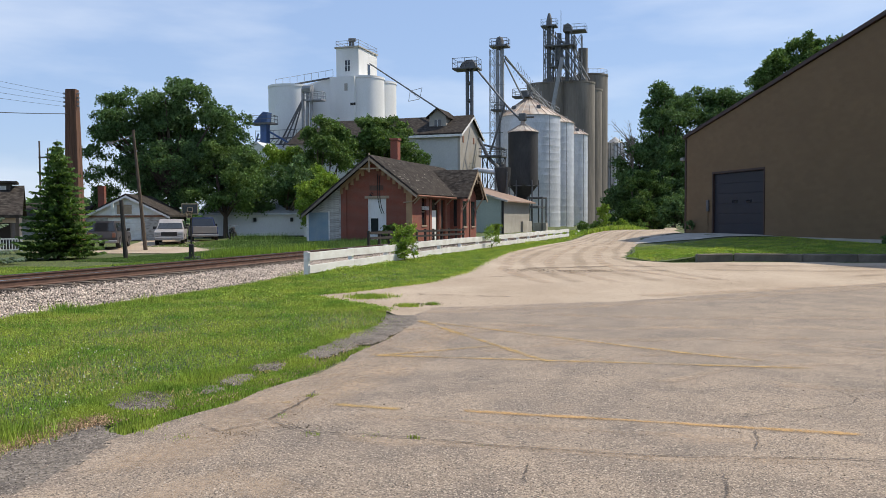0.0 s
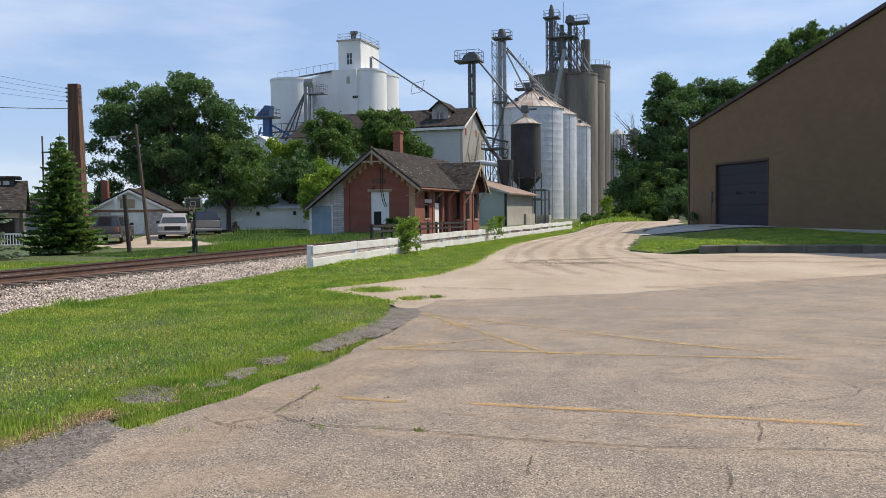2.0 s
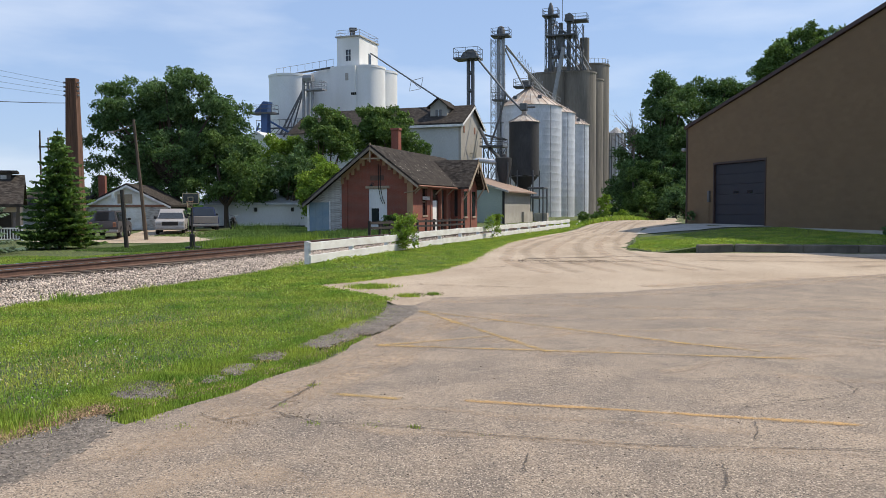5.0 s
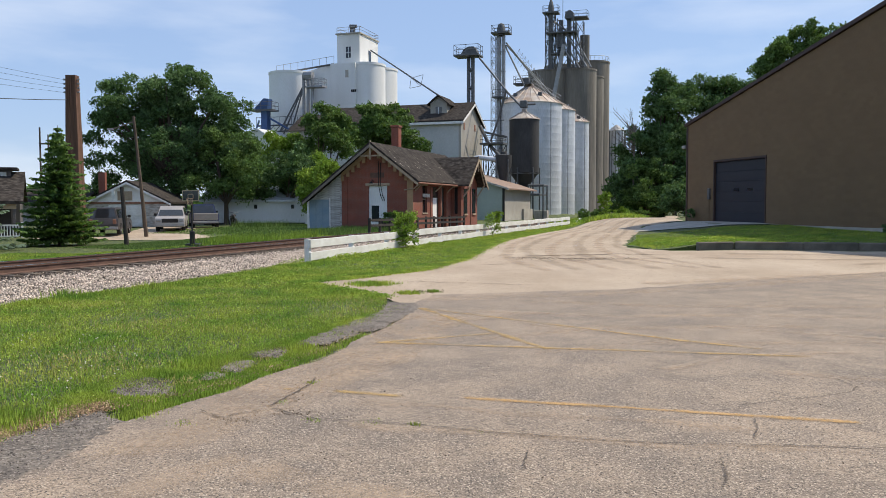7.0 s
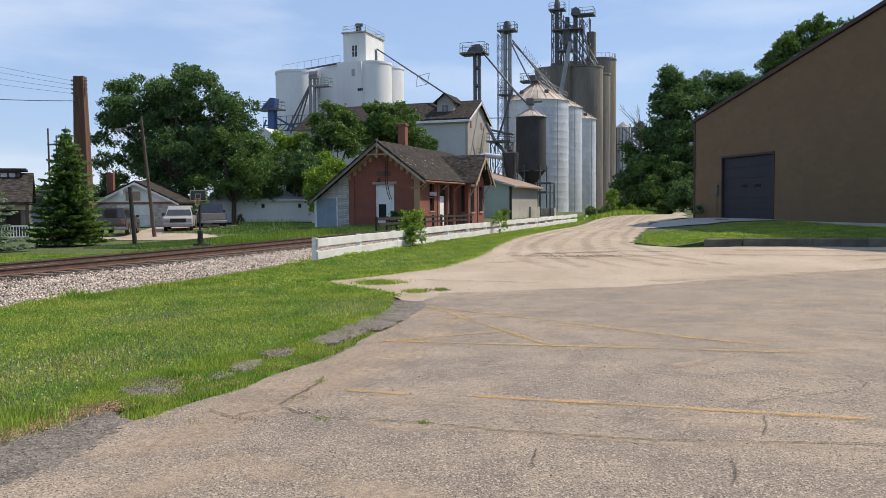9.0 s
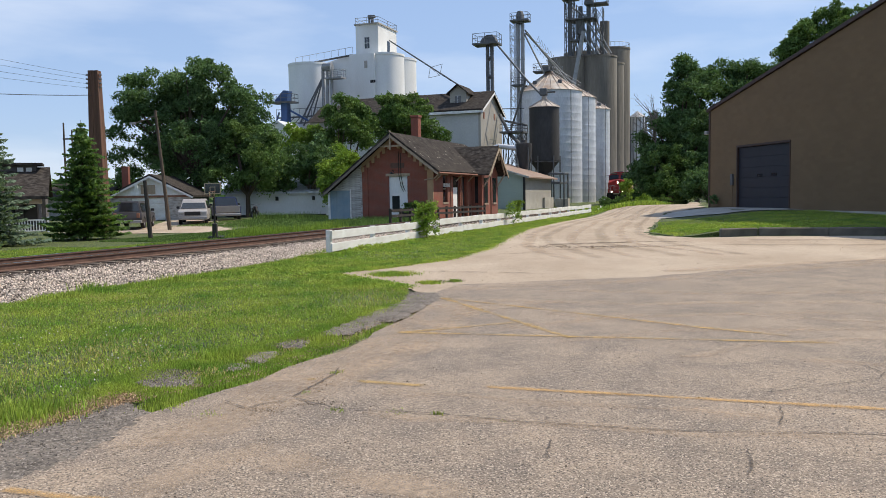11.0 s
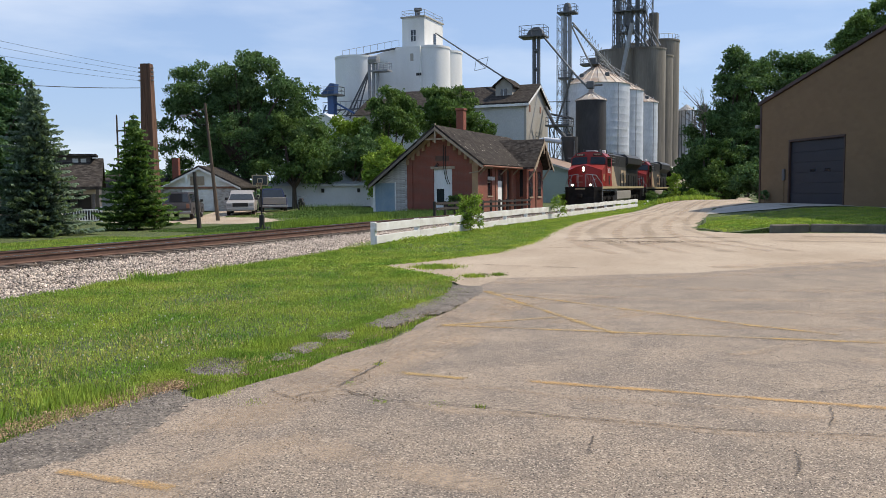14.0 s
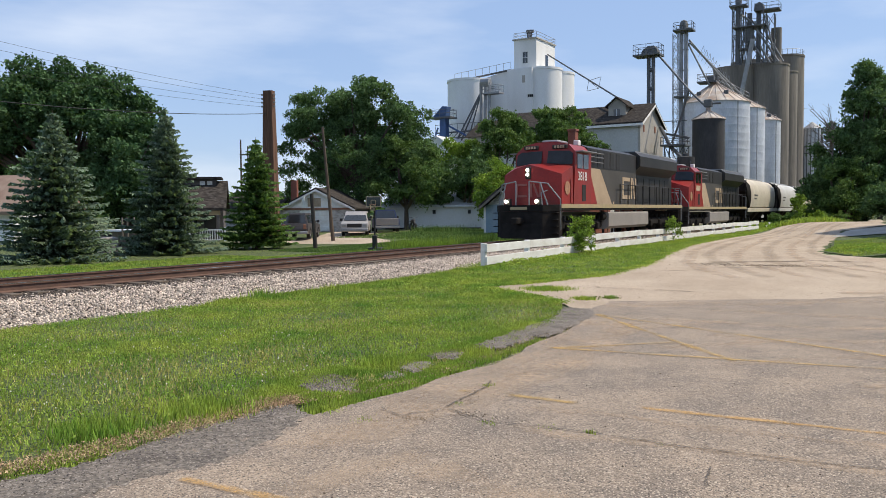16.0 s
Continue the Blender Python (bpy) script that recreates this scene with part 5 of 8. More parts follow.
    for y in (by0 + 0.6, by1 - 1.5):
        w3 = part("window", box(B(), bx + 0.003, bx + 0.03, y, y + 0.9, 0.95, 2.9), M["glass"], d)
        part("sill", box(B(), bx + 0.003, bx + 0.09, y - 0.05, y + 0.95, 0.82, 0.94), M["trim"], w3)
    for side in (-1, 1):
        e = mid + side * 2.75
        pts = [(mid, baz), (e, baz - 2.75 * 0.80), (e, baz - 2.75 * 0.80 + 0.13), (mid, baz + 0.16)]
        part("bay_roof", prism(B(), pts, apex_x + 0.3, bx + 0.75, "x"), M["shingle"], d)
        part("bay_rake", prism(B(), [(mid, baz - 0.02), (e, baz - 2.22), (e, baz - 2.42), (mid, baz - 0.22)], bx + 0.76, bx + 0.82, "x"), M["trim"], d)
        part("bay_bracket", line(B(), [(bx + 0.05, mid + side * 1.9, 2.2), (bx + 0.7, mid + side * 1.9, 3.2), (bx + 0.7, mid + side * 0.7, 4.5)], 0.06, 6), M["trim"], d)
    part("bay_post", tube(B(), (bx + 0.5, mid - 1.4, 0.0), (bx + 0.5, mid - 1.4, 3.9), 0.07), M["rust_trim"], d)
    part("bay_finial", box(B(), bx + 0.7, bx + 0.78, mid - 0.05, mid + 0.05, baz - 1.0, baz + 0.2), M["trim"], d)
    part("platform_step", box(B(), xr + 0.01, xr + 0.8, 3.9, 5.7, -0.3, -0.02), M["concrete"], d)
    # low black fence in front
    f = root("rail_fence", T(0, 0, 0), "low black timber rail fence before the depot", "fence")
    a, b = Vector((-19.2, 44.0)), Vector((-17.3, 57.0))
    for i in range(12):
        p = a.lerp(b, i / 11)
        part("post", box(B(), p.x - 0.07, p.x + 0.07, p.y - 0.07, p.y + 0.07, -0.2, 0.86, bevel=0.01), M["black_wood"], f)
    for z in (0.35, 0.66):
        m = pose(a.x + 0.09, a.y, z, 0, 0, math.degrees(math.atan2(-(b - a).x, (b - a).y)))
        part("rail", box(B(), -0.02, 0.03, 0, (b - a).length, 0, 0.14, m=m), M["black_wood"], f)
    # a dark barrow with a shrub in it
    bm = B()
    prism(bm, [(-0.65, 0.55), (0.75, 0.45), (0.6, 0.12), (-0.35, 0.12)], -0.35, 0.35, "y")
    solid("feed_trough", bm, M["dark"], "dark metal trough overgrown with weeds", "trough", m=T(-20.3, 49.7, 0.05, 5))


# ---- grain elevators ----
def silo(r, z, roof=0.0, seg=40, lip=0.08):
    bm = B()
    lathe(bm, [(r, -1.0), (r, z - 0.35), (r + lip, z - 0.34), (r + lip, z), (r - 0.02, z + 0.01)] + ([(0, z + roof)] if roof else [(0, z + 0.02)]), seg)
    return bm


def railing(parent, x0, x1, y0, y1, z, h=1.05, mt="grey_steel"):
    bm = B()
    for zz in (z + h, z + h * 0.5):
        line(bm, [(x0, y0, zz), (x1, y0, zz), (x1, y1, zz), (x0, y1, zz), (x0, y0, zz)], 0.035, 4)
    for x, y in ((x0, y0), (x1, y0), (x1, y1), (x0, y1), ((x0 + x1) / 2, y0), ((x0 + x1) / 2, y1), (x0, (y0 + y1) / 2), (x1, (y0 + y1) / 2)):
        tube(bm, (x, y, z), (x, y, z + h), 0.035, seg=4)
    part("guard_rail", bm, M[mt], parent)


def deck(parent, x0, x1, y0, y1, z, mt="steel", h=1.05):
    pl = part("platform", box(B(), x0, x1, y0, y1, z - 0.22, z), M[mt], parent)
    railing(parent, x0 + 0.06, x1 - 0.06, y0 + 0.06, y1 - 0.06, z, h, mt)
    return pl


def lattice(parent, cx, cy, z0, z1, w, r=0.06, mt="steel", bay=None, w1=None):
    bm = B()
    w1 = w if w1 is None else w1
    bay = bay or w * 1.4
    k = max(1, int((z1 - z0) / bay))
    def corner(i, z):
        f = (z - z0) / (z1 - z0)
        h = (w + (w1 - w) * f) / 2
        return (cx + (h if i in (1, 2) else -h), cy + (h if i in (2, 3) else -h), z)
    for i in range(4):
        tube(bm, corner(i, z0), corner(i, z1), r, seg=5)
    for j in range(k):
        a, b = z0 + (z1 - z0) * j / k, z0 + (z1 - z0) * (j + 1) / k
        for i in range(4):
            tube(bm, corner(i, a), corner((i + 1) % 4, b if j % 2 else a + 0.01), r * 0.6, seg=4)
            tube(bm, corner(i, b), corner((i + 1) % 4, a), r * 0.6, seg=4)
    part("lattice_tower", bm, M[mt], parent)


def white_elevator():
    e = root("white_grain_elevator", T(0, 0), "tall white concrete grain elevator with a square headhouse", "grain elevator")
    for cx, cy, r, z in ((-51.25, 116.3, 3.1, 23.35), (-51.7, 122.5, 3.1, 23.6), (-61.4, 111.2, 3.3, 21.85), (-57.0, 119.5, 3.6, 22.4)):
        ob = part("silo", silo(r, z, seg=48), M["white_wall"], e)
        ob.matrix_basis = pose(cx, cy, 0)
    part("silo_panel", box(B(), -55.4, -51.3, 112.6, 118, -0.5, 23.2), M["white_wall"], e)
    part("silo_panel", box(B(), -57.4, -55.4, 113.2, 118, -0.5, 23.05), M["white_wall"], e)
    part("silo_panel", prism(B(), [(-61.2, -0.5), (-57.403, -0.5), (-57.403, 22.95), (-61.2, 22.0)], 113.4, 118, "y"), M["white_wall"], e)
    hh = part("headhouse", box(B(), -55.2, -51.43, 114.6, 121.8, 22.5, 27.9), M["white_wall"], e, "white headhouse on top of the silos")
    part("headhouse_roof", box(B(), -55.4, -51.25, 114.4, 122.0, 27.9, 28.1), M["concrete"], hh)
    railing(hh, -55.2, -51.4, 114.6, 121.8, 28.1, 0.9)
    for bm in (box(B(), -53.7, -52.9, 114.57, 114.597, 24.3, 26.0), box(B(), -51.428, -51.4, 118.0, 119.0, 24.2, 25.9)):
        part("window", bm, M["glass"], hh)
    for x in (-53.32,):
        part("window_bar", box(B(), x, x + 0.06, 114.53, 114.57, 24.3, 26.0), M["white_wall"], hh)
        part("window_bar", box(B(), -53.7, -52.9, 114.53, 114.57, 25.1, 25.16), M["white_wall"], hh)
    bm = B()
    tube(bm, (-53.0, 116, 28.1), (-53.0, 116, 29.3), 0.3, 0.22)
    tube(bm, (-53.5, 116, 28.1), (-53.5, 116, 29.5), 0.16)
    tube(bm, (-53.6, 116, 29.3), (-52.5, 116, 29.35), 0.4, 0.25)
    part("roof_vent", bm, M["steel"], hh)
    part("catwalk_beam", line(B(), [(-62.5, 111.5, 22.1), (-55.0, 113.0, 23.2)], 0.15, 6), M["steel"], e)
    bm = B()
    for i in range(9):
        f = i / 8
        p = Vector((-63.5, 110.5, 22.0)).lerp(Vector((-55.0, 113.0, 23.4)), f)
        tube(bm, p, p + Vector((0, 0, 1.0)), 0.03, seg=4)
    line(bm, [(-63.5, 110.5, 23.0), (-55.0, 113.0, 24.4)], 0.03, 4)
    part("guard_rail", bm, M["grey_steel"], e)
    for x in (-51.95, -51.65, -51.35):
        part("window", box(B(), x, x + 0.25, 112.55, 112.597, 18.75, 19.15), M["dark"], e)
    part("wall_hatch", box(B(), -52.9, -52.4, 112.53, 112.597, 21.0, 22.1), M["concrete"], e)
    # long spout down to the warehouse cupola
    part("spout", tube(B(), (-50.6, 117.0, 25.7), (-32.6, 98.4, 15.2), 0.11), M["steel"], e)
    bm = B()
    c = Vector((-38.4, 104.4, 18.4))
    line(bm, [c + Vector(v) * 0.6 for v in ((-1.3, 0, 1.0), (1.6, 0, 1.6), (1.0, 0, -0.9), (-1.7, 0, -1.3), (-1.3, 0, 1.0), (1.0, 0, -0.9))], 0.035, 4)
    part("spout_hanger", bm, M["grey_steel"], e)
    # elevator leg, trestle and blue loading head at the west end
    leg = root("loading_tower", T(0, 0), "steel grain leg with blue loading head and trestle bridge", "grain tower")
    bm = B()
    for x in (-56.3, -55.6, -57.0):
        tube(bm, (x, 107, 5.0), (x, 107, 20.6), 0.24)
    part("leg_casing", bm, M["grey_steel"], leg)
    part("leg_head", tube(B(), (-56.9, 107, 20.6), (-55.5, 107, 20.6), 0.62), M["grey_steel"], leg)
    deck(leg, -56.4, -53.6, 106.2, 107.8, 19.0, "grey_steel")
    bm = B()
    for x in (-62.0, -60.9, -59.4):
        tube(bm, (x, 106, 10.0), (-56.9, 107, 19.4), 0.12, seg=6)
    part("strut", bm, M["steel"], leg)
    bm = B()
    for z in (12.4, 13.3):
        line(bm, [(-63.5, 104.5, z), (-53.5, 107.5, z + 0.4)], 0.12, 5)
    for i in range(12):
        a, b = -63.5 + i * 0.83, -63.5 + (i + 1) * 0.83
        ya, yb = 104.5 + i * 0.25, 104.75 + i * 0.25
        tube(bm, (a, ya, 12.4), (b, yb, 13.3), 0.06, seg=4)
        tube(bm, (a, ya, 13.3), (a, ya, 14.6), 0.04, seg=4)
    line(bm, [(-63.5, 104.5, 14.5), (-53.5, 107.5, 14.9)], 0.04, 4)
    part("bridge_truss", bm, M["steel"], leg)
    head = part("loading_head", prism(B(), [(-63.1, 15.6), (-61.5, 17.1), (-60.7, 17.0), (-60.9, 15.6)], 103.2, 104.4, "y"), M["blue_steel"], leg, "blue steel loading hopper")
    part("chute", box(B(), -62.0, -61.0, 103.3, 104.3, 11.5, 15.6), M["blue_steel"], head)
    deck(leg, -63.6, -59.9, 102.8, 104.8, 15.5, "steel")
    bm = B()
    tube(bm, (-62.4, 103.5, 14.0), (-64.3, 103.0, 8.5), 0.14)
    tube(bm, (-60.9, 103.8, 14.3), (-57.5, 105, 12.2), 0.14)
    part("strut", bm, M["blue_steel"], leg)
    shed = root("white_shed", T(-60.5, 99, 0), "small white shed with a pale metal roof", "shed")
    part("wall", prism(B(), [(-3.0, -0.5), (3.2, -0.5), (3.2, 10.3), (0.6, 12.1), (-3.0, 10.6)], 0, 6, "y"), M["white_wall"], shed)
    part("roof", prism(B(), [(0.6, 12.1), (3.6, 10.2), (3.6, 10.4), (0.6, 12.35), (-3.4, 10.7), (-3.4, 10.5)], -0.3, 6.3, "y"), M["galv"], shed)
    mill = root("mill_annex", T(-53.0, 101, 0), "grey annex with a dark roof below the elevator", "building")
    part("wall", box(B(), -3.0, 6.5, 0, 8, -0.5, 12.0), M["beige_wall"], mill)
    part("roof", prism(B(), [(-0.4, 12.0), (4, 14.6), (8.4, 12.0)], -3.3, 6.8, "x"), M["shingle"], mill)
    part("low_wall", box(B(), -6.4, -3.003, 0.4, 8, -0.5, 10.8), M["beige_wall"], mill)
    part("low_roof", box(B(), -6.7, -3.303, 0.1, 8.2, 10.8, 11.0), M["rust_roof"], mill)


def warehouse():
    w = root("warehouse", T(0, 0), "tall pale grey warehouse with a dark gable roof and cupola", "warehouse")
    n, s0, s1, ez, az = -29.35, 95.5, 105.2, 12.1, 14.6
    mid = (s0 + s1) / 2
    wall = part("gable_wall", prism(B(), [(s0, -0.5), (s1, -0.5), (s1, ez), (mid, az), (s0, ez)], n - 0.3, n, "x"), M["beige_wall"], w)
    part("long_wall", box(B(), -50, n - 0.3, s0, s0 + 0.3, -0.5, ez), M["pale_wall"], w)
    part("long_wall", box(B(), -50, n - 0.3, s1 - 0.3, s1, -0.5, ez), M["pale_wall"], w)
    for side in (-1, 1):
        e = mid + side * (mid - s0 + 0.45)
        zz = ez - 0.2
        part("roof", prism(B(), [(mid, az), (e, zz), (e, zz + 0.2), (mid, az + 0.22)], -50, n + 0.4, "x"), M["shingle"], w)
        part("rake_board", prism(B(), [(mid, az), (e, zz), (e, zz - 0.25), (mid, az - 0.28)], n + 0.4, n + 0.46, "x"), M["white_paint"], w)
    part("eave_board", box(B(), -50, n + 0.4, s0 - 0.5, s0 - 0.44, ez - 0.5, ez - 0.2), M["white_paint"], w)
    for y, z in ((s0 + 1.1, 11.0), (s0 + 5.8, 11.2)):
        part("wall_vent", box(B(), n + 0.003, n + 0.06, y, y + 0.5, z, z + 0.8), M["rust_trim"], w)
    cup = part("cupola", box(B(), -33.9, -31.7, 97.2, 101.5, 11.6, 14.5), M["beige_wall"], w)
    cw = part("cupola_window", box(B(), -33.2, -32.4, 97.15, 97.197, 12.9, 14.0), M["glass"], cup)
    part("cupola_window_frame", box(B(), -32.84, -32.78, 97.1, 97.148, 12.9, 14.0), M["white_paint"], cup)
    part("cupola_gable", prism(B(), [(-33.9, 14.5), (-31.7, 14.5), (-32.8, 15.35)], 97.2, 101.5, "y"), M["beige_wall"], cup)
    for side in (-1, 1):
        e = -32.8 + side * 1.45
        part("cupola_roof", prism(B(), [(-32.8, 15.35), (e, 14.2), (e, 14.35), (-32.8, 15.52)], 96.8, 101.8, "y"), M["shingle"], cup)


def bins():
    spec = (("steel_bin", -27.0, 124.5, 4.9, 17.0, 3.0, "ribbed galvanised steel grain bin with a rusty cone roof"), ("steel_bin", -25.3, 134.0, 3.75, 17.0, 2.0, "ribbed galvanised steel grain bin with a rusty cone roof"),
            ("steel_bin", -23.2, 142.5, 2.75, 15.1, 1.5, "slim ribbed galvanised steel grain bin"))
    for name, n, s, r, z, roof, label in spec:
        b = root(name, T(n, s), label, "grain bin", "steel grain bins")
        bm = B()
        prof = []
        k = 0.0
        while k < z:
            prof += [(r, k), (r, k + 1.08), (r + 0.006, k + 1.1), (r + 0.006, k + 1.14)]
            k += 1.14
        lathe(bm, [(r, -0.6)] + prof + [(r, k)], 48)
        part("shell", bm, M["galv"], b)
        bm = B()
        lathe(bm, [(r + 0.15, k - 0.05), (r + 0.15, k + 0.02), (0.5, k + roof), (0.5, k + roof + 0.3), (0, k + roof + 0.45)], 48)
        part("roof", bm, M["galv_roof"], b)
        for i in range(24):
            a = i / 24 * 2 * math.pi
            part("roof_rib", tube(B(), ((r + 0.15) * math.cos(a), (r + 0.15) * math.sin(a), k + 0.06), (0.5 * math.cos(a), 0.5 * math.sin(a), k + roof + 0.06), 0.05, seg=4), M["galv_roof"], b)
        for i in range(5):
            a = i / 5 * 2 * math.pi + 0.4
            part("roof_vent", box(B(), -0.3, 0.3, -0.3, 0.3, 0, 0.55, bevel=0.05, m=pose(r * 0.65 * math.cos(a), r * 0.65 * math.sin(a), k + roof * 0.36)), M["steel"], b)
        bm = B()
        for o in (-0.22, 0.22):
            tube(bm, (r * 0.75 + 0.3, -r * 0.75 + o, 0), (r * 0.75 + 0.3, -r * 0.75 + o, k), 0.03, seg=4)
        for i in range(int(k / 0.5)):
            tube(bm, (r * 0.75 + 0.3, -r * 0.75 - 0.22, i * 0.5), (r * 0.75 + 0.3, -r * 0.75 + 0.22, i * 0.5), 0.02, seg=4)
        part("ladder", bm, M["grey_steel"], b)
        if r > 4:
            deck(b, -2.4, 0.4, -1.2, 1.2, k + roof + 0.4, "steel")
            part("bin_top_drive", box(B(), -1.2, -0.1, -0.4, 0.5, k + roof + 0.4, k + roof + 1.3, bevel=0.1), M["steel"], b)
            bm = B()
            line(bm, [(0.5, -0.4, k + roof + 1.0), (r, -0.4, k + 1.2)], 0.04, 4)
            line(bm, [(0.5, -0.4, k + roof + 0.5), (r, -0.4, k + 0.7)], 0.04, 4)
            for i in range(8):
                f = i / 7
                x, zz = 0.5 + (r - 0.5) * f, k + roof + 0.45 + (0.2 - roof) * f
                tube(bm, (x, -0.4, zz), (x, -0.4, zz + 0.55), 0.03, seg=4)
            part("roof_stair", bm, M["grey_steel"], b)
    # sooty hopper bin on legs
    h = root("hopper_bin", T(-22.1, 98.6), "sooty black hopper bin on steel legs with a cone roof", "grain bin")
    part("shell", lathe(B(), [(1.85, 5.6), (1.85, 12.1)], 40), M["black_bin"], h)
    part("roof", lathe(B(), [(1.95, 12.08), (1.95, 12.15), (0.3, 13.1), (0.3, 13.5), (0, 13.6)], 40), M["galv_roof"], h)
    for i in range(16):
        a = i / 16 * 2 * math.pi
        part("roof_rib", tube(B(), (1.95 * math.cos(a), 1.95 * math.sin(a), 12.2), (0.3 * math.cos(a), 0.3 * math.sin(a), 13.15), 0.035, seg=4), M["galv_roof"], h)
    part("cone", lathe(B(), [(1.85, 5.6), (0.35, 3.7), (0.35, 3.2)], 40), M["black_bin"], h)
    for i in range(6):
        a = i / 6 * 2 * math.pi + 0.3
        part("leg", tube(B(), (1.9 * math.cos(a), 1.9 * math.sin(a), -0.3), (1.9 * math.cos(a), 1.9 * math.sin(a), 6.2), 0.09, seg=6), M["steel"], h)
    bm = B()
    for z in (3.0, 5.5):
        line(bm, [(1.95 * math.cos(a), 1.95 * math.sin(a), z) for a in (i / 6 * 2 * math.pi + 0.3 for i in range(7))], 0.08, 5)
    part("ring_beam", bm, M["steel"], h)
    part("stand_deck", box(B(), -3.2, 2.4, -2.2, 2.2, 2.75, 2.95), M["steel"], h)
    part("top_feeder", box(B(), -0.5, 0.4, -0.4, 0.4, 13.6, 14.5, bevel=0.08), M["steel"], h)
    part("feeder_arm", tube(B(), (0.3, 0, 14.0), (1.4, 0, 14.0), 0.12), M["steel"], h)
    # cyclone and its pipe
    c = root("dust_cyclone", T(-23.4, 93.3), "dark steel dust cyclone with a thick curved duct", "dust cyclone")
    part("drum", lathe(B(), [(0, 8.0), (0.35, 7.9), (0.4, 7.6), (0.95, 7.5), (0.95, 6.6), (0.22, 3.6), (0.22, 3.0)], 28), M["black_bin"], c)
    bm = B()
    line(bm, [(-0.8, 0, 7.0), (-3.0, -0.4, 7.3), (-3.45, -0.5, 7.1), (-3.6, -0.5, 6.2)], 0.3, 12)
    part("duct", bm, M["galv"], c)
    for x, y in ((-0.7, -0.7), (0.7, -0.7), (0.7, 0.7), (-0.7, 0.7)):
        part("leg", tube(B(), (x, y, -0.3), (x, y, 7.0), 0.07, seg=5), M["steel"], c)
    # trestle tower between warehouse and bins
    t = root("conveyor_tower", T(0, 0), "rusty steel lattice tower with catwalks and spouts", "grain tower")
    lattice(t, -26.6, 101.5, -0.3, 9.5, 2.4, 0.08, "steel")
    deck(t, -28.3, -25.2, 100.2, 102.8, 9.6, "steel", 0.9)
    bm = B()
    line(bm, [(-29.0, 103, 12.0), (-27.3, 101.2, 9.4), (-24.8, 98.5, 7.4)], 0.22, 8)
    line(bm, [(-28.8, 103.5, 11.3), (-25.3, 102.3, 10.4)], 0.15, 6)
    line(bm, [(-28.8, 103.5, 12.8), (-25.6, 102.3, 12.6)], 0.06, 5)
    part("spout", bm, M["steel"], t)
    # gantry head on twin legs
    g = root("bucket_elevator", T(0, 0), "twin-legged bucket elevator with a railed top platform", "bucket elevator")
    bm = B()
    for n in (-31.35, -30.75):
        tube(bm, (n, 105.6, -0.3), (n, 105.6, 21.8), 0.26)
    for z in np.arange(3, 21, 2.4):
        tube(bm, (-31.35, 105.6, z), (-30.75, 105.6, z), 0.3, seg=6)
    part("leg_casing", bm, M["steel"], g)
    deck(g, -33.15, -29.65, 104.4, 106.8, 21.8, "steel", 1.25)
    part("head", prism(B(), [(-32.3, 21.8), (-30.0, 21.8), (-30.1, 22.3), (-30.5, 22.85), (-31.3, 22.85), (-32.0, 22.4)], 105.0, 106.2, "y"), M["steel"], g)
    part("spout", line(B(), [(-30.2, 105.6, 21.8), (-24.4, 100.0, 15.6), (-22.6, 98.6, 13.9)], 0.13, 6), M["steel"], g)
    bm = B()
    line(bm, [(-25.0, 101.0, 16.2), (-26.2, 101.5, 12.5), (-27.2, 101.5, 9.8)], 0.13, 6)
    part("down_spout", bm, M["steel"], g)
    # tall leg beside the big bin
    l2 = root("bucket_elevator", T(0, 0), "tall galvanised bucket elevator leg with caged ladder", "bucket elevator")
    bm = B()
    box(bm, -31.45, -30.95, 121.2, 121.7, -0.3, 27.4)
    box(bm, -30.75, -30.25, 121.2, 121.7, -0.3, 27.4)
    for z in np.arange(1, 27, 3.0):
        box(bm, -31.5, -30.2, 121.15, 121.75, z, z + 0.12)
    part("leg_casing", bm, M["grey_steel"], l2)
    part("head", lathe(B(), [(0.6, 27.4), (0.65, 28.6), (0.45, 29.2), (0, 29.4)], 16, -30.85, 121.4), M["steel"], l2)
    deck(l2, -32.2, -29.4, 120.3, 122.4, 27.9, "steel", 1.0)
    deck(l2, -32.0, -30.0, 120.3, 122.4, 18.2, "steel", 1.0)
    lattice(l2, -31.9, 120.9, -0.3, 27.4, 0.7, 0.04, "grey_steel", 0.9)
    bm = B()
    line(bm, [(-30.3, 121.6, 26.0), (-27.6, 123.5, 19.9)], 0.13, 6)
    line(bm, [(-30.1, 121.6, 26.4), (-25.5, 131, 19.5)], 0.14, 6)
    line(bm, [(-30.0, 121.6, 26.0), (-23.2, 142, 16.8)], 0.14, 6)
    part("spout", bm, M["grey_steel"], l2)
    bm = B()
    for i in range(9):
        f = 0.25 + i * 0.07
        p = Vector((-30.1, 121.6, 26.4)).lerp(Vector((-25.5, 131, 19.5)), f)
        line(bm, [p + Vector((-0.5, 0, 0.2)), p + Vector((0.5, 0, 0.2)), p + Vector((0.4, 0, 1.1)), p + Vector((-0.4, 0, -0.5))], 0.03, 4)
    part("truss", bm, M["grey_steel"], l2)


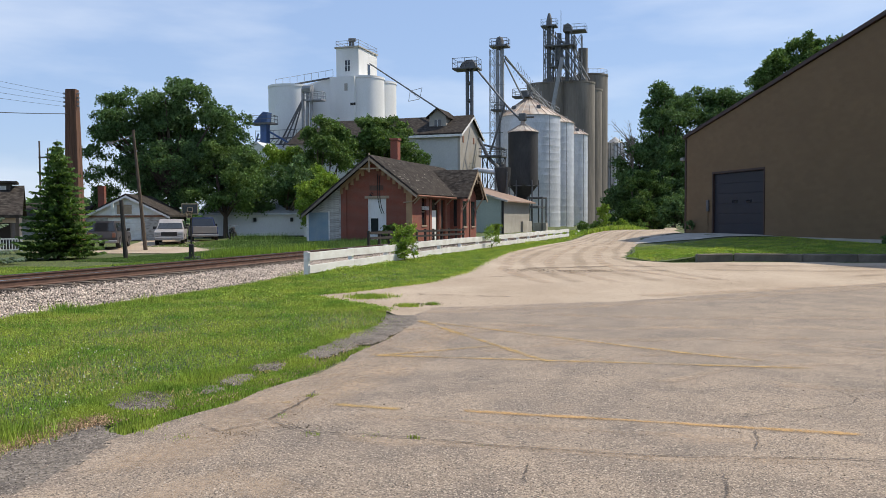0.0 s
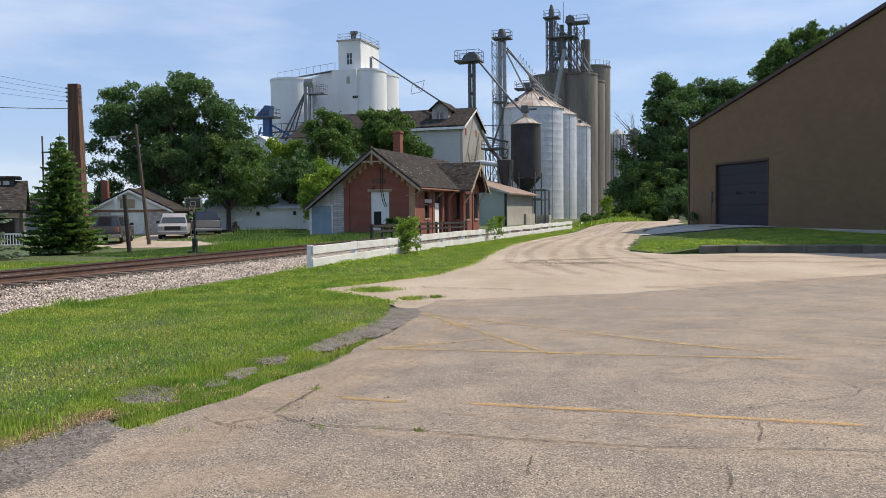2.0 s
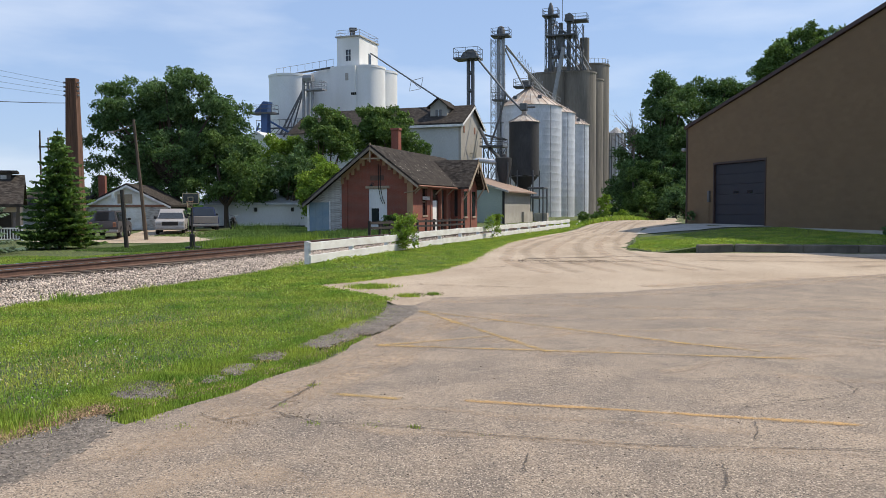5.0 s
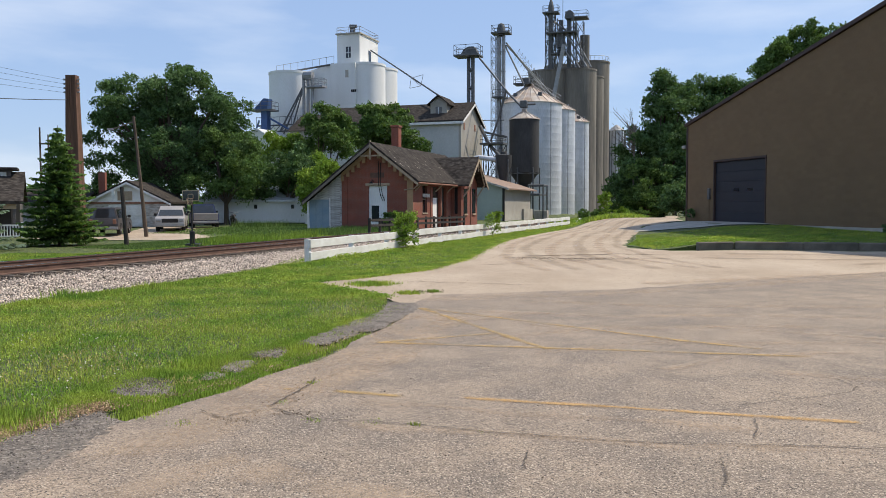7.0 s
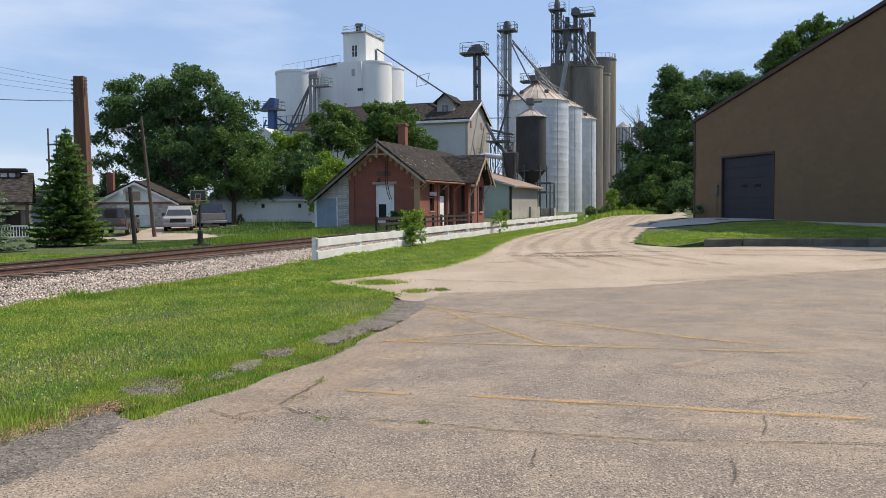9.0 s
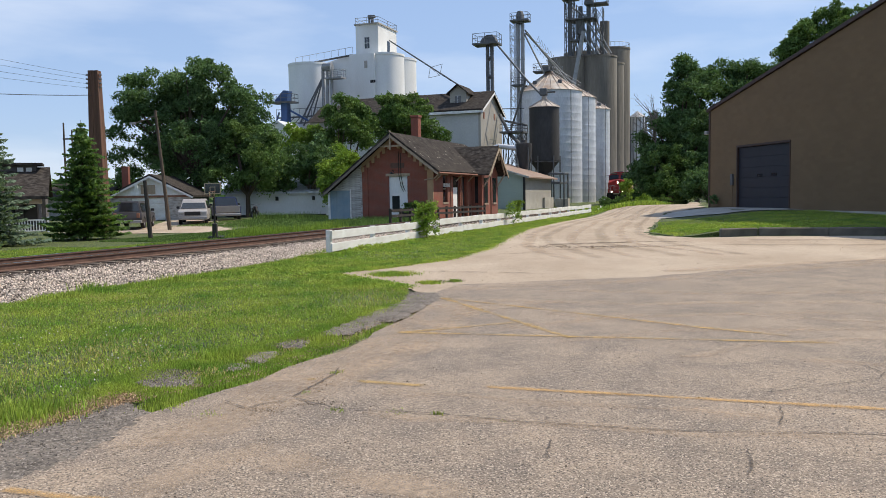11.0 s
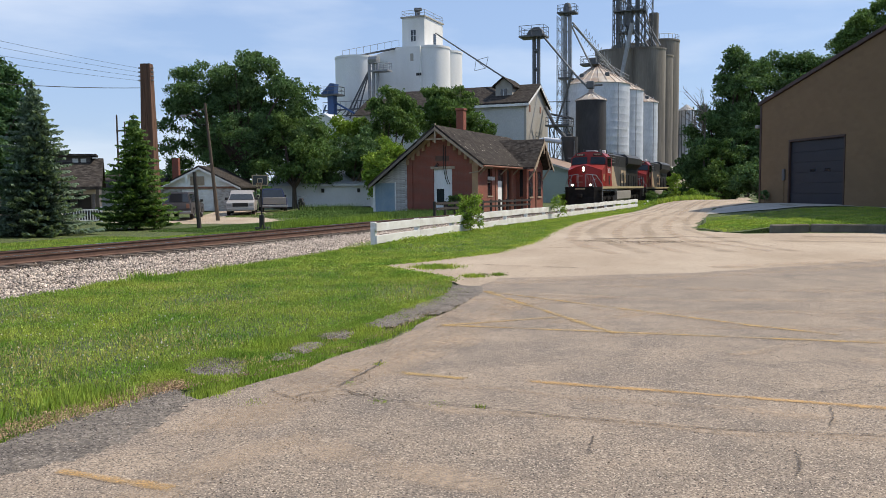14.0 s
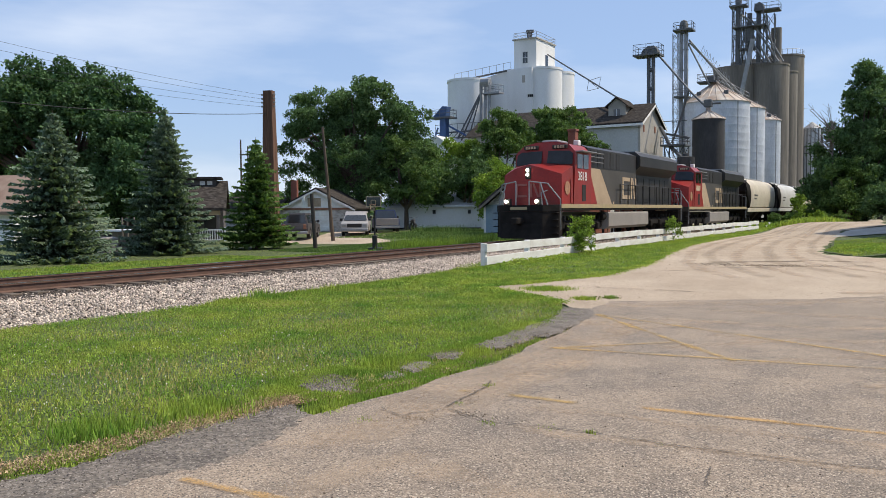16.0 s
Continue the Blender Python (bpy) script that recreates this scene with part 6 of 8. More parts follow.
def concrete_elevator():
    e = root("concrete_grain_elevator", T(0, 0), "stained grey-brown concrete silos with steel legs on top", "grain elevator")
    for n, s, r, z in ((-31.4, 162.5, 4.1, 28.3), (-25.95, 163.8, 3.85, 28.5), (-25.2, 172.0, 3.5, 28.3), (-24.9, 178.5, 3.6, 32.4), (-30.8, 171.5, 4.0, 28.3), (-31.5, 179, 4.0, 32.0), (-26.2, 185.0, 3.7, 31.5)):
        ob = part("silo", silo(r, z, seg=48, lip=0.1), M["old_concrete"], e)
        ob.matrix_basis = pose(n, s, 0)
    bm = B()
    for a in range(24):
        b, c = a / 24 * 2 * math.pi, (a + 1) / 24 * 2 * math.pi
        p, q = Vector((-24.9 + 3.5 * math.cos(b), 178.5 + 3.5 * math.sin(b), 32.4)), Vector((-24.9 + 3.5 * math.cos(c), 178.5 + 3.5 * math.sin(c), 32.4))
        tube(bm, p, p + Vector((0, 0, 1.0)), 0.04, seg=4)
        tube(bm, p + Vector((0, 0, 1.0)), q + Vector((0, 0, 1.0)), 0.04, seg=4)
    part("guard_rail", bm, M["grey_steel"], e)
    st = root("headhouse_steelwork", T(0, 0, 28.4), "dark steel legs, decks and spouts above the silos", "grain tower")
    lattice(st, -30.6, 159.8, 0.0, 11.0, 1.7, 0.09, "steel")
    part("leg_casing", box(B(), -30.95, -30.15, 159.4, 160.2, 0, 12.4), M["steel"], st)
    deck(st, -32.0, -28.9, 158.6, 161.0, 11.0, "steel", 1.2)
    part("leg_head", lathe(B(), [(0.55, 11.0), (0.6, 12.0), (0.4, 12.9), (0.2, 13.5), (0, 13.6)], 16, -30.5, 159.8), M["steel"], st)
    for n in (-29.0, -27.4):
        part("leg_casing", box(B(), n, n + 0.75, 160.2, 161.0, 0, 9.6), M["steel"], st)
    lattice(st, -27.5, 160.4, 0.0, 9.6, 3.2, 0.1, "steel")
    lattice(st, -24.9, 160.6, 0.0, 9.0, 1.4, 0.08, "steel")
    deck(st, -31.3, -25.4, 158.4, 162.4, 7.0, "steel", 1.1)
    deck(st, -27.6, -23.3, 159.0, 162.0, 9.8, "steel", 1.1)
    part("leg_head", prism(B(), [(-27.8, 9.8), (-26.0, 9.8), (-26.1, 10.8), (-26.8, 11.3), (-27.6, 10.9)], 159.6, 161.2, "y"), M["steel"], st)
    part("antenna", tube(B(), (-28.2, 160, 9.8), (-28.2, 160, 14.0), 0.05, seg=4), M["steel"], st)
    deck(st, -30.4, -27.4, 158.8, 161.4, 3.0, "steel", 1.0)
    part("drive_housing", box(B(), -29.4, -27.8, 159.2, 160.6, 4.0, 7.0, bevel=0.15), M["steel"], st)
    part("roof_tube", tube(B(), (-24.6, 165, -0.5), (-24.6, 165, 7.2), 0.95, seg=20), M["old_concrete"], st, "upright grey ventilation tube")
    for a, b, r in (((-28.6, 160, 6.6), (-25.0, 161, 0.1), 0.18), ((-27.4, 160, 6.5), (-23.6, 161, 0.3), 0.2), ((-26.4, 160, 7.0), (-22.9, 162, 0.4), 0.18), ((-30.2, 160, 9.5), (-27.2, 160.5, 7.2), 0.22), ((-28.2, 159.6, 4.2), (-25.6, 160, 0.2), 0.18), ((-28.4, 159.4, 5.0), (-30.6, 161, 0.2), 0.18), ((-25.7, 159.6, 8.6), (-24.0, 161, 0.3), 0.14)):
        part("spout", tube(B(), a, b, r), M["grey_steel"], st)
    part("down_chute", box(B(), -0.35, 0.35, -0.3, 0.3, 0, 11.0, m=Matrix.Translation((-29.6, 157.4, -6.6)) @ Euler((0, radians(11), 0)).to_matrix().to_4x4()), M["grey_steel"], st, "pale steel chute down the silo front")
    # far glassy ribbed bin
    g = root("steel_bin", T(-21.0, 190.5), "blue-grey ribbed steel bin with a cone roof", "grain bin", "steel grain bins")
    part("shell", lathe(B(), [(2.0, -0.5), (2.0, 18.6)], 24), M["galv"], g)
    part("roof", lathe(B(), [(2.1, 18.6), (0.2, 20.0), (0, 20.1)], 24), M["grey_steel"], g)
    for i in range(16):
        a = i / 16 * 2 * math.pi
        part("stiffener", tube(B(), (2.05 * math.cos(a), 2.05 * math.sin(a), -0.3), (2.05 * math.cos(a), 2.05 * math.sin(a), 18.6), 0.09, seg=4), M["steel"], g)
    for z in (13.2, 14.6):
        part("hoop", lathe(B(), [(2.14, z), (2.2, z + 0.1), (2.14, z + 0.2)], 24), M["steel"], g)


def green_shed():
    s = root("metal_shed", T(-23.6, 80.6), "pale green metal shed with a rusty low roof", "shed")
    # gable side towards the depot, open bay towards the track
    part("wall", prism(B(), [(-1.5, -0.3), (3.3, -0.3), (3.3, 3.35), (-1.5, 4.9)], 0, 0.12, "y"), M["green_wall"], s)
    part("side_wall", box(B(), 3.18, 3.3, 0.12, 13.2, 1.0, 3.3), M["beige_wall"], s)
    part("stained_base", box(B(), 3.18, 3.34, 0.12, 13.2, -0.3, 1.0), M["concrete"], s)
    part("base_block", box(B(), 3.345, 3.6, 8.6, 13.2, -0.3, 1.15), M["concrete"], s)
    part("back_wall", box(B(), -1.5, 3.3, 13.2, 13.32, -0.3, 3.4), M["green_wall"], s)
    part("corner_post", box(B(), 3.28, 3.5, -0.1, 0.1, -0.3, 3.4), M["dark"], s)
    part("roof", prism(B(), [(-1.8, 5.0), (4.0, 3.2), (4.0, 3.35), (-1.8, 5.18)], -0.35, 13.7, "y"), M["rust_roof"], s)
    part("fascia", prism(B(), [(-1.8, 4.95), (4.0, 3.15), (4.0, 3.35), (-1.8, 5.15)], -0.4, -0.352, "y"), M["siding"], s)
    part("window", box(B(), -1.0, 0.6, -0.04, -0.003, 2.0, 2.5), M["dark"], s)
    p = solid("concrete_block", box(B(), -0.8, 0.8, -0.5, 0.5, -0.3, 0.75, bevel=0.03), M["concrete"], "pale concrete block beside the bins", "concrete block", m=T(-19.6, 97, 0.2))
    # dark frame under the hopper
    fr = root("loading_stand", T(-20.2, 96.5), "black steel loading stand under the hopper bin", "loading stand")
    for x, y in ((-0.9, 0), (0.9, 0), (-0.9, 2.5), (0.9, 2.5)):
        part("leg", tube(B(), (x, y, -0.3), (x, y, 4.0), 0.09, seg=6), M["steel"], fr)
    part("beam", line(B(), [(-0.9, 0, 4.0), (0.9, 0, 4.0), (0.9, 2.5, 4.0), (-0.9, 2.5, 4.0), (-0.9, 0, 4.0)], 0.12, 5), M["steel"], fr)


depot()
white_elevator()
warehouse()
bins()
concrete_elevator()
green_shed()


# ---- trees ----
def leaf_quads(c, size, up=0.3):
    """One leaf clump a point: a bent, randomly turned quad."""
    k = len(c)
    a = rng.normal(0, 1, (k, 3))
    a /= np.linalg.norm(a, axis=1, keepdims=True)
    b = rng.normal(0, 1, (k, 3))
    b -= a * (a * b).sum(1, keepdims=True)
    b /= np.linalg.norm(b, axis=1, keepdims=True)
    sz = size * rng.uniform(0.5, 1.3, (k, 1))
    return np.stack([c - a * sz, c + b * sz * 0.55, c + a * sz, c - b * sz * 0.55], 1)


def tree(name, m, crown, trunk_h, leaves, size, leaf, label, trunk_r=0.3, blobs=26, lobe=0.36, seed=1, category="tree", lean=(0, 0), lobes=None):
    """crown: centre height and half extents of the whole crown; it is filled with uneven lobes, their leaves thick at the skin."""
    r = np.random.default_rng(seed)
    cz, rx, ry, rz = crown
    t = root(name, m, label, category)
    # limbs reach to main lobes, each hung with smaller clumps
    d = r.normal(0, 1, (blobs, 3))
    d /= np.linalg.norm(d, axis=1, keepdims=True)
    d[:, 2] = np.where(d[:, 2] < -0.82, -d[:, 2], d[:, 2])
    rad = r.uniform(0.35, 0.86, (blobs, 1)) ** 0.6
    main = d * rad * np.array([rx, ry, rz]) + np.array([lean[0], lean[1], cz])
    if lobes:
        # boughs gathered in named lobes: (x, y, z, radius)
        lb = np.array(lobes, float)
        pick = r.choice(len(lb), blobs, p=lb[:, 3] ** 2 / (lb[:, 3] ** 2).sum())
        main = lb[pick, :3] + d * r.uniform(0.25, 0.82, (blobs, 1)) ** 0.6 * lb[pick, 3:] * np.array([1, 1.15, 1])
        rx = rz = float(lb[:, 3].mean()) * 1.25
    bm = B()
    tube(bm, (0, 0, -0.4), (lean[0] * 0.3, lean[1] * 0.3, trunk_h), trunk_r, trunk_r * 0.7, 10)
    for i in range(0, blobs, 2):
        p0 = Vector((lean[0] * 0.3, lean[1] * 0.3, trunk_h * r.uniform(0.75, 1.0)))
        p1 = Vector(main[i])
        mid = p0.lerp(p1, 0.55) + Vector((r.normal(0, 0.2), r.normal(0, 0.2), 0.25))
        tube(bm, p0, mid, trunk_r * 0.45, trunk_r * 0.25, 6)
        tube(bm, mid, p1, trunk_r * 0.25, trunk_r * 0.08, 5)
    per = 5
    spread = lobe * min(rx, rz)
    v = r.normal(0, 1, (blobs * per, 3))
    v /= np.linalg.norm(v, axis=1, keepdims=True)
    cent = np.repeat(main, per, 0) + v * spread * r.uniform(0.35, 1.0, (blobs * per, 1))
    br = spread * r.uniform(0.28, 0.62, blobs * per)
    blobs = blobs * per
    part("trunk", bm, M["bark"], t)
    leaves, size = int(leaves * 1.9), size * 0.62
    which = r.choice(blobs, leaves, p=br ** 2 / (br ** 2).sum())
    v = r.normal(0, 1, (leaves, 3))
    v /= np.linalg.norm(v, axis=1, keepdims=True)
    v[:, 2] = np.where((v[:, 2] < -0.2) & (r.uniform(0, 1, leaves) < 0.6), -v[:, 2], v[:, 2])
    q = np.clip(r.normal(0.86, 0.2, (leaves, 1)), 0.05, 1.35)
    pts = cent[which] + v * q * br[which][:, None] * np.array([1.1, 1.1, 0.85])
    # sub-clumps make the outline uneven
    pts += 0.22 * br[which][:, None] * np.sin(pts[:, [1, 2, 0]] * (5.0 / max(0.4, br.mean())) + which[:, None])
    pts = pts[pts[:, 2] > 0.15]
    ob = quads("crown", leaf_quads(pts, size), M[leaf])
    ob.parent = t
    return t


def spruce(name, m, h, r, leaf, label, seed=1, dense=1.0):
    g = np.random.default_rng(seed)
    t = root(name, m, label, "tree")
    part("trunk", tube(B(), (0, 0, -0.3), (0, 0, h * 0.97), 0.16, 0.015, 8), M["bark"], t)
    out = []
    levels = int(h / 0.29)
    for i in range(levels):
        f = (i + 0.5) / levels
        z = 0.3 + f * (h - 0.3)
        reach = r * (1 - f) ** 0.78 * g.uniform(0.82, 1.12) + 0.06
        k = int((9 + 24 * (1 - f)) * dense)
        for a in g.uniform(0, 2 * np.pi, k):
            ln = reach * g.uniform(0.6, 1.1)
            steps = max(4, int(ln / 0.06))
            u = np.linspace(0.1, 1, steps)
            droop = -0.34 * ln * u + 0.26 * ln * u ** 2.2
            base = np.stack([np.cos(a) * ln * u, np.sin(a) * ln * u, z + droop + 0.12 * f + g.uniform(-0.06, 0.06)], -1)
            side = np.array([-np.sin(a), np.cos(a), 0.0])
            fwd = np.array([np.cos(a), np.sin(a), -0.05])
            for sg in (-1, 1):
                w = 0.22 * ln ** 0.4 * (1.2 - 0.8 * u)[:, None] * g.uniform(0.5, 1.3, (steps, 1))
                tip = base + sg * side * w + fwd * w * 0.8 + np.stack([0 * u, 0 * u, g.uniform(-0.1, 0.03, steps)], -1)
                wd = 0.045
                out.append(np.stack([base - fwd * wd, base + fwd * wd, tip + fwd * wd * 0.4, tip - fwd * wd * 0.4 + np.array([0, 0, -0.04])], 1))
            hang = base + np.stack([g.normal(0, 0.04, steps), g.normal(0, 0.04, steps), -g.uniform(0.05, 0.14, steps)], -1)
            out.append(np.stack([base - side * 0.04, base + side * 0.04, hang + side * 0.015, hang - side * 0.015], 1))
    # short inner twigs
    k = int(3000 * h / 6)
    f = g.uniform(0, 0.93, k)
    a, q = g.uniform(0, 2 * np.pi, k), np.sqrt(g.uniform(0.02, 0.45, k))
    rr = r * (1 - f) ** 0.78 * q
    c = np.stack([np.cos(a) * rr, np.sin(a) * rr, 0.15 + f * h - 0.1 * rr], -1)
    out.append(leaf_quads(c, 0.11))
    ob = quads("needles", np.concatenate(out), M[leaf])
    ob.parent = t
    part("leader", tube(B(), (0, 0, h * 0.95), (0, 0, h + 0.15), 0.02, 0.008, 5), M["bark"], t)
    return t


def W(x, y, rz=0.0):
    return pose(x, y, float(height(x, y)), 0, 0, rz)


def trees():
    spruce("spruce", W(-18.8, 39.87), 5.75, 2.2, "needle_green", "bright green spruce with tiered branches", 2, 1.1)
    spruce("spruce", W(-20.9, 34.6), 6.75, 2.3, "needle_blue", "tall blue-grey spruce beside the track", 5, 1.1)
    spruce("spruce", W(-22.6, 29.0), 6.0, 2.65, "needle_blue", "broad blue-grey spruce on the lawn", 9, 1.1)
    tree("shade_tree", W(-23.6, 72), (7.5, 6.3, 5.0, 6.2), 4.0, 72000, 0.20, "leaf_dark", "large dark green shade tree over the yard", 0.5, 105, 0.42, 3,
         lobes=[(0.6, 0, 11.3, 3.0), (-4.2, 0, 10.5, 2.2), (-5.9, 0, 7.7, 2.2), (3.8, 0, 9.4, 2.4), (-0.5, 0, 7.3, 3.8), (5.0, 0, 6.4, 2.6), (-5.6, 0, 4.9, 2.0), (2.3, 0, 5.9, 3.0), (-3.2, 0, 4.6, 2.2), (-0.4, 0, 4.2, 2.4), (3.6, 0, 3.9, 1.8)])
    tree("shade_tree", W(-18.6, 70), (4.6, 3.4, 3.0, 2.9), 2.0, 12000, 0.18, "leaf_mid", "drooping lower crown of a green yard tree", 0.25, 16, 0.42, 4)
    tree("shade_tree", W(-10.8, 77), (6.6, 2.7, 2.8, 4.4), 2.5, 17000, 0.20, "leaf_mid", "green tree behind the depot", 0.25, 22, 0.4, 6)
    tree("shade_tree", W(-5.2, 86), (9.0, 4.7, 3.6, 3.6), 5.0, 24000, 0.22, "leaf_mid", "leafy green tree behind the depot roof", 0.3, 26, 0.36, 7)
    tree("bright_shrub", W(-9.4, 65), (3.0, 2.4, 2.0, 2.6), 1.0, 11000, 0.16, "leaf_light", "bright yellow-green shrub tree beside the depot", 0.12, 18, 0.4, 8)
    tree("shade_tree", W(-13.8, 72), (4.0, 4.0, 2.4, 3.2), 1.5, 16000, 0.19, "leaf_dark", "dark leafy tree over the white shed", 0.3, 20, 0.4, 11)
    tree("shade_tree", W(-15.3, 78), (5.4, 3.2, 2.4, 2.6), 1.5, 9000, 0.2, "leaf_light", "light green tree edge behind the yard", 0.2, 16, 0.4, 15)
    tree("maple", W(-44.0, 58), (6.9, 8.0, 6.0, 6.9), 3.0, 84000, 0.25, "leaf_maple", "huge dense dark maple behind the houses", 0.6, 120, 0.42, 12,
         lobes=[(-2.9, 0, 10.2, 3.7), (1.8, 0, 10.0, 2.7), (4.3, 0, 7.0, 2.9), (-5.4, 0, 7.7, 3.7), (6.8, 0, 6.2, 1.8), (-0.9, 0, 5.7, 4.1), (6.5, 0, 8.3, 1.4), (-9.5, 0, 9.0, 4.1), (3.0, 0, 3.6, 2.4), (0.6, 0, 11.2, 2.6), (4.4, 0, 9.3, 2.4)])
    tree("maple", W(-37.2, 56), (4.8, 3.6, 3.6, 5.0), 2.5, 24000, 0.24, "leaf_maple", "dense dark maple beside the houses", 0.4, 24, 0.4, 13)
    tree("shade_tree", W(24.0, 92), (8.3, 3.7, 4.0, 7.6), 3.0, 52000, 0.24, "leaf_dark", "tall dark green tree at the road's end", 0.4, 90, 0.42, 21,
         lobes=[(2.0, 0, 13.4, 2.9), (-0.5, 0, 8.8, 2.6), (1.1, 0, 4.9, 3.9), (-2.5, 0, 3.6, 2.2), (-2.9, 0, 6.3, 1.7), (3.0, 0, 10.0, 3.2), (-0.4, 0, 1.9, 2.4)])
    tree("shade_tree", W(30.2, 95), (8.4, 4.0, 4.0, 7.6), 3.0, 34000, 0.25, "leaf_dark", "dark green tree behind the brown hall", 0.4, 60, 0.42, 22,
         lobes=[(1.0, 0, 14.0, 2.9), (4.0, 0, 13.0, 2.7), (1.7, 0, 9.6, 3.3), (-0.6, 0, 5.6, 4.0)])
    tree("shade_tree", W(22.6, 88), (3.2, 2.6, 2.2, 3.4), 1.0, 14000, 0.2, "leaf_mid", "leafy green tree beside the track", 0.2, 20, 0.42, 23)
    tree("shade_tree", W(44.2, 98), (15.0, 5.2, 5.0, 7.2), 8.0, 40000, 0.27, "leaf_mid", "tall green tree rising over the brown roof", 0.5, 70, 0.42, 24,
         lobes=[(-6.3, 0, 17.0, 1.9), (-3.2, 0, 18.6, 2.6), (0.5, 0, 20.6, 2.6), (3.5, 0, 20.3, 2.6), (-0.1, 0, 17.0, 3.3), (5.5, 0, 16.5, 3.0), (-4.0, 0, 14.5, 2.6)])
    tree("shade_tree", W(35.5, 98), (8.0, 4.4, 4.0, 7.6), 3.0, 30000, 0.25, "leaf_mid", "green tree showing over the hall's eave", 0.4, 60, 0.28, 27)
    tree("shade_tree", W(37, 128), (5.0, 6.0, 4.0, 6.0), 2.0, 16000, 0.3, "leaf_dark", "dark trees along the far track", 0.4, 22, 0.38, 25)
    tree("shade_tree", W(45, 126), (5.5, 6.0, 4.0, 6.4), 2.0, 16000, 0.3, "leaf_dark", "dark trees along the far track", 0.4, 22, 0.38, 26)
    tree("bush", W(-1.3, 29.0), (0.72, 0.50, 0.42, 0.70), 0.3, 1500, 0.078, "leaf_light", "leafy sapling growing through the fence", 0.02, 24, 0.45, 31, "bush")
    tree("bush", T(-10.25, 38.6), (0.6, 0.36, 0.3, 0.58), 0.2, 420, 0.075, "leaf_light", "small sapling at the fence", 0.012, 9, 0.8, 32, "bush")
    tree("bush", T(-17.7, 68.0), (0.5, 0.6, 0.6, 0.55), 0.2, 1400, 0.1, "leaf_light", "low green bush beside the depot", 0.03, 10, 0.45, 33, "bush")
    tree("bush", T(-20.4, 49.9, 0.3), (0.5, 0.55, 0.4, 0.4), 0.2, 900, 0.07, "leaf_mid", "weeds growing from the trough", 0.02, 9, 0.45, 34, "bush")
    tree("bush", T(-20.2, 50.3), (0.55, 0.8, 0.35, 0.6), 0.2, 1300, 0.08, "leaf_mid", "dark growth climbing the depot's gable wall", 0.03, 16, 0.5, 60, "bush")
    for x, y, hz in ((15.15, 48.9, 0.45), (18.6, 33.4, 0.3), (19.2, 30.6, 0.35), (19.9, 27.8, 0.28)):
        tree("weed_clump", W(x, y), (hz, 0.22, 0.2, hz), 0.15, 420, 0.08, "leaf_dark", "dark weeds at the foot of the brown wall", 0.012, 9, 0.6, 61, "weed")
    tree("bush", T(-19.6, 49.2), (0.45, 1.0, 0.4, 0.45), 0.15, 1300, 0.08, "leaf_mid", "low weeds against the depot", 0.02, 10, 0.42, 38, "bush")
    for n, s, hz, rr, lf, sd in ((-9.0, 72.5, 1.45, 0.55, "leaf_light", 35), (-9.9, 76, 0.6, 0.7, "leaf_mid", 36), (-7.9, 77, 0.6, 0.8, "leaf_light", 37), (-10.2, 69.6, 0.5, 0.6, "leaf_mid", 39), (-7.0, 84, 0.6, 1.3, "leaf_mid", 40)):
        tree("bush", T(n, s), (hz, rr, rr, hz), 0.3, 1900, 0.10, lf, "yellow-green bush in the weeds by the track", 0.03, 14, 0.6, sd, "bush")
    for x, y, lf, sd in ((25.6, 84, "leaf_dark", 51), (28.5, 86, "leaf_mid", 52), (22.6, 98, "leaf_dark", 53), (27.5, 104, "leaf_dark", 54), (32.0, 90, "leaf_dark", 55)):
        tree("thicket", W(x, y), (1.9, 2.5, 2.0, 2.2), 0.6, 6500, 0.2, lf, "dense low thicket under the far trees", 0.1, 18, 0.44, sd, "bush")
    # bare twigs of a dead tree by the far trees
    dead = root("dead_tree", W(21.3, 90), "bare grey dead tree top among the leaves", "tree")
    r = random.Random(4)
    bm = B()
    tube(bm, (0, 0, 0), (0.2, 0, 9.5), 0.16, 0.06, 6)
    for i in range(34):
        a = Vector((0.15, 0, r.uniform(7, 9.8)))
        b = a + Vector((r.uniform(-2.4, 0.6), r.uniform(-1, 1), r.uniform(0.4, 2.8)))
        tube(bm, a, b, 0.05, 0.018, 4)
        for j in range(4):
            c = a.lerp(b, r.uniform(0.4, 1))
            tube(bm, c, c + Vector((r.uniform(-0.9, 0.4), r.uniform(-0.4, 0.4), r.uniform(0.1, 0.8))), 0.02, 0.008, 3)
    part("branches", bm, M["grey_wood"], dead)
    # distant woods close the horizon
    k = 60000
    a = rng.uniform(0, 2 * np.pi, k)
    rad = rng.uniform(330, 420, k)
    z = np.abs(rng.normal(0, 3.2, k)) + 0.5 + 2.0 * np.sin(a * 23) + 1.5 * np.sin(a * 57)
    c = np.stack([np.cos(a) * rad, np.sin(a) * rad, np.clip(z, 0.3, 14)], -1)
    tagged(quads("far_woods", leaf_quads(c, 3.2), M["leaf_dark"]), "low dark green woods on the horizon", "woods", kind="stuff")


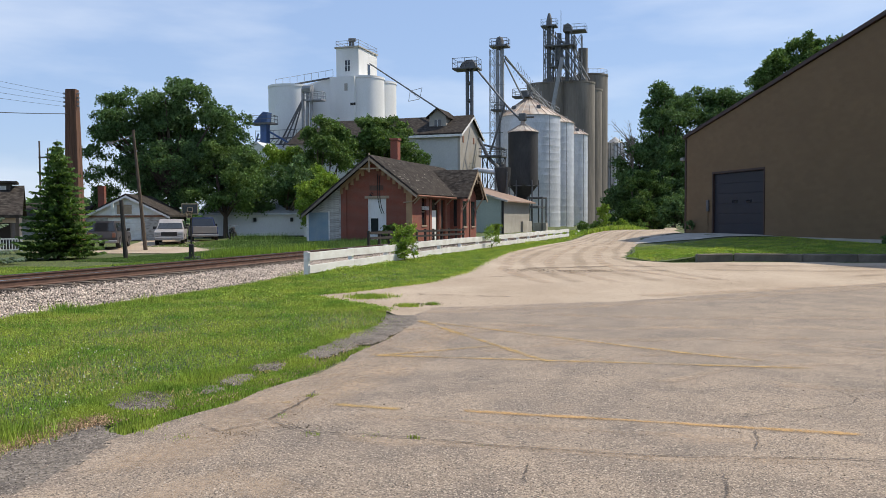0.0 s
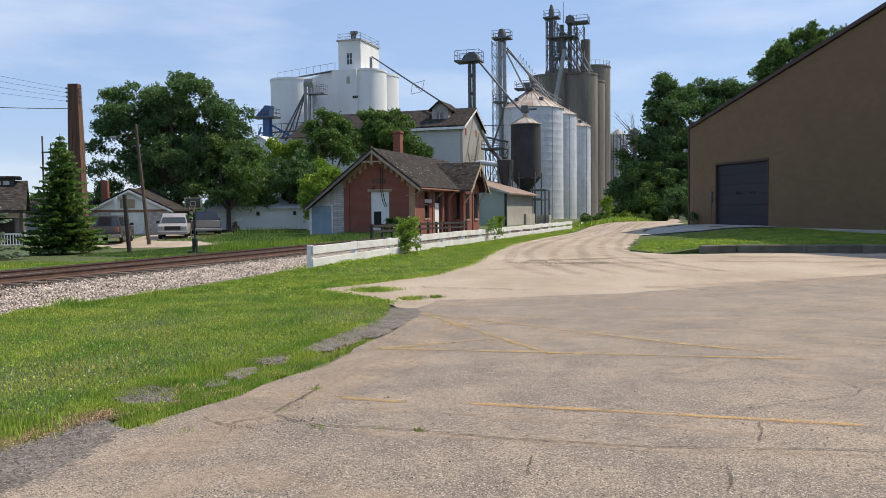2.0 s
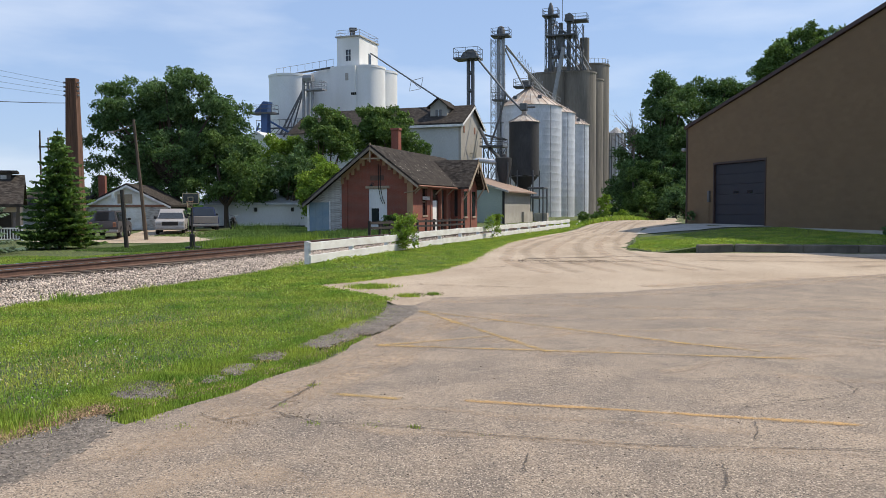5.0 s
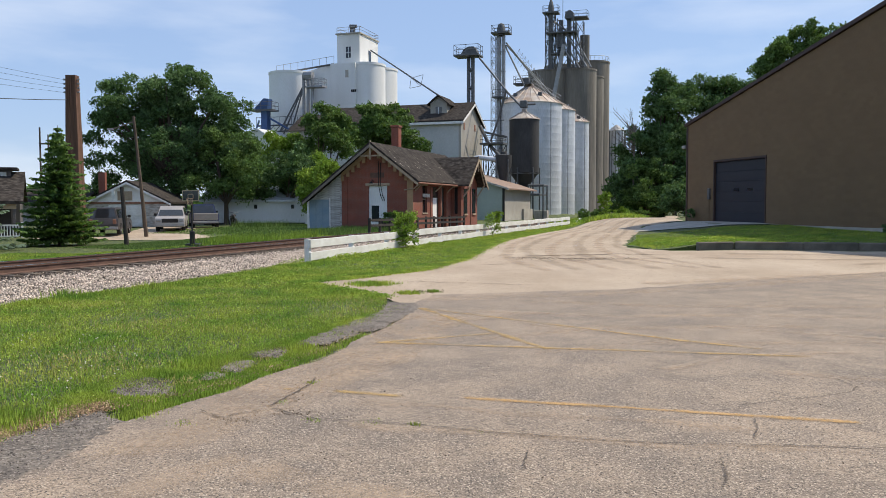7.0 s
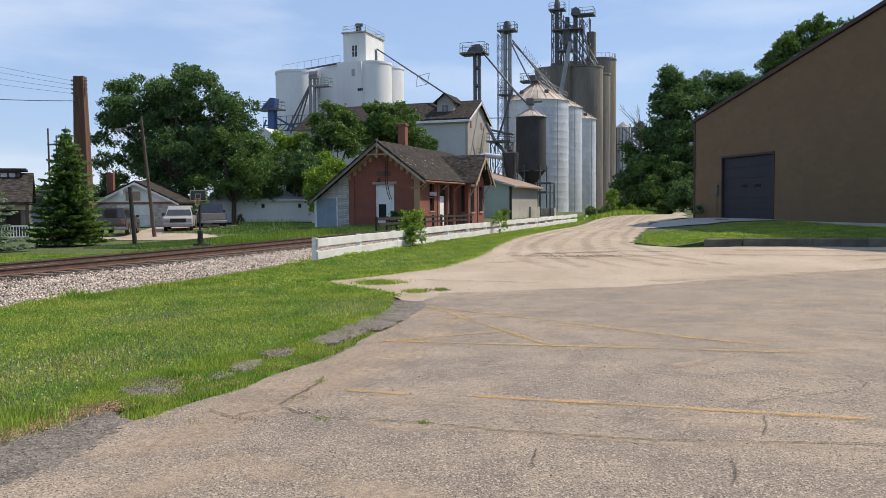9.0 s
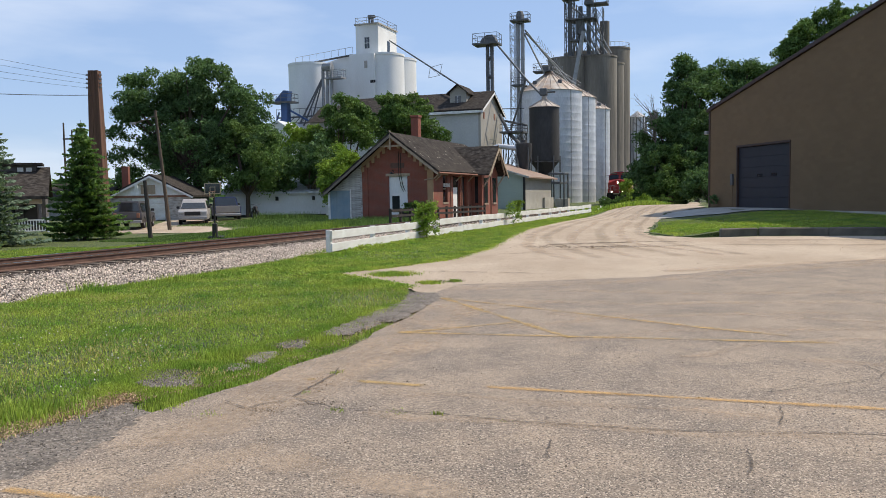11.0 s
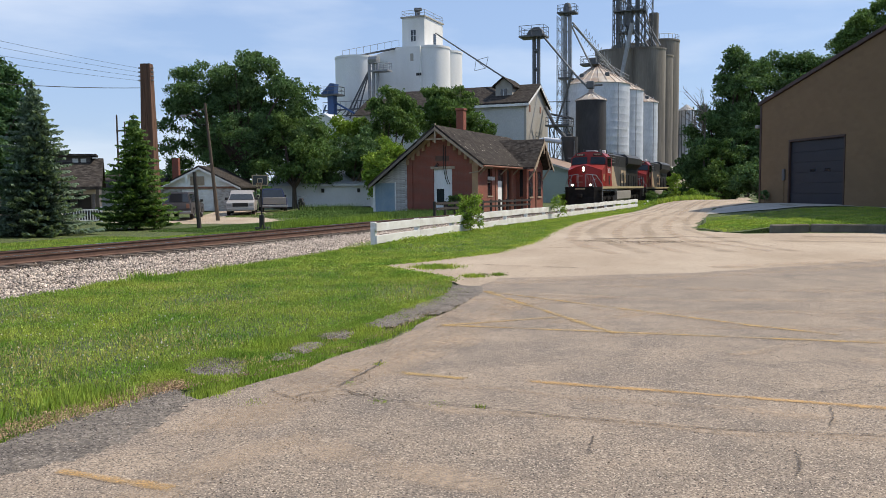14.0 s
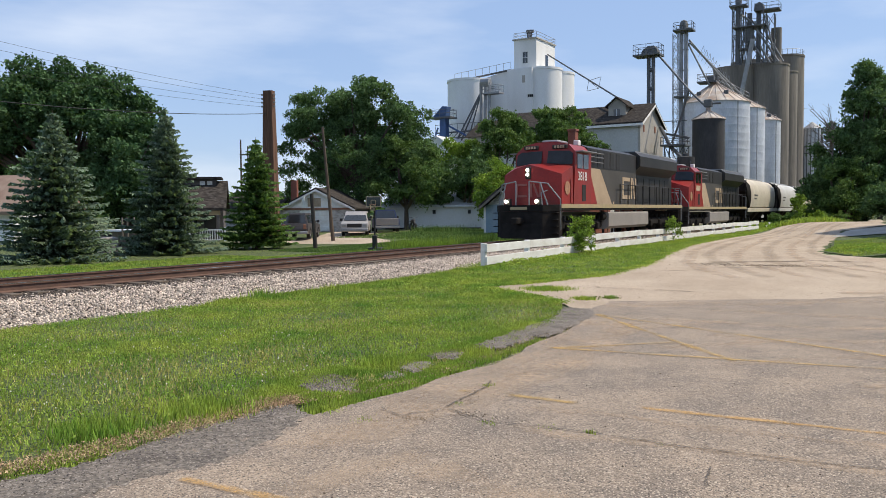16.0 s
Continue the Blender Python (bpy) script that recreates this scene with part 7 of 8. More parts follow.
# ---- yards west of the railway ----
def wheel(parent, x, y, z, r, w=0.22):
    ty = part("wheel", B() and lathe(B(), [(r * 0.6, -w / 2), (r * 0.95, -w / 2), (r, -w * 0.3), (r, w * 0.3), (r * 0.95, w / 2), (r * 0.6, w / 2)], 20), M["rubber"], parent)
    ty.matrix_basis = pose(x, y, z, 0, 90, 0)
    part("hub", lathe(B(), [(0, -w * 0.4), (r * 0.6, -w * 0.4), (r * 0.6, w * 0.4), (0, w * 0.4)], 16), M["grey_steel"], ty)
    return ty


def vehicle(name, m, length, width, tall, paint, label, kind="suv"):
    """Nose towards -y; wheels on the ground."""
    v = root(name, m, label, "car", "parked vehicles")
    hw, r = width / 2, 0.38
    hood_z, belt, clear = tall * 0.56, tall * 0.60, 0.32
    bm = B()
    prof = [(0.05, clear), (0.0, clear + 0.25), (0.06, hood_z - 0.08), (0.25, hood_z), (length * 0.24, belt), (length - 0.1, belt), (length, clear + 0.3), (length - 0.05, clear)]
    prism(bm, prof, -hw, hw, "x")
    bmesh.ops.bevel(bm, geom=bm.edges[:], offset=0.05, segments=2, affect="EDGES", profile=0.6)
    part("body", bm, M[paint], v)
    back = length * (0.97 if kind == "suv" else 0.62)
    bm = B()
    lo = [(-hw + 0.04, length * 0.24), (hw - 0.04, length * 0.24), (hw - 0.04, back), (-hw + 0.04, back)]
    hi = [(-hw + 0.22, length * 0.38), (hw - 0.22, length * 0.38), (hw - 0.22, back - 0.12), (-hw + 0.22, back - 0.12)]
    a, b = [bm.verts.new((x, y, belt - 0.01)) for x, y in lo], [bm.verts.new((x, y, tall)) for x, y in hi]
    bm.faces.new(b)
    for i in range(4):
        bm.faces.new((a[i], a[(i + 1) % 4], b[(i + 1) % 4], b[i]))
    bmesh.ops.bevel(bm, geom=bm.edges[:], offset=0.04, segments=2, affect="EDGES", profile=0.6)
    cabin = part("cabin", bm, M[paint], v)
    for sgn in (-1, 1):
        bm = B()
        x0, x1 = sgn * (hw - 0.03), sgn * (hw - 0.165)
        y0, y1 = length * 0.30, back - 0.12
        zs, ze = belt + 0.04, tall - 0.12
        for u0, u1 in ((0.02, 0.46), (0.5, 0.96)):
            ya, yb = y0 + (y1 - y0) * u0, y0 + (y1 - y0) * u1
            bm.faces.new([bm.verts.new(p) for p in ((x0 + sgn * 0.012, ya, zs), (x0 + sgn * 0.012, yb, zs), (x1 + sgn * 0.012, yb, ze), (x1 + sgn * 0.012, ya + 0.25 * (u0 < 0.1), ze))])
        part("side_window", bm, M["glass"], cabin)
        part("mirror", box(B(), sgn * hw, sgn * (hw + 0.2), length * 0.29, length * 0.33, belt + 0.02, belt + 0.2, bevel=0.03) if sgn > 0 else box(B(), -hw - 0.2, -hw, length * 0.29, length * 0.33, belt + 0.02, belt + 0.2, bevel=0.03), M["dark"], v)
    bm = B()
    bm.faces.new([bm.verts.new(p) for p in ((-hw + 0.12, length * 0.24 + 0.02, belt + 0.05), (hw - 0.12, length * 0.24 + 0.02, belt + 0.05), (hw - 0.27, length * 0.375 - 0.035, tall - 0.08), (-hw + 0.27, length * 0.375 - 0.035, tall - 0.08))])
    part("windscreen", bm, M["glass"], cabin)
    bm = B()
    bm.faces.new([bm.verts.new(p) for p in ((hw - 0.15, back + 0.004, belt + 0.05), (-hw + 0.15, back + 0.004, belt + 0.05), (-hw + 0.28, back - 0.1, tall - 0.1), (hw - 0.28, back - 0.1, tall - 0.1))])
    part("rear_window", bm, M["glass"], cabin)
    part("grille", box(B(), -hw * 0.55, hw * 0.55, -0.03, 0.03, clear + 0.3, hood_z - 0.1, bevel=0.02), M["dark"], v)
    part("bumper", box(B(), -hw, hw, -0.12, 0.0, clear + 0.02, clear + 0.22, bevel=0.03), M["grey_steel"], v)
    part("rear_bumper", box(B(), -hw, hw, length, length + 0.1, clear + 0.02, clear + 0.2, bevel=0.03), M["grey_steel"], v)
    for sgn in (-1, 1):
        x = sgn * hw * 0.77
        part("headlight", box(B(), x - 0.16, x + 0.16, -0.02, 0.04, hood_z - 0.3, hood_z - 0.12, bevel=0.02), M["clear_panel"], v)
        part("tail_light", box(B(), x - 0.1, x + 0.1, length - 0.03, length + 0.03, belt - 0.35, belt - 0.05, bevel=0.02), M["rust_trim"], v)
        for y in (length * 0.17, length * 0.8):
            wheel(v, sgn * (hw - 0.1), y, r, r)
    if kind == "pickup":
        part("bed_liner", box(B(), -hw + 0.12, hw - 0.12, back + 0.15, length - 0.12, belt + 0.002, belt + 0.02), M["dark"], v)
        part("tailgate", box(B(), -hw + 0.1, hw - 0.1, length + 0.005, length + 0.05, clear + 0.25, belt + 0.02, bevel=0.02), M["tank_grey"], v, "pale dusty tailgate")
    return v


def yards():
    sheet("driveway", [(-22.4, 45.2), (-16.8, 45.8), (-14.2, 45.0), (-9.3, 46.2), (-2.6, 48.0), (-2.4, 49.6), (-9, 48.4), (-13.6, 48.4), (-15.8, 52), (-16.4, 62), (-22.6, 62), (-21.0, 54), (-24.5, 48)], 0.0, M["dirt"], "pale gravel driveway in the yard", "driveway", amp=0.12)
    # garage
    g = root("garage", W(-24.0, 62.0, 6), "white gabled garage with a closed overhead door", "garage")
    xl, xr, ez, az, dep = -2.95, 2.95, 1.95, 3.45, 7.0
    d0, d1, dz = -1.45, 1.0, 1.72
    for x0, x1, z0, z1 in ((xl, d0, -0.4, ez), (d1, xr, -0.4, ez), (d0, d1, dz, ez)):
        part("front_wall", box(B(), x0, x1, 0, 0.15, z0, z1), M["siding"], g)
    part("front_gable", prism(B(), [(xl, ez), (xr, ez), (0, az)], 0, 0.15, "y"), M["white_wall"], g)
    z = ez
    while z < az - 0.15:
        wv = (az - z) / (az - ez) * 2.95 - 0.05
        part("clapboard", box(B(), -wv, wv, -0.025, -0.002, z, z + 0.13), M["white_wall"], g)
        z += 0.15
    for x in (xl, xr - 0.15):
        part("side_wall", box(B(), x, x + 0.15, 0.15, dep, -0.4, ez), M["house_dark"], g)
    part("rear_wall", prism(B(), [(xl, -0.4), (xr, -0.4), (xr, ez), (0, az), (xl, ez)], dep, dep + 0.15, "y"), M["white_wall"], g)
    dr = part("overhead_door", box(B(), d0, d1, 0.05, 0.1, 0.02, dz), M["white_paint"], g, "white sectional door")
    for i in range(4):
        part("door_panel", box(B(), d0 + 0.04, d1 - 0.04, 0.03, 0.048, 0.05 + i * 0.42, 0.43 + i * 0.42, bevel=0.01), M["white_paint"], dr)
    part("loft_board", box(B(), -0.75, 0.35, -0.06, -0.026, 2.05, 2.75), M["trim"], g, "brown boarded loft opening")
    part("header_beam", box(B(), xl, xr, -0.05, -0.003, ez - 0.16, ez - 0.02), M["rust_trim"], g)
    for sgn in (-1, 1):
        e = sgn * 3.25
        part("roof", prism(B(), [(0, az), (e, ez - 0.15), (e, ez - 0.02), (0, az + 0.15)], -0.35, dep + 0.4, "y"), M["shingle"], g)
        part("rake_board", prism(B(), [(0, az), (e, ez - 0.15), (e, ez - 0.3), (0, az - 0.16)], -0.4, -0.352, "y"), M["white_paint"], g)
    part("flue", box(B(), -2.9, -2.4, 2.5, 3.0, 1.9, 4.3), M["brick"], g)
    # cars
    vehicle("pickup_truck", W(-18.3, 54.5, 15), 5.2, 1.9, 1.75, "car_silver", "faded silver suv truck parked facing the track", "suv")
    vehicle("suv", W(-21.7, 54.2, 191), 4.6, 1.8, 1.7, "car_dark", "dark suv parked before the garage", "suv")
    vehicle("pickup_truck", W(-19.0, 64.0, 200), 5.2, 1.9, 1.75, "car_blue", "navy blue pickup with a pale tailgate", "pickup")
    mc = root("motorcycle", W(-16.2, 63.0, 28), "dark motorcycle parked in the yard", "motorcycle")
    part("frame", line(B(), [(0, -0.7, 0.35), (0, -0.3, 0.9), (0, 0.3, 0.7), (0, 0.75, 0.35), (0, 0, 0.35), (0, -0.3, 0.9)], 0.06, 6), M["dark"], mc)
    part("tank", box(B(), -0.15, 0.15, -0.3, 0.2, 0.75, 0.98, bevel=0.08), M["car_dark"], mc)
    part("seat", box(B(), -0.14, 0.14, 0.2, 0.75, 0.7, 0.82, bevel=0.05), M["rubber"], mc)
    part("handlebar", line(B(), [(-0.4, -0.25, 1.15), (0, -0.4, 1.05), (0.4, -0.25, 1.15)], 0.025, 5), M["grey_steel"], mc)
    for y in (-0.75, 0.75):
        wheel(mc, 0, y, 0.33, 0.33, 0.14)
    # long white shed behind the yard
    s = root("long_shed", W(-16.6, 71.0, 3), "long low white shed with a pale roof", "shed")
    part("wall", box(B(), -4.2, 4.7, 0, 6, -0.4, 2.0), M["white_wall"], s)
    part("roof", prism(B(), [(-0.3, 1.95), (3.0, 3.0), (6.3, 1.95), (6.3, 2.1), (3.0, 3.15), (-0.3, 2.1)], -4.5, 5.0, "x"), M["galv"], s)
    for x in (0.2, 3.4):
        part("wall_lamp", box(B(), x, x + 0.25, -0.15, -0.003, 1.35, 1.7), M["dark"], s)
    part("plinth", box(B(), -4.2, 4.7, -0.05, -0.003, -0.3, 0.12), M["dark"], s)
    s2 = root("white_shed", W(-11.0, 70.5, 3), "small white shed beside the yard stairs", "shed")
    part("wall", box(B(), -0.9, 1.0, 0, 3, -0.4, 1.7), M["white_wall"], s2)
    part("roof", box(B(), -1.1, 1.2, -0.2, 3.2, 1.7, 1.82), M["galv"], s2)
    st = root("stair_rail", W(-10.0, 68.5, 0), "white wooden steps with rails", "stairs")
    for x in (-0.5, 0.0, 0.5, 1.0):
        part("baluster", tube(B(), (x, 0, -0.2), (x, 0, 1.4), 0.05, seg=5), M["white_paint"], st)
    part("hand_rail", line(B(), [(-0.5, 0, 1.2), (1.0, 0, 1.3)], 0.05, 5), M["white_paint"], st)
    # hoop
    h = root("basketball_hoop", W(-11.64, 37.6, 4), "black portable basketball hoop with a clear backboard", "basketball hoop")
    part("pole", line(B(), [(0, 0.2, 0), (0, 0.2, 1.6), (0.02, 0.1, 2.2)], 0.045), M["dark"], h)
    part("pole_pad", box(B(), -0.11, 0.11, 0.09, 0.31, 0, 0.75, bevel=0.03), M["dark"], h)
    bb = part("backboard", box(B(), -0.36, 0.36, 0.0, 0.03, 2.15, 2.62), M["glass"], h, "clear backboard with a pale frame")
    for x0, x1, z0, z1 in ((-0.38, 0.38, 2.6, 2.64), (-0.38, 0.38, 2.13, 2.17), (-0.38, -0.34, 2.17, 2.6), (0.34, 0.38, 2.17, 2.6), (-0.12, 0.12, 2.44, 2.47), (-0.12, 0.12, 2.24, 2.27), (-0.13, -0.1, 2.27, 2.44), (0.1, 0.13, 2.27, 2.44)):
        part("board_frame", box(B(), x0, x1, -0.015, 0.0, z0, z1), M["stripe"], bb)
    rim = B()
    line(rim, [(0.15 * math.cos(a), -0.18 + 0.15 * math.sin(a), 2.24) for a in (i / 14 * 2 * math.pi for i in range(15))], 0.012, 5)
    part("rim", rim, M["rust_trim"], h)
    net = B()
    for i in range(12):
        a = i / 12 * 2 * math.pi
        tube(net, (0.15 * math.cos(a), -0.18 + 0.15 * math.sin(a), 2.24), (0.09 * math.cos(a + 0.4), -0.18 + 0.09 * math.sin(a + 0.4), 1.95), 0.008, seg=3)
    part("net", net, M["stripe"], h)
    part("base", box(B(), -0.35, 0.35, 0.1, 0.9, -0.02, 0.14, bevel=0.04), M["dark"], h)
    # black leaning post with a small sign
    p = root("timber_post", W(-15.35, 39.3), "black leaning timber post with a small pale sign", "post")
    part("shaft", tube(B(), (0.05, 0, -0.3), (-0.14, 0, 2.85), 0.12, 0.1, 8), M["black_wood"], p)
    part("sign", box(B(), -0.42, -0.28, -0.16, -0.13, 2.15, 2.75, m=pose(0, 0, 0, 0, -4, 0)), M["white_paint"], p)
    # old leaning pole
    q = root("utility_pole", W(-18.0, 49.3), "old leaning grey timber pole with a thin crossarm", "utility pole")
    part("shaft", tube(B(), (0.02, 0, -0.3), (-0.62, 0, 7.3), 0.13, 0.08, 8), M["bark"], q)
    part("crossarm", line(B(), [(-1.9, 0, 6.55), (-0.6, 0, 7.0)], 0.035, 5), M["grey_wood"], q)
    part("street_lamp", box(B(), -2.2, -1.85, -0.1, 0.1, 6.48, 6.6, bevel=0.02), M["grey_steel"], q)
    # the thick brown timber mast
    t = root("timber_mast", W(-21.0, 46.5), "thick tapered mast of brown timbers carrying wires", "utility pole")
    for i in range(5):
        for j in range(2):
            bm = B()
            a0, a1 = -0.48 + i * 0.192, -0.48 + (i + 1) * 0.192
            b0, b1 = -0.29 + i * 0.116, -0.29 + (i + 1) * 0.116
            y0, y1 = -0.4 + j * 0.4, j * 0.4
            jit = random.uniform(-0.03, 0.03)
            lo = [(a0 + 0.01, y0 + jit), (a1 - 0.01, y0 + jit), (a1 - 0.01, y1 + jit - 0.01), (a0 + 0.01, y1 + jit - 0.01)]
            hi = [(b0 + 0.006, y0 * 0.6), (b1 - 0.006, y0 * 0.6), (b1 - 0.006, y1 * 0.6 - 0.01), (b0 + 0.006, y1 * 0.6 - 0.01)]
            va, vb = [bm.verts.new((x, y, -0.4)) for x, y in lo], [bm.verts.new((x, y, 9.35)) for x, y in hi]
            bm.faces.new(va[::-1]), bm.faces.new(vb)
            for u in range(4):
                bm.faces.new((va[u], va[(u + 1) % 4], vb[(u + 1) % 4], vb[u]))
            part("timber", bm, M["pole_wood"], t)
    for i in range(4):
        for x in (-0.31, 0.31):
            part("insulator", tube(B(), (x, -0.1, 9.1 - i * 0.24), (x + (0.14 if x > 0 else -0.14), -0.1, 9.12 - i * 0.24), 0.045, 0.06, 8), M["grey_steel"], t)
    wires = root("overhead_wires", pose(0, 0, 0), "thin dark overhead wires from the timber mast", "wires", kind="structure")

    def wire(a, b, sag, r=0.012):
        a, b = Vector(a), Vector(b)
        pts = [a.lerp(b, i / 16) - Vector((0, 0, sag * 4 * (i / 16) * (1 - i / 16))) for i in range(17)]
        part("wire", line(B(), pts, r, 4), M["wire"], wires)
    for i, (dx, dz) in enumerate(((0, 0), (0.4, -0.5), (0.7, -1.3), (0.9, -2.0))):
        wire((-21.4, 46.4, 8.8 - i * 0.24), (-33.5 - dx, 8, 11.4 + dz), 0.75, 0.007)
    wire((-21.1, 46.3, 7.65), (-27.5, 20, 6.3), 0.5, 0.018)
    # dark bungalow with a porch, seen between the spruces
    h = root("bungalow", W(-30.6, 48.4, 25), "dark-sided bungalow with a porch and dormer", "house")
    part("wall", box(B(), 1.2, 4.7, 2.2, 6, -0.4, 2.2), M["house_dark"], h)
    part("roof", prism(B(), [(-0.4, 2.05), (3.6, 4.0), (6.6, 2.2), (6.6, 2.4), (3.6, 4.2), (-0.4, 2.25)], 0.9, 5.0, "x"), M["shingle"], h)
    part("gable", prism(B(), [(2.2, 2.2), (6.0, 2.2), (3.6, 3.95)], 4.5, 4.7, "x"), M["house_dark"], h)
    dm = part("dormer", box(B(), 1.6, 4.2, 3.0, 5.0, 2.9, 4.3), M["house_dark"], h)
    part("dormer_roof", box(B(), 1.3, 4.6, 2.6, 5.2, 4.3, 4.45), M["shingle"], dm)
    for x in (3.1, 3.6):
        part("dormer_window", box(B(), x, x + 0.35, 2.96, 2.997, 3.5, 4.15), M["white_paint"], dm)
    part("porch_beam", box(B(), 1.0, 4.6, -0.2, 0.05, 1.75, 2.05), M["stripe"], h)
    part("porch_floor", box(B(), 1.0, 4.6, -0.3, 2.2, -0.35, -0.05), M["grey_wood"], h)
    for x in (1.1, 2.7, 4.4):
        part("porch_post", box(B(), x, x + 0.16, -0.2, -0.04, -0.05, 1.75), M["house_dark"], h)
    part("door", box(B(), 3.4, 4.2, 2.12, 2.197, -0.05, 1.95), M["dark"], h)
    part("window", box(B(), 2.0, 2.9, 2.12, 2.197, 0.7, 1.7), M["glass"], h)
    pr = part("porch_rail", box(B(), 2.6, 4.9, -0.55, -0.47, 0.72, 0.8), M["white_paint"], h, "white porch balustrade")
    part("bottom_rail", box(B(), 2.6, 4.9, -0.55, -0.47, 0.06, 0.12), M["white_paint"], pr)
    for i in range(15):
        part("baluster", box(B(), 2.62 + i * 0.16, 2.68 + i * 0.16, -0.53, -0.49, 0.12, 0.72), M["white_paint"], pr)
    for x in (2.5, 4.85):
        part("newel", box(B(), x, x + 0.12, -0.58, -0.44, -0.25, 0.95), M["white_paint"], pr)
    hr = root("house", W(-33.0, 70, 0), "grey-roofed house behind the bungalow", "house")
    part("wall", box(B(), -4, 1.8, 0, 6, -0.4, 1.9), M["siding"], hr)
    part("roof", prism(B(), [(-0.4, 1.8), (3, 3.0), (6.4, 1.8), (6.4, 1.95), (3, 3.15), (-0.4, 1.95)], -4.4, 2.1, "x"), M["shingle"], hr)
    h2 = root("house", W(-41.5, 45.0, 0), "white house with a brown hip roof", "house")
    part("wall", box(B(), -4, 3.3, 0, 6, -0.4, 1.95), M["white_wall"], h2)
    part("roof", prism(B(), [(-0.5, 1.9), (3, 4.4), (6.5, 1.9), (6.5, 2.1), (3, 4.6), (-0.5, 2.1)], -4.5, 4.1, "x"), M["rust_roof"], h2)
    # tank, sheds and fence posts between the blue spruces
    tk = root("water_tank", W(-22.9, 32.9), "grey-blue plastic tank on the lawn", "tank")
    part("shell", lathe(B(), [(0.0, 0), (0.5, 0.0), (0.52, 0.55), (0.44, 0.78), (0.16, 0.86), (0, 0.87)], 24), M["tank_grey"], tk)
    part("lid", lathe(B(), [(0.16, 0.86), (0.16, 0.93), (0, 0.94)], 16), M["dark"], tk)
    ls = root("lean_shed", W(-24.5, 38.0), "low dark shed with a pale sheet roof", "shed")
    part("wall", box(B(), -2.6, 1.2, 0, 2.5, -0.3, 0.95), M["grey_wood"], ls)
    part("roof", box(B(), -2.8, 1.4, -0.2, 2.7, 0.95, 1.03), M["galv"], ls)
    for x in (-0.9, -0.6, -0.2):
        part("stake", tube(B(), (x, -0.3, -0.3), (x, -0.3, 1.7), 0.05, seg=5), M["grey_wood"], ls)
    # far poles
    for x, y, z in ((-37.5, 76, 9.0), (-43.5, 90, 9.5), (-46.5, 130, 9.5)):
        fp = root("utility_pole", W(x, y), "thin far utility pole with a crossarm", "utility pole")
        part("shaft", tube(B(), (0, 0, -0.3), (0, 0, z), 0.12, 0.08, 6), M["bark"], fp)
        part("crossarm", box(B(), -0.1, 1.2, -0.06, 0.06, z - 1.6, z - 1.45), M["grey_wood"], fp)


trees()
yards()
grass()
litter()


# ---- the train ----
def ring(bm, pts):
    return [bm.verts.new(p) for p in pts]


def loft(bm, rings, cap=True):
    for a, b in zip(rings, rings[1:]):
        for i in range(len(a)):
            j = (i + 1) % len(a)
            bm.faces.new((a[i], a[j], b[j], b[i]))
    if cap:
        bm.faces.new(rings[0][::-1]), bm.faces.new(rings[-1])
    bmesh.ops.recalc_face_normals(bm, faces=bm.faces[:])
    return bm


def bogie(parent, y0, axles, gap, r=0.52):
    tr = part("bogie", box(B(), -1.18, -1.02, y0 - 0.8, y0 + gap * (axles - 1) + 0.8, 0.45, 0.85, bevel=0.06), M["under"], parent)
    part("side_frame", box(B(), 1.02, 1.18, y0 - 0.8, y0 + gap * (axles - 1) + 0.8, 0.45, 0.85, bevel=0.06), M["under"], tr)
    for i in range(axles):
        y = y0 + i * gap
        w = part("wheelset", tube(B(), (-1.2, y, r), (1.2, y, r), 0.09), M["under"], tr)
        for x in (-0.80, 0.70):
            tube_bm = tube(B(), (x, y, r), (x + 0.12, y, r), r, seg=28)
            part("wheel", tube_bm, M["under"], tr)
        for sg in (-1, 1):
            part("axle_box", box(B(), sg * 1.19 - 0.12, sg * 1.19 + 0.12, y - 0.2, y + 0.2, 0.36, 0.72, bevel=0.05), M["under"], tr)
        for dy in (-0.36, 0.36):
            part("spring", tube(B(), (1.12, y + dy, 0.75), (1.12, y + dy, 1.05), 0.1, seg=10), M["under"], tr)


def digit_text(parent, txt, size, m, mt, label):
    cu = bpy.data.curves.new("road_number", "FONT")
    cu.body, cu.size, cu.extrude, cu.align_x = txt, size, 0.004, "CENTER"
    tmp = bpy.data.objects.new("road_number", cu)
    scene.collection.objects.link(tmp)
    dg = bpy.context.evaluated_depsgraph_get()
    me = bpy.data.meshes.new_from_object(tmp.evaluated_get(dg))
    bpy.data.objects.remove(tmp)
    ob = new("road_number", me)
    me.materials.clear()
    me.materials.append(M[mt])
    ob.parent = parent
    ob.matrix_basis = m
    ob["label"] = label
    return ob


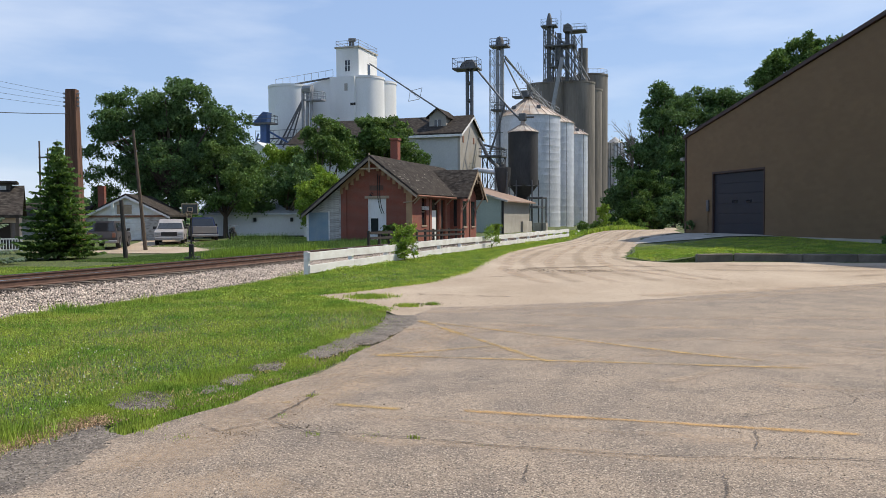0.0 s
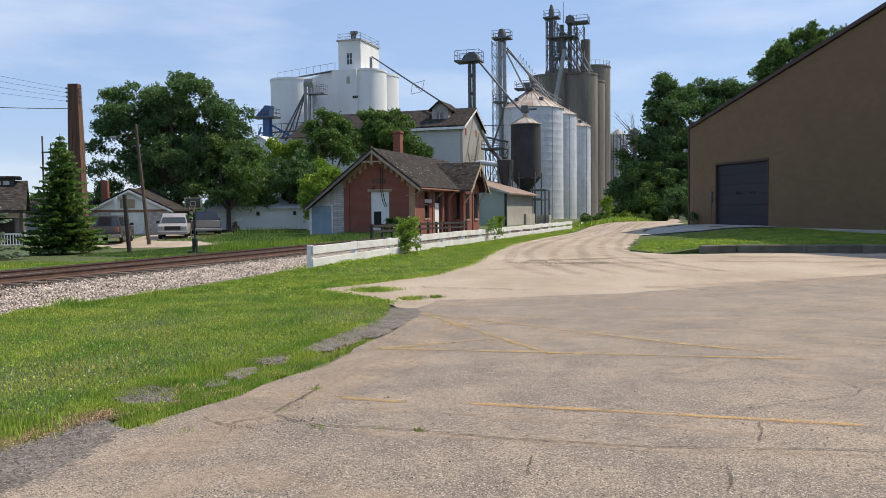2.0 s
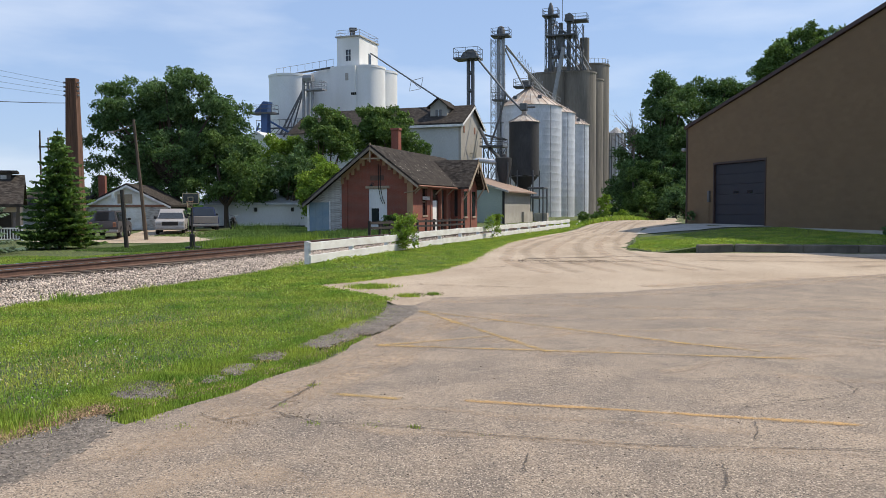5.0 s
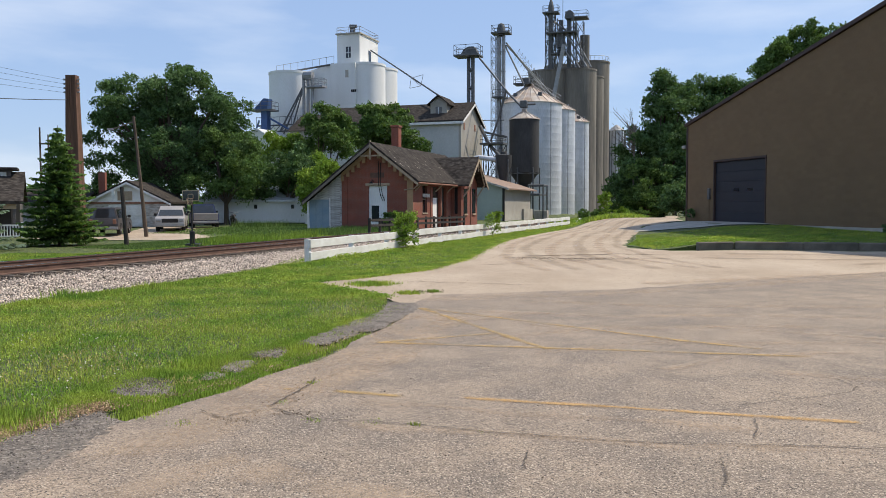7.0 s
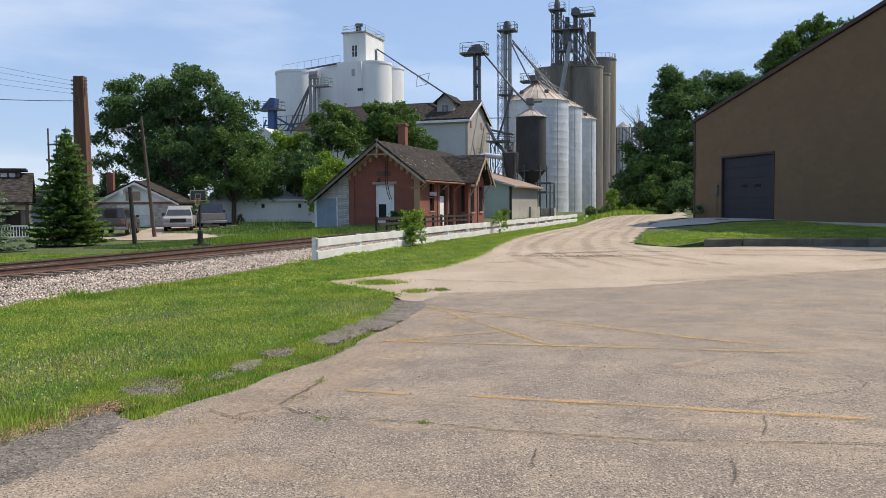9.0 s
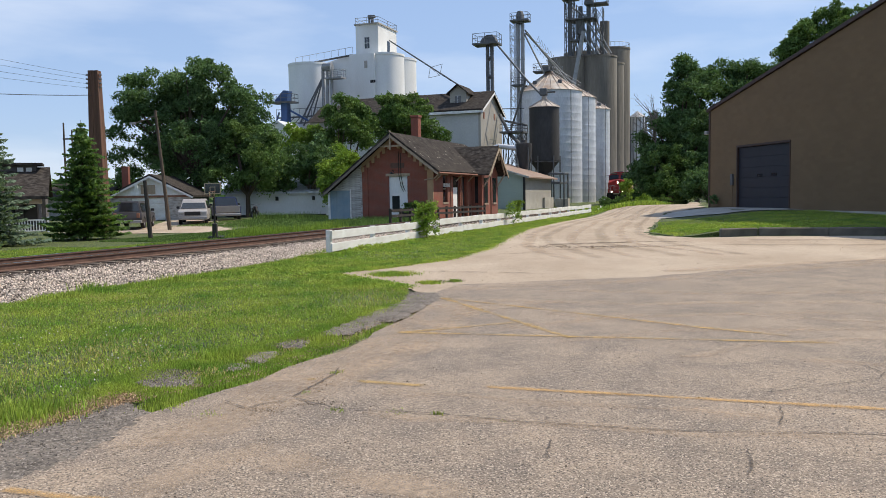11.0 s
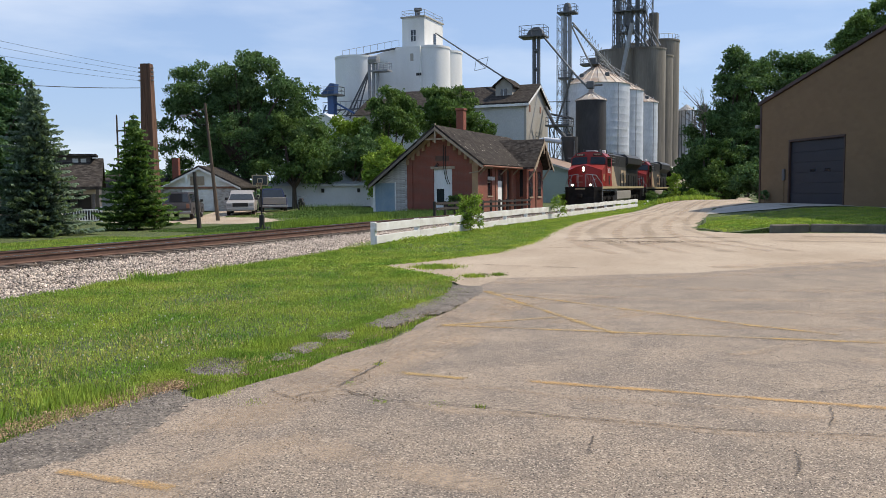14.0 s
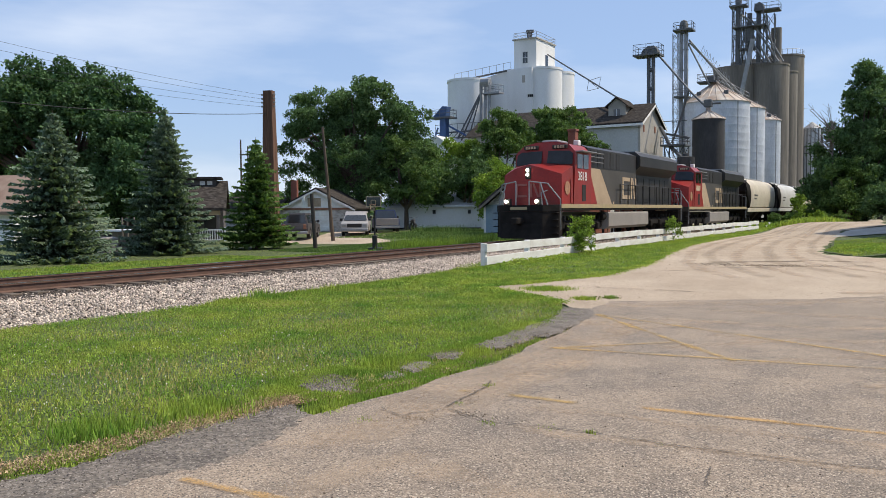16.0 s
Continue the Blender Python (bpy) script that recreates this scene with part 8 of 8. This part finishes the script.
def locomotive(name, m, lights, number):
    """Nose at y = 0 towards -y, x across; z from the rail head."""
    e = root(name, m, "red and black diesel freight locomotive with a wide nose", "locomotive", "train")
    W2 = 1.52
    # plough, coupler, pilot
    bm = B()
    prism(bm, [(-1.02, 0.25), (1.02, 0.25), (1.5, 0.95), (1.5, 1.3), (-1.5, 1.3), (-1.5, 0.95)], 0.14, 1.28, "z")
    part("pilot", bm, M["under"], e)
    part("front_deck", prism(B(), [(-1.04, 0.22), (1.04, 0.22), (1.52, 0.93), (1.52, 1.097), (-1.52, 1.097), (-1.52, 0.93)], 1.283, 1.56, "z"), M["under"], e)
    bm = B()
    loft(bm, [ring(bm, [(-1.0, 0.2, 0.1), (0, -0.18, 0.1), (1.0, 0.2, 0.1), (1.0, 0.24, 0.1), (-1.0, 0.24, 0.1)]), ring(bm, [(-1.0, 0.22, 0.75), (0, 0.1, 0.75), (1.0, 0.22, 0.75), (1.0, 0.24, 0.75), (-1.0, 0.24, 0.75)])])
    part("snow_plough", bm, M["under"], e)
    part("coupler", box(B(), -0.16, 0.16, -0.5, 0.3, 0.72, 1.02, bevel=0.05), M["under"], e)
    for sg in (-1, 1):
        for i in range(4):
            part("step", box(B(), sg * 1.4 - 0.15, sg * 1.4 + 0.15, 0.6, 0.94, 0.3 + i * 0.3, 0.34 + i * 0.3, bevel=0.008), M["under"], e)
    # frame with its pale edge
    part("sill", box(B(), -W2, W2, 1.1, 21.9, 1.3, 1.58, bevel=0.03), M["under"], e)
    for sg in (-1, 1):
        x0, x1 = sorted((sg * (W2 + 0.003), sg * (W2 + 0.025)))
        part("sill_stripe", box(B(), x0, x1, 1.12, 21.6, 1.42, 1.60), M["sill_yellow"], e)
    part("front_stripe", box(B(), -0.5, 0.3, 0.2, 0.217, 1.36, 1.48), M["sill_yellow"], e)
    # nose
    bm = B()
    lo = [(-1.42, 1.45), (-0.65, 1.0), (0.65, 1.0), (1.42, 1.45), (1.46, 2.66), (-1.46, 2.66)]
    r0 = ring(bm, [(x, y, 1.55) for x, y in lo])
    r1 = ring(bm, [(x * 0.99, y + 0.03 * (y < 2), z) for (x, y), z in zip(lo, (2.93, 3.2, 3.2, 2.93, 3.34, 3.34))])
    loft(bm, [r0, r1], cap=False)
    top = [bm.verts.new((0, 1.08, 3.38)), bm.verts.new((0, 2.66, 3.48))]
    for f in ((r1[1], r1[2], top[0]), (r1[2], r1[3], top[0]), (r1[3], r1[4], top[1], top[0]), (r1[0], r1[1], top[0]), (r1[5], r1[0], top[0], top[1]), (r1[4], r1[5], top[1])):
        bm.faces.new(f)
    bm.faces.new(r0[::-1])
    bmesh.ops.recalc_face_normals(bm, faces=bm.faces[:])
    nose = part("nose", bm, M["red"], e, "red wide safety nose")
    part("nose_skirt", box(B(), -1.42, 1.42, 1.12, 1.7, 1.25, 1.563, bevel=0.04), M["red"], e)
    part("headlight_housing", box(B(), -0.14, 0.14, 0.97, 1.2, 2.72, 3.27, bevel=0.04), M["dark"], nose)
    for z in (2.92, 3.12):
        part("headlight", lathe(B(), [(0, 0), (0.062, 0.0), (0.075, 0.05)], 16), M["lamp_glow"] if lights else M["clear_panel"], nose).matrix_basis = pose(0, 0.955, z, 90, 0, 0)
    for sg in (-1, 1):
        part("ditch_light", lathe(B(), [(0, 0), (0.06, 0.0), (0.085, 0.07)], 16), M["lamp_glow"] if lights else M["clear_panel"], e).matrix_basis = pose(sg * 0.73, 0.33, 1.72, 90, 0, 0)
        part("ditch_housing", box(B(), sg * 0.73 - 0.12, sg * 0.73 + 0.12, 0.4, 0.6, 1.56, 1.85, bevel=0.03), M["dark"], e)
        for way, rr in (([(sg * 1.5, 1.12, 0.45), (sg * 1.5, 1.1, 1.8), (sg * 1.1, 0.62, 2.5), (sg * 0.32, 0.4, 2.6), (sg * 0.32, 0.4, 1.56)], 0.03),
                        ([(sg * 1.16, 0.52, 0.6), (sg * 1.14, 0.5, 1.6), (sg * 0.82, 0.46, 2.53)], 0.03), ([(sg * 0.95, 0.4, 1.56), (sg * 0.88, 0.42, 2.1), (sg * 1.12, 0.56, 2.2)], 0.022)):
            part("handrail", line(B(), way, rr, 6), M["grey_steel"], e)
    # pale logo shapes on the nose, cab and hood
    bm = B()
    for x0, x1, z0, z1 in ((-0.62, -0.08, 2.42, 2.52), (-0.62, -0.08, 1.92, 2.02), (-0.62, -0.5, 2.02, 2.42), (0.1, 0.2, 1.92, 2.52), (0.54, 0.64, 1.92, 2.52)):
        box(bm, x0, x1, 0.982, 1.012, z0, z1)
    prism(bm, [(0.203, 2.52), (0.3, 2.52), (0.537, 1.92), (0.44, 1.92)], 0.984, 1.012, "y")
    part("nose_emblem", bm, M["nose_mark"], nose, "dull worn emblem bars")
    part("nose_door", box(B(), 1.463, 1.475, 2.36, 2.62, 1.65, 2.7), M["red"], nose)
    part("nose_badge", tube(B(), (1.44, 2.03, 2.32), (1.462, 2.03, 2.32), 0.3, seg=28), M["nose_crest"], nose, "dusty round crest")
    # cab
    bm = B()
    prof = [(-1.5, 1.58), (1.5, 1.58), (1.5, 3.98), (1.12, 4.36), (0.5, 4.5), (-0.5, 4.5), (-1.12, 4.36), (-1.5, 3.98)]
    cab_r = [ring(bm, [(x, 2.66 + max(0, (z - 3.1)) * 0.28, z) for x, z in prof]), ring(bm, [(x, 4.9, z) for x, z in prof])]
    loft(bm, cab_r)
    cab = part("cab", bm, M["red"], e, "red cab with black windscreens")
    for sg in (-1, 1):
        bm = B()
        pts = [(sg * 0.14, 3.5), (sg * 1.4, 3.42), (sg * 1.4, 3.92), (sg * 1.2, 4.05), (sg * 0.14, 4.08)]
        vs = [bm.verts.new((x, 2.645 + (z - 3.1) * 0.28, z)) for x, z in pts]
        f = bm.faces.new(vs if sg < 0 else vs[::-1])
        bmesh.ops.solidify(bm, geom=bm.faces[:], thickness=0.01)
        part("windscreen", bm, M["glass"], cab)
        part("number_board", box(B(), sg * 0.72 - 0.36, sg * 0.72 + 0.36, 2.86, 3.05, 4.16, 4.34, bevel=0.02), M["dark"], cab)
        bm = B()
        for i in range(4):
            box(bm, sg * 0.72 - 0.25 + i * 0.135, sg * 0.72 - 0.16 + i * 0.135, 2.845, 2.859, 4.19, 4.31)
        part("number_bars", bm, M["stripe"], cab)
        for y0, y1 in ((3.1, 3.75), (3.86, 4.5)):
            x0, x1 = sorted((sg * 1.503, sg * 1.515))
            part("side_window", box(B(), x0, x1, y0, y1, 3.25, 3.9), M["glass"], cab)
        x0, x1 = sorted((sg * 1.42, sg * 1.85))
        part("sun_shade", box(B(), x0, x1, 2.95, 4.75, 4.0, 4.04), M["grey_steel"], cab)
        x0, x1 = sorted((sg * 1.503, sg * 1.52))
        part("cab_door", box(B(), x0, x1, 3.7, 4.15, 1.75, 2.5), M["dark"], cab)
    part("roof_vent", box(B(), -0.4, 0.4, 3.4, 4.7, 4.5, 4.62, bevel=0.04), M["grey_steel"], cab)
    part("roof_antenna", box(B(), 0.75, 1.0, 4.5, 4.85, 4.38, 4.66, bevel=0.03), M["white_paint"], cab)
    digit_text(cab, number, 0.58, pose(1.521, 3.7, 2.7, 90, 0, 90), "white_paint", "white road number") if number else part("number_bars", box(B(), 1.503, 1.521, 3.1, 4.3, 2.72, 3.08), M["stripe"], cab)
    # electrical cabinet and engine hood: red, then a slanted pale band, then black
    hx = 1.30
    def slab(y0b, y1b, y0t, y1t, z0, z1, mt, nm, label="", x=hx):
        bm = B()
        a = ring(bm, [(-x, y0b, z0), (x, y0b, z0), (x, y1b, z0), (-x, y1b, z0)])
        b = ring(bm, [(-x, y0t, z1), (x, y0t, z1), (x, y1t, z1), (-x, y1t, z1)])
        loft(bm, [a, b])
        return part(nm, bm, M[mt], e, label)
    slab(4.903, 6.3, 4.903, 5.2, 1.58, 3.35, "red", "hood", "red hood panel")
    slab(6.303, 8.5, 5.203, 6.7, 1.58, 3.35, "stripe", "hood_band", "slanted dusty pale band")
    slab(8.503, 12.5, 6.703, 12.5, 1.58, 3.35, "loco_grey", "hood")
    up = slab(4.903, 12.5, 4.95, 12.5, 3.352, 4.3, "loco_black", "upper_hood", "black upper hood with louvres")
    for i in range(5):
        for sg in (-1, 1):
            x0, x1 = sorted((sg * (hx + 0.004), sg * (hx + 0.02)))
            part("louvre", box(B(), x0, x1, 5.3 + i * 0.95, 5.85 + i * 0.95, 3.42, 4.22), M["dark"], up)
    for z in (3.65, 3.9, 4.1):
        part("grab_bar", tube(B(), (hx + 0.08, 4.95, z), (hx + 0.08, 7.0, z), 0.018, seg=5), M["grey_steel"], up)
    part("hood_roof", prism(B(), [(-1.3, 4.302), (1.3, 4.302), (0.9, 4.48), (-0.9, 4.48)], 4.95, 12.5, "y"), M["loco_black"], e)
    part("exhaust_stack", box(B(), -0.35, 0.35, 10.2, 11.3, 4.48, 4.66, bevel=0.04), M["under"], e)
    part("rear_hood", box(B(), -1.0, 1.0, 12.503, 21.0, 1.58, 3.6), M["loco_black"], e)
    part("radiator", prism(B(), [(-1.0, 3.3), (1.0, 3.3), (1.52, 3.75), (1.52, 4.3), (1.2, 4.55), (-1.2, 4.55), (-1.52, 4.3), (-1.52, 3.75)], 12.6, 20.4, "y"), M["loco_black"], e, "black overhanging radiator wing")
    part("radiator_cap", box(B(), -1.15, 1.15, 12.8, 20.2, 4.553, 4.62), M["grey_steel"], e)
    part("rear_panel", box(B(), -0.98, 0.98, 20.6, 21.02, 1.6, 3.58), M["red"], e)
    for i in range(6):
        part("hood_door", box(B(), 1.003, 1.02, 13.8 + i * 1.1, 14.75 + i * 1.1, 1.75, 3.15, bevel=0.008), M["loco_black"], e)
    bm = B()
    x0, x1 = hx + 0.004, hx + 0.022
    for y0, y1, z0, z1 in ((10.1, 11.35, 2.86, 3.06), (10.1, 11.35, 1.9, 2.1), (10.1, 10.32, 2.1, 2.86), (11.55, 11.75, 1.9, 3.06), (12.3, 12.48, 1.9, 3.06)):
        box(bm, x0, x1, y0, y1, z0, z1)
    prism(bm, [(11.753, 3.06), (11.95, 3.06), (12.297, 1.9), (12.1, 1.9)], x0, x1, "x")
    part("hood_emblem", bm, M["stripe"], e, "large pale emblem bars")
    for i in range(3):
        part("reflector", box(B(), W2 + 0.026, W2 + 0.036, 6.4 + i * 0.75, 6.55 + i * 0.75, 1.62, 1.74), M["stripe"], e)
    # handrails along the walkway
    for sg in (-1, 1):
        rail_bm = B()
        tube(rail_bm, (sg * 1.46, 9.3, 2.65), (sg * 1.46, 21.4, 2.65), 0.024, seg=6)
        part("walkway_rail", rail_bm, M["dark"], e)
        for i in range(10):
            part("stanchion", tube(B(), (sg * 1.46, 9.3 + i * 1.33, 1.58), (sg * 1.46, 9.3 + i * 1.33, 2.67), 0.035, seg=6), M["dark"], e)
        bm = B()
        line(bm, [(sg * 1.5, 21.5, 0.6), (sg * 1.5, 21.5, 2.5), (sg * 1.0, 21.6, 2.6)], 0.03, 6)
        part("rear_handrail", bm, M["grey_steel"], e)
    part("fuel_tank", prism(B(), [(-1.45, 1.22), (1.45, 1.22), (1.5, 1.15), (1.5, 0.5), (1.3, 0.36), (-1.3, 0.36), (-1.5, 0.5), (-1.5, 1.15)], 7.4, 14.2, "y"), M["tank_grey"], e, "dusty grey fuel tank")
    part("air_tank", tube(B(), (1.2, 6.9, 1.0), (1.2, 7.38, 1.0), 0.2, seg=14), M["under"], e)
    bogie(e, 2.6, 3, 1.95)
    bogie(e, 15.6, 3, 1.95)
    part("rear_coupler", box(B(), -0.15, 0.15, 21.9, 22.4, 0.72, 1.0, bevel=0.05), M["under"], e)
    return e


def hopper(name, m, paint, label):
    h = root(name, m, label, "hopper wagon", "train")
    L = 17.6
    prof = [(-1.2, 1.5), (1.2, 1.5), (1.5, 1.75), (1.6, 2.4), (1.6, 3.1), (1.45, 3.75), (1.05, 4.2), (0.5, 4.4), (-0.5, 4.4), (-1.05, 4.2), (-1.45, 3.75), (-1.6, 3.1), (-1.6, 2.4), (-1.5, 1.75)]
    part("body", prism(B(), prof, 2.0, L - 2.0, "y"), M[paint], h)
    for y, sg in ((2.0, -1), (L - 2.0, 1)):
        bm = B()
        a = ring(bm, [(x, y + sg * 0.003, z) for x, z in prof])
        b = ring(bm, [(x * 0.9, y + sg * 1.1, max(z, 3.4) if z > 3 else 3.2) for x, z in prof])
        loft(bm, [a, b])
        part("end_slope", bm, M["under"], h, "dark sloped end")
        part("end_deck", box(B(), -1.5, 1.5, y - (1.9 if sg < 0 else 0), y + (0 if sg < 0 else 1.9), 1.05, 1.3), M["under"], h)
        bm = B()
        for x in (-1.35, 1.35):
            tube(bm, (x, y + sg * 1.7, 1.2), (x, y + sg * 1.2, 4.2), 0.04, seg=5)
            tube(bm, (x, y + sg * 1.75, 0.6), (x, y + sg * 1.75, 2.6), 0.035, seg=5)
            for i in range(7):
                tube(bm, (x - 0.3, y + sg * 1.75, 0.8 + i * 0.3), (x + 0.3 * (x < 0), y + sg * 1.75, 0.8 + i * 0.3), 0.02, seg=4)
        part("ladder", bm, M["under"], h)
    part("side_sill", box(B(), 1.503, 1.62, 0.4, L - 0.4, 1.28, 1.62, bevel=0.02), M[paint], h)
    part("side_sill", box(B(), -1.62, -1.503, 0.4, L - 0.4, 1.28, 1.62, bevel=0.02), M[paint], h)
    for i in range(3):
        y = 4.6 + i * 3.3
        bm = B()
        loft(bm, [ring(bm, [(-0.4, y + 0.9, 0.45), (0.4, y + 0.9, 0.45), (0.4, y + 1.3, 0.45), (-0.4, y + 1.3, 0.45)]), ring(bm, [(-1.2, y, 1.5), (1.2, y, 1.5), (1.2, y + 2.5, 1.5), (-1.2, y + 2.5, 1.5)])])
        part("discharge_hopper", bm, M["under"], h)
    part("roof_hatch", box(B(), -0.4, 0.4, 2.6, L - 2.6, 4.42, 4.52, bevel=0.03), M["grey_steel"], h)
    part("running_board", box(B(), -0.95, -0.55, 1.0, L - 1.0, 4.46, 4.5), M["grey_steel"], h)
    part("stencil_bars", box(B(), 1.603, 1.612, 3.6, 5.4, 2.75, 2.9), M["loco_grey"], h)
    part("stencil_bars", box(B(), 1.603, 1.612, 3.6, 4.8, 2.45, 2.58), M["loco_grey"], h)
    bogie(h, 1.2, 2, 1.75, 0.46)
    bogie(h, L - 2.95, 2, 1.75, 0.46)
    return h


HEAD_S, SPEED = 31.95, 16.15
consist = [(locomotive("locomotive", T(NC, 300, RAIL), True, "3818"), 0.0), (locomotive("locomotive", T(NC, 322.4, RAIL), False, ""), 22.4)]
y_off = 43.9
for i in range(6):
    pale = i % 2
    consist.append((hopper("hopper_wagon", T(NC, 340 + 18 * i, RAIL), ("hopper_tan", "hopper_white")[pale], ("tan", "pale grey")[pale] + " covered hopper wagon with curved sides"), y_off))
    y_off += 17.9


def motions():
    """The train runs in at an even pace; it slips behind the trees before."""
    for thing, back in consist:
        rows = []
        for t in (0.0, 4.0, 8.0, 10.0, 11.0, 12.0, 13.0, 14.0, 15.0, 16.0):
            s = HEAD_S + SPEED * (16.0 - t) + back
            rows.append((t, T(NC, s, RAIL + float(grade(s + 9)))))
        walk(thing, rows)


motions()
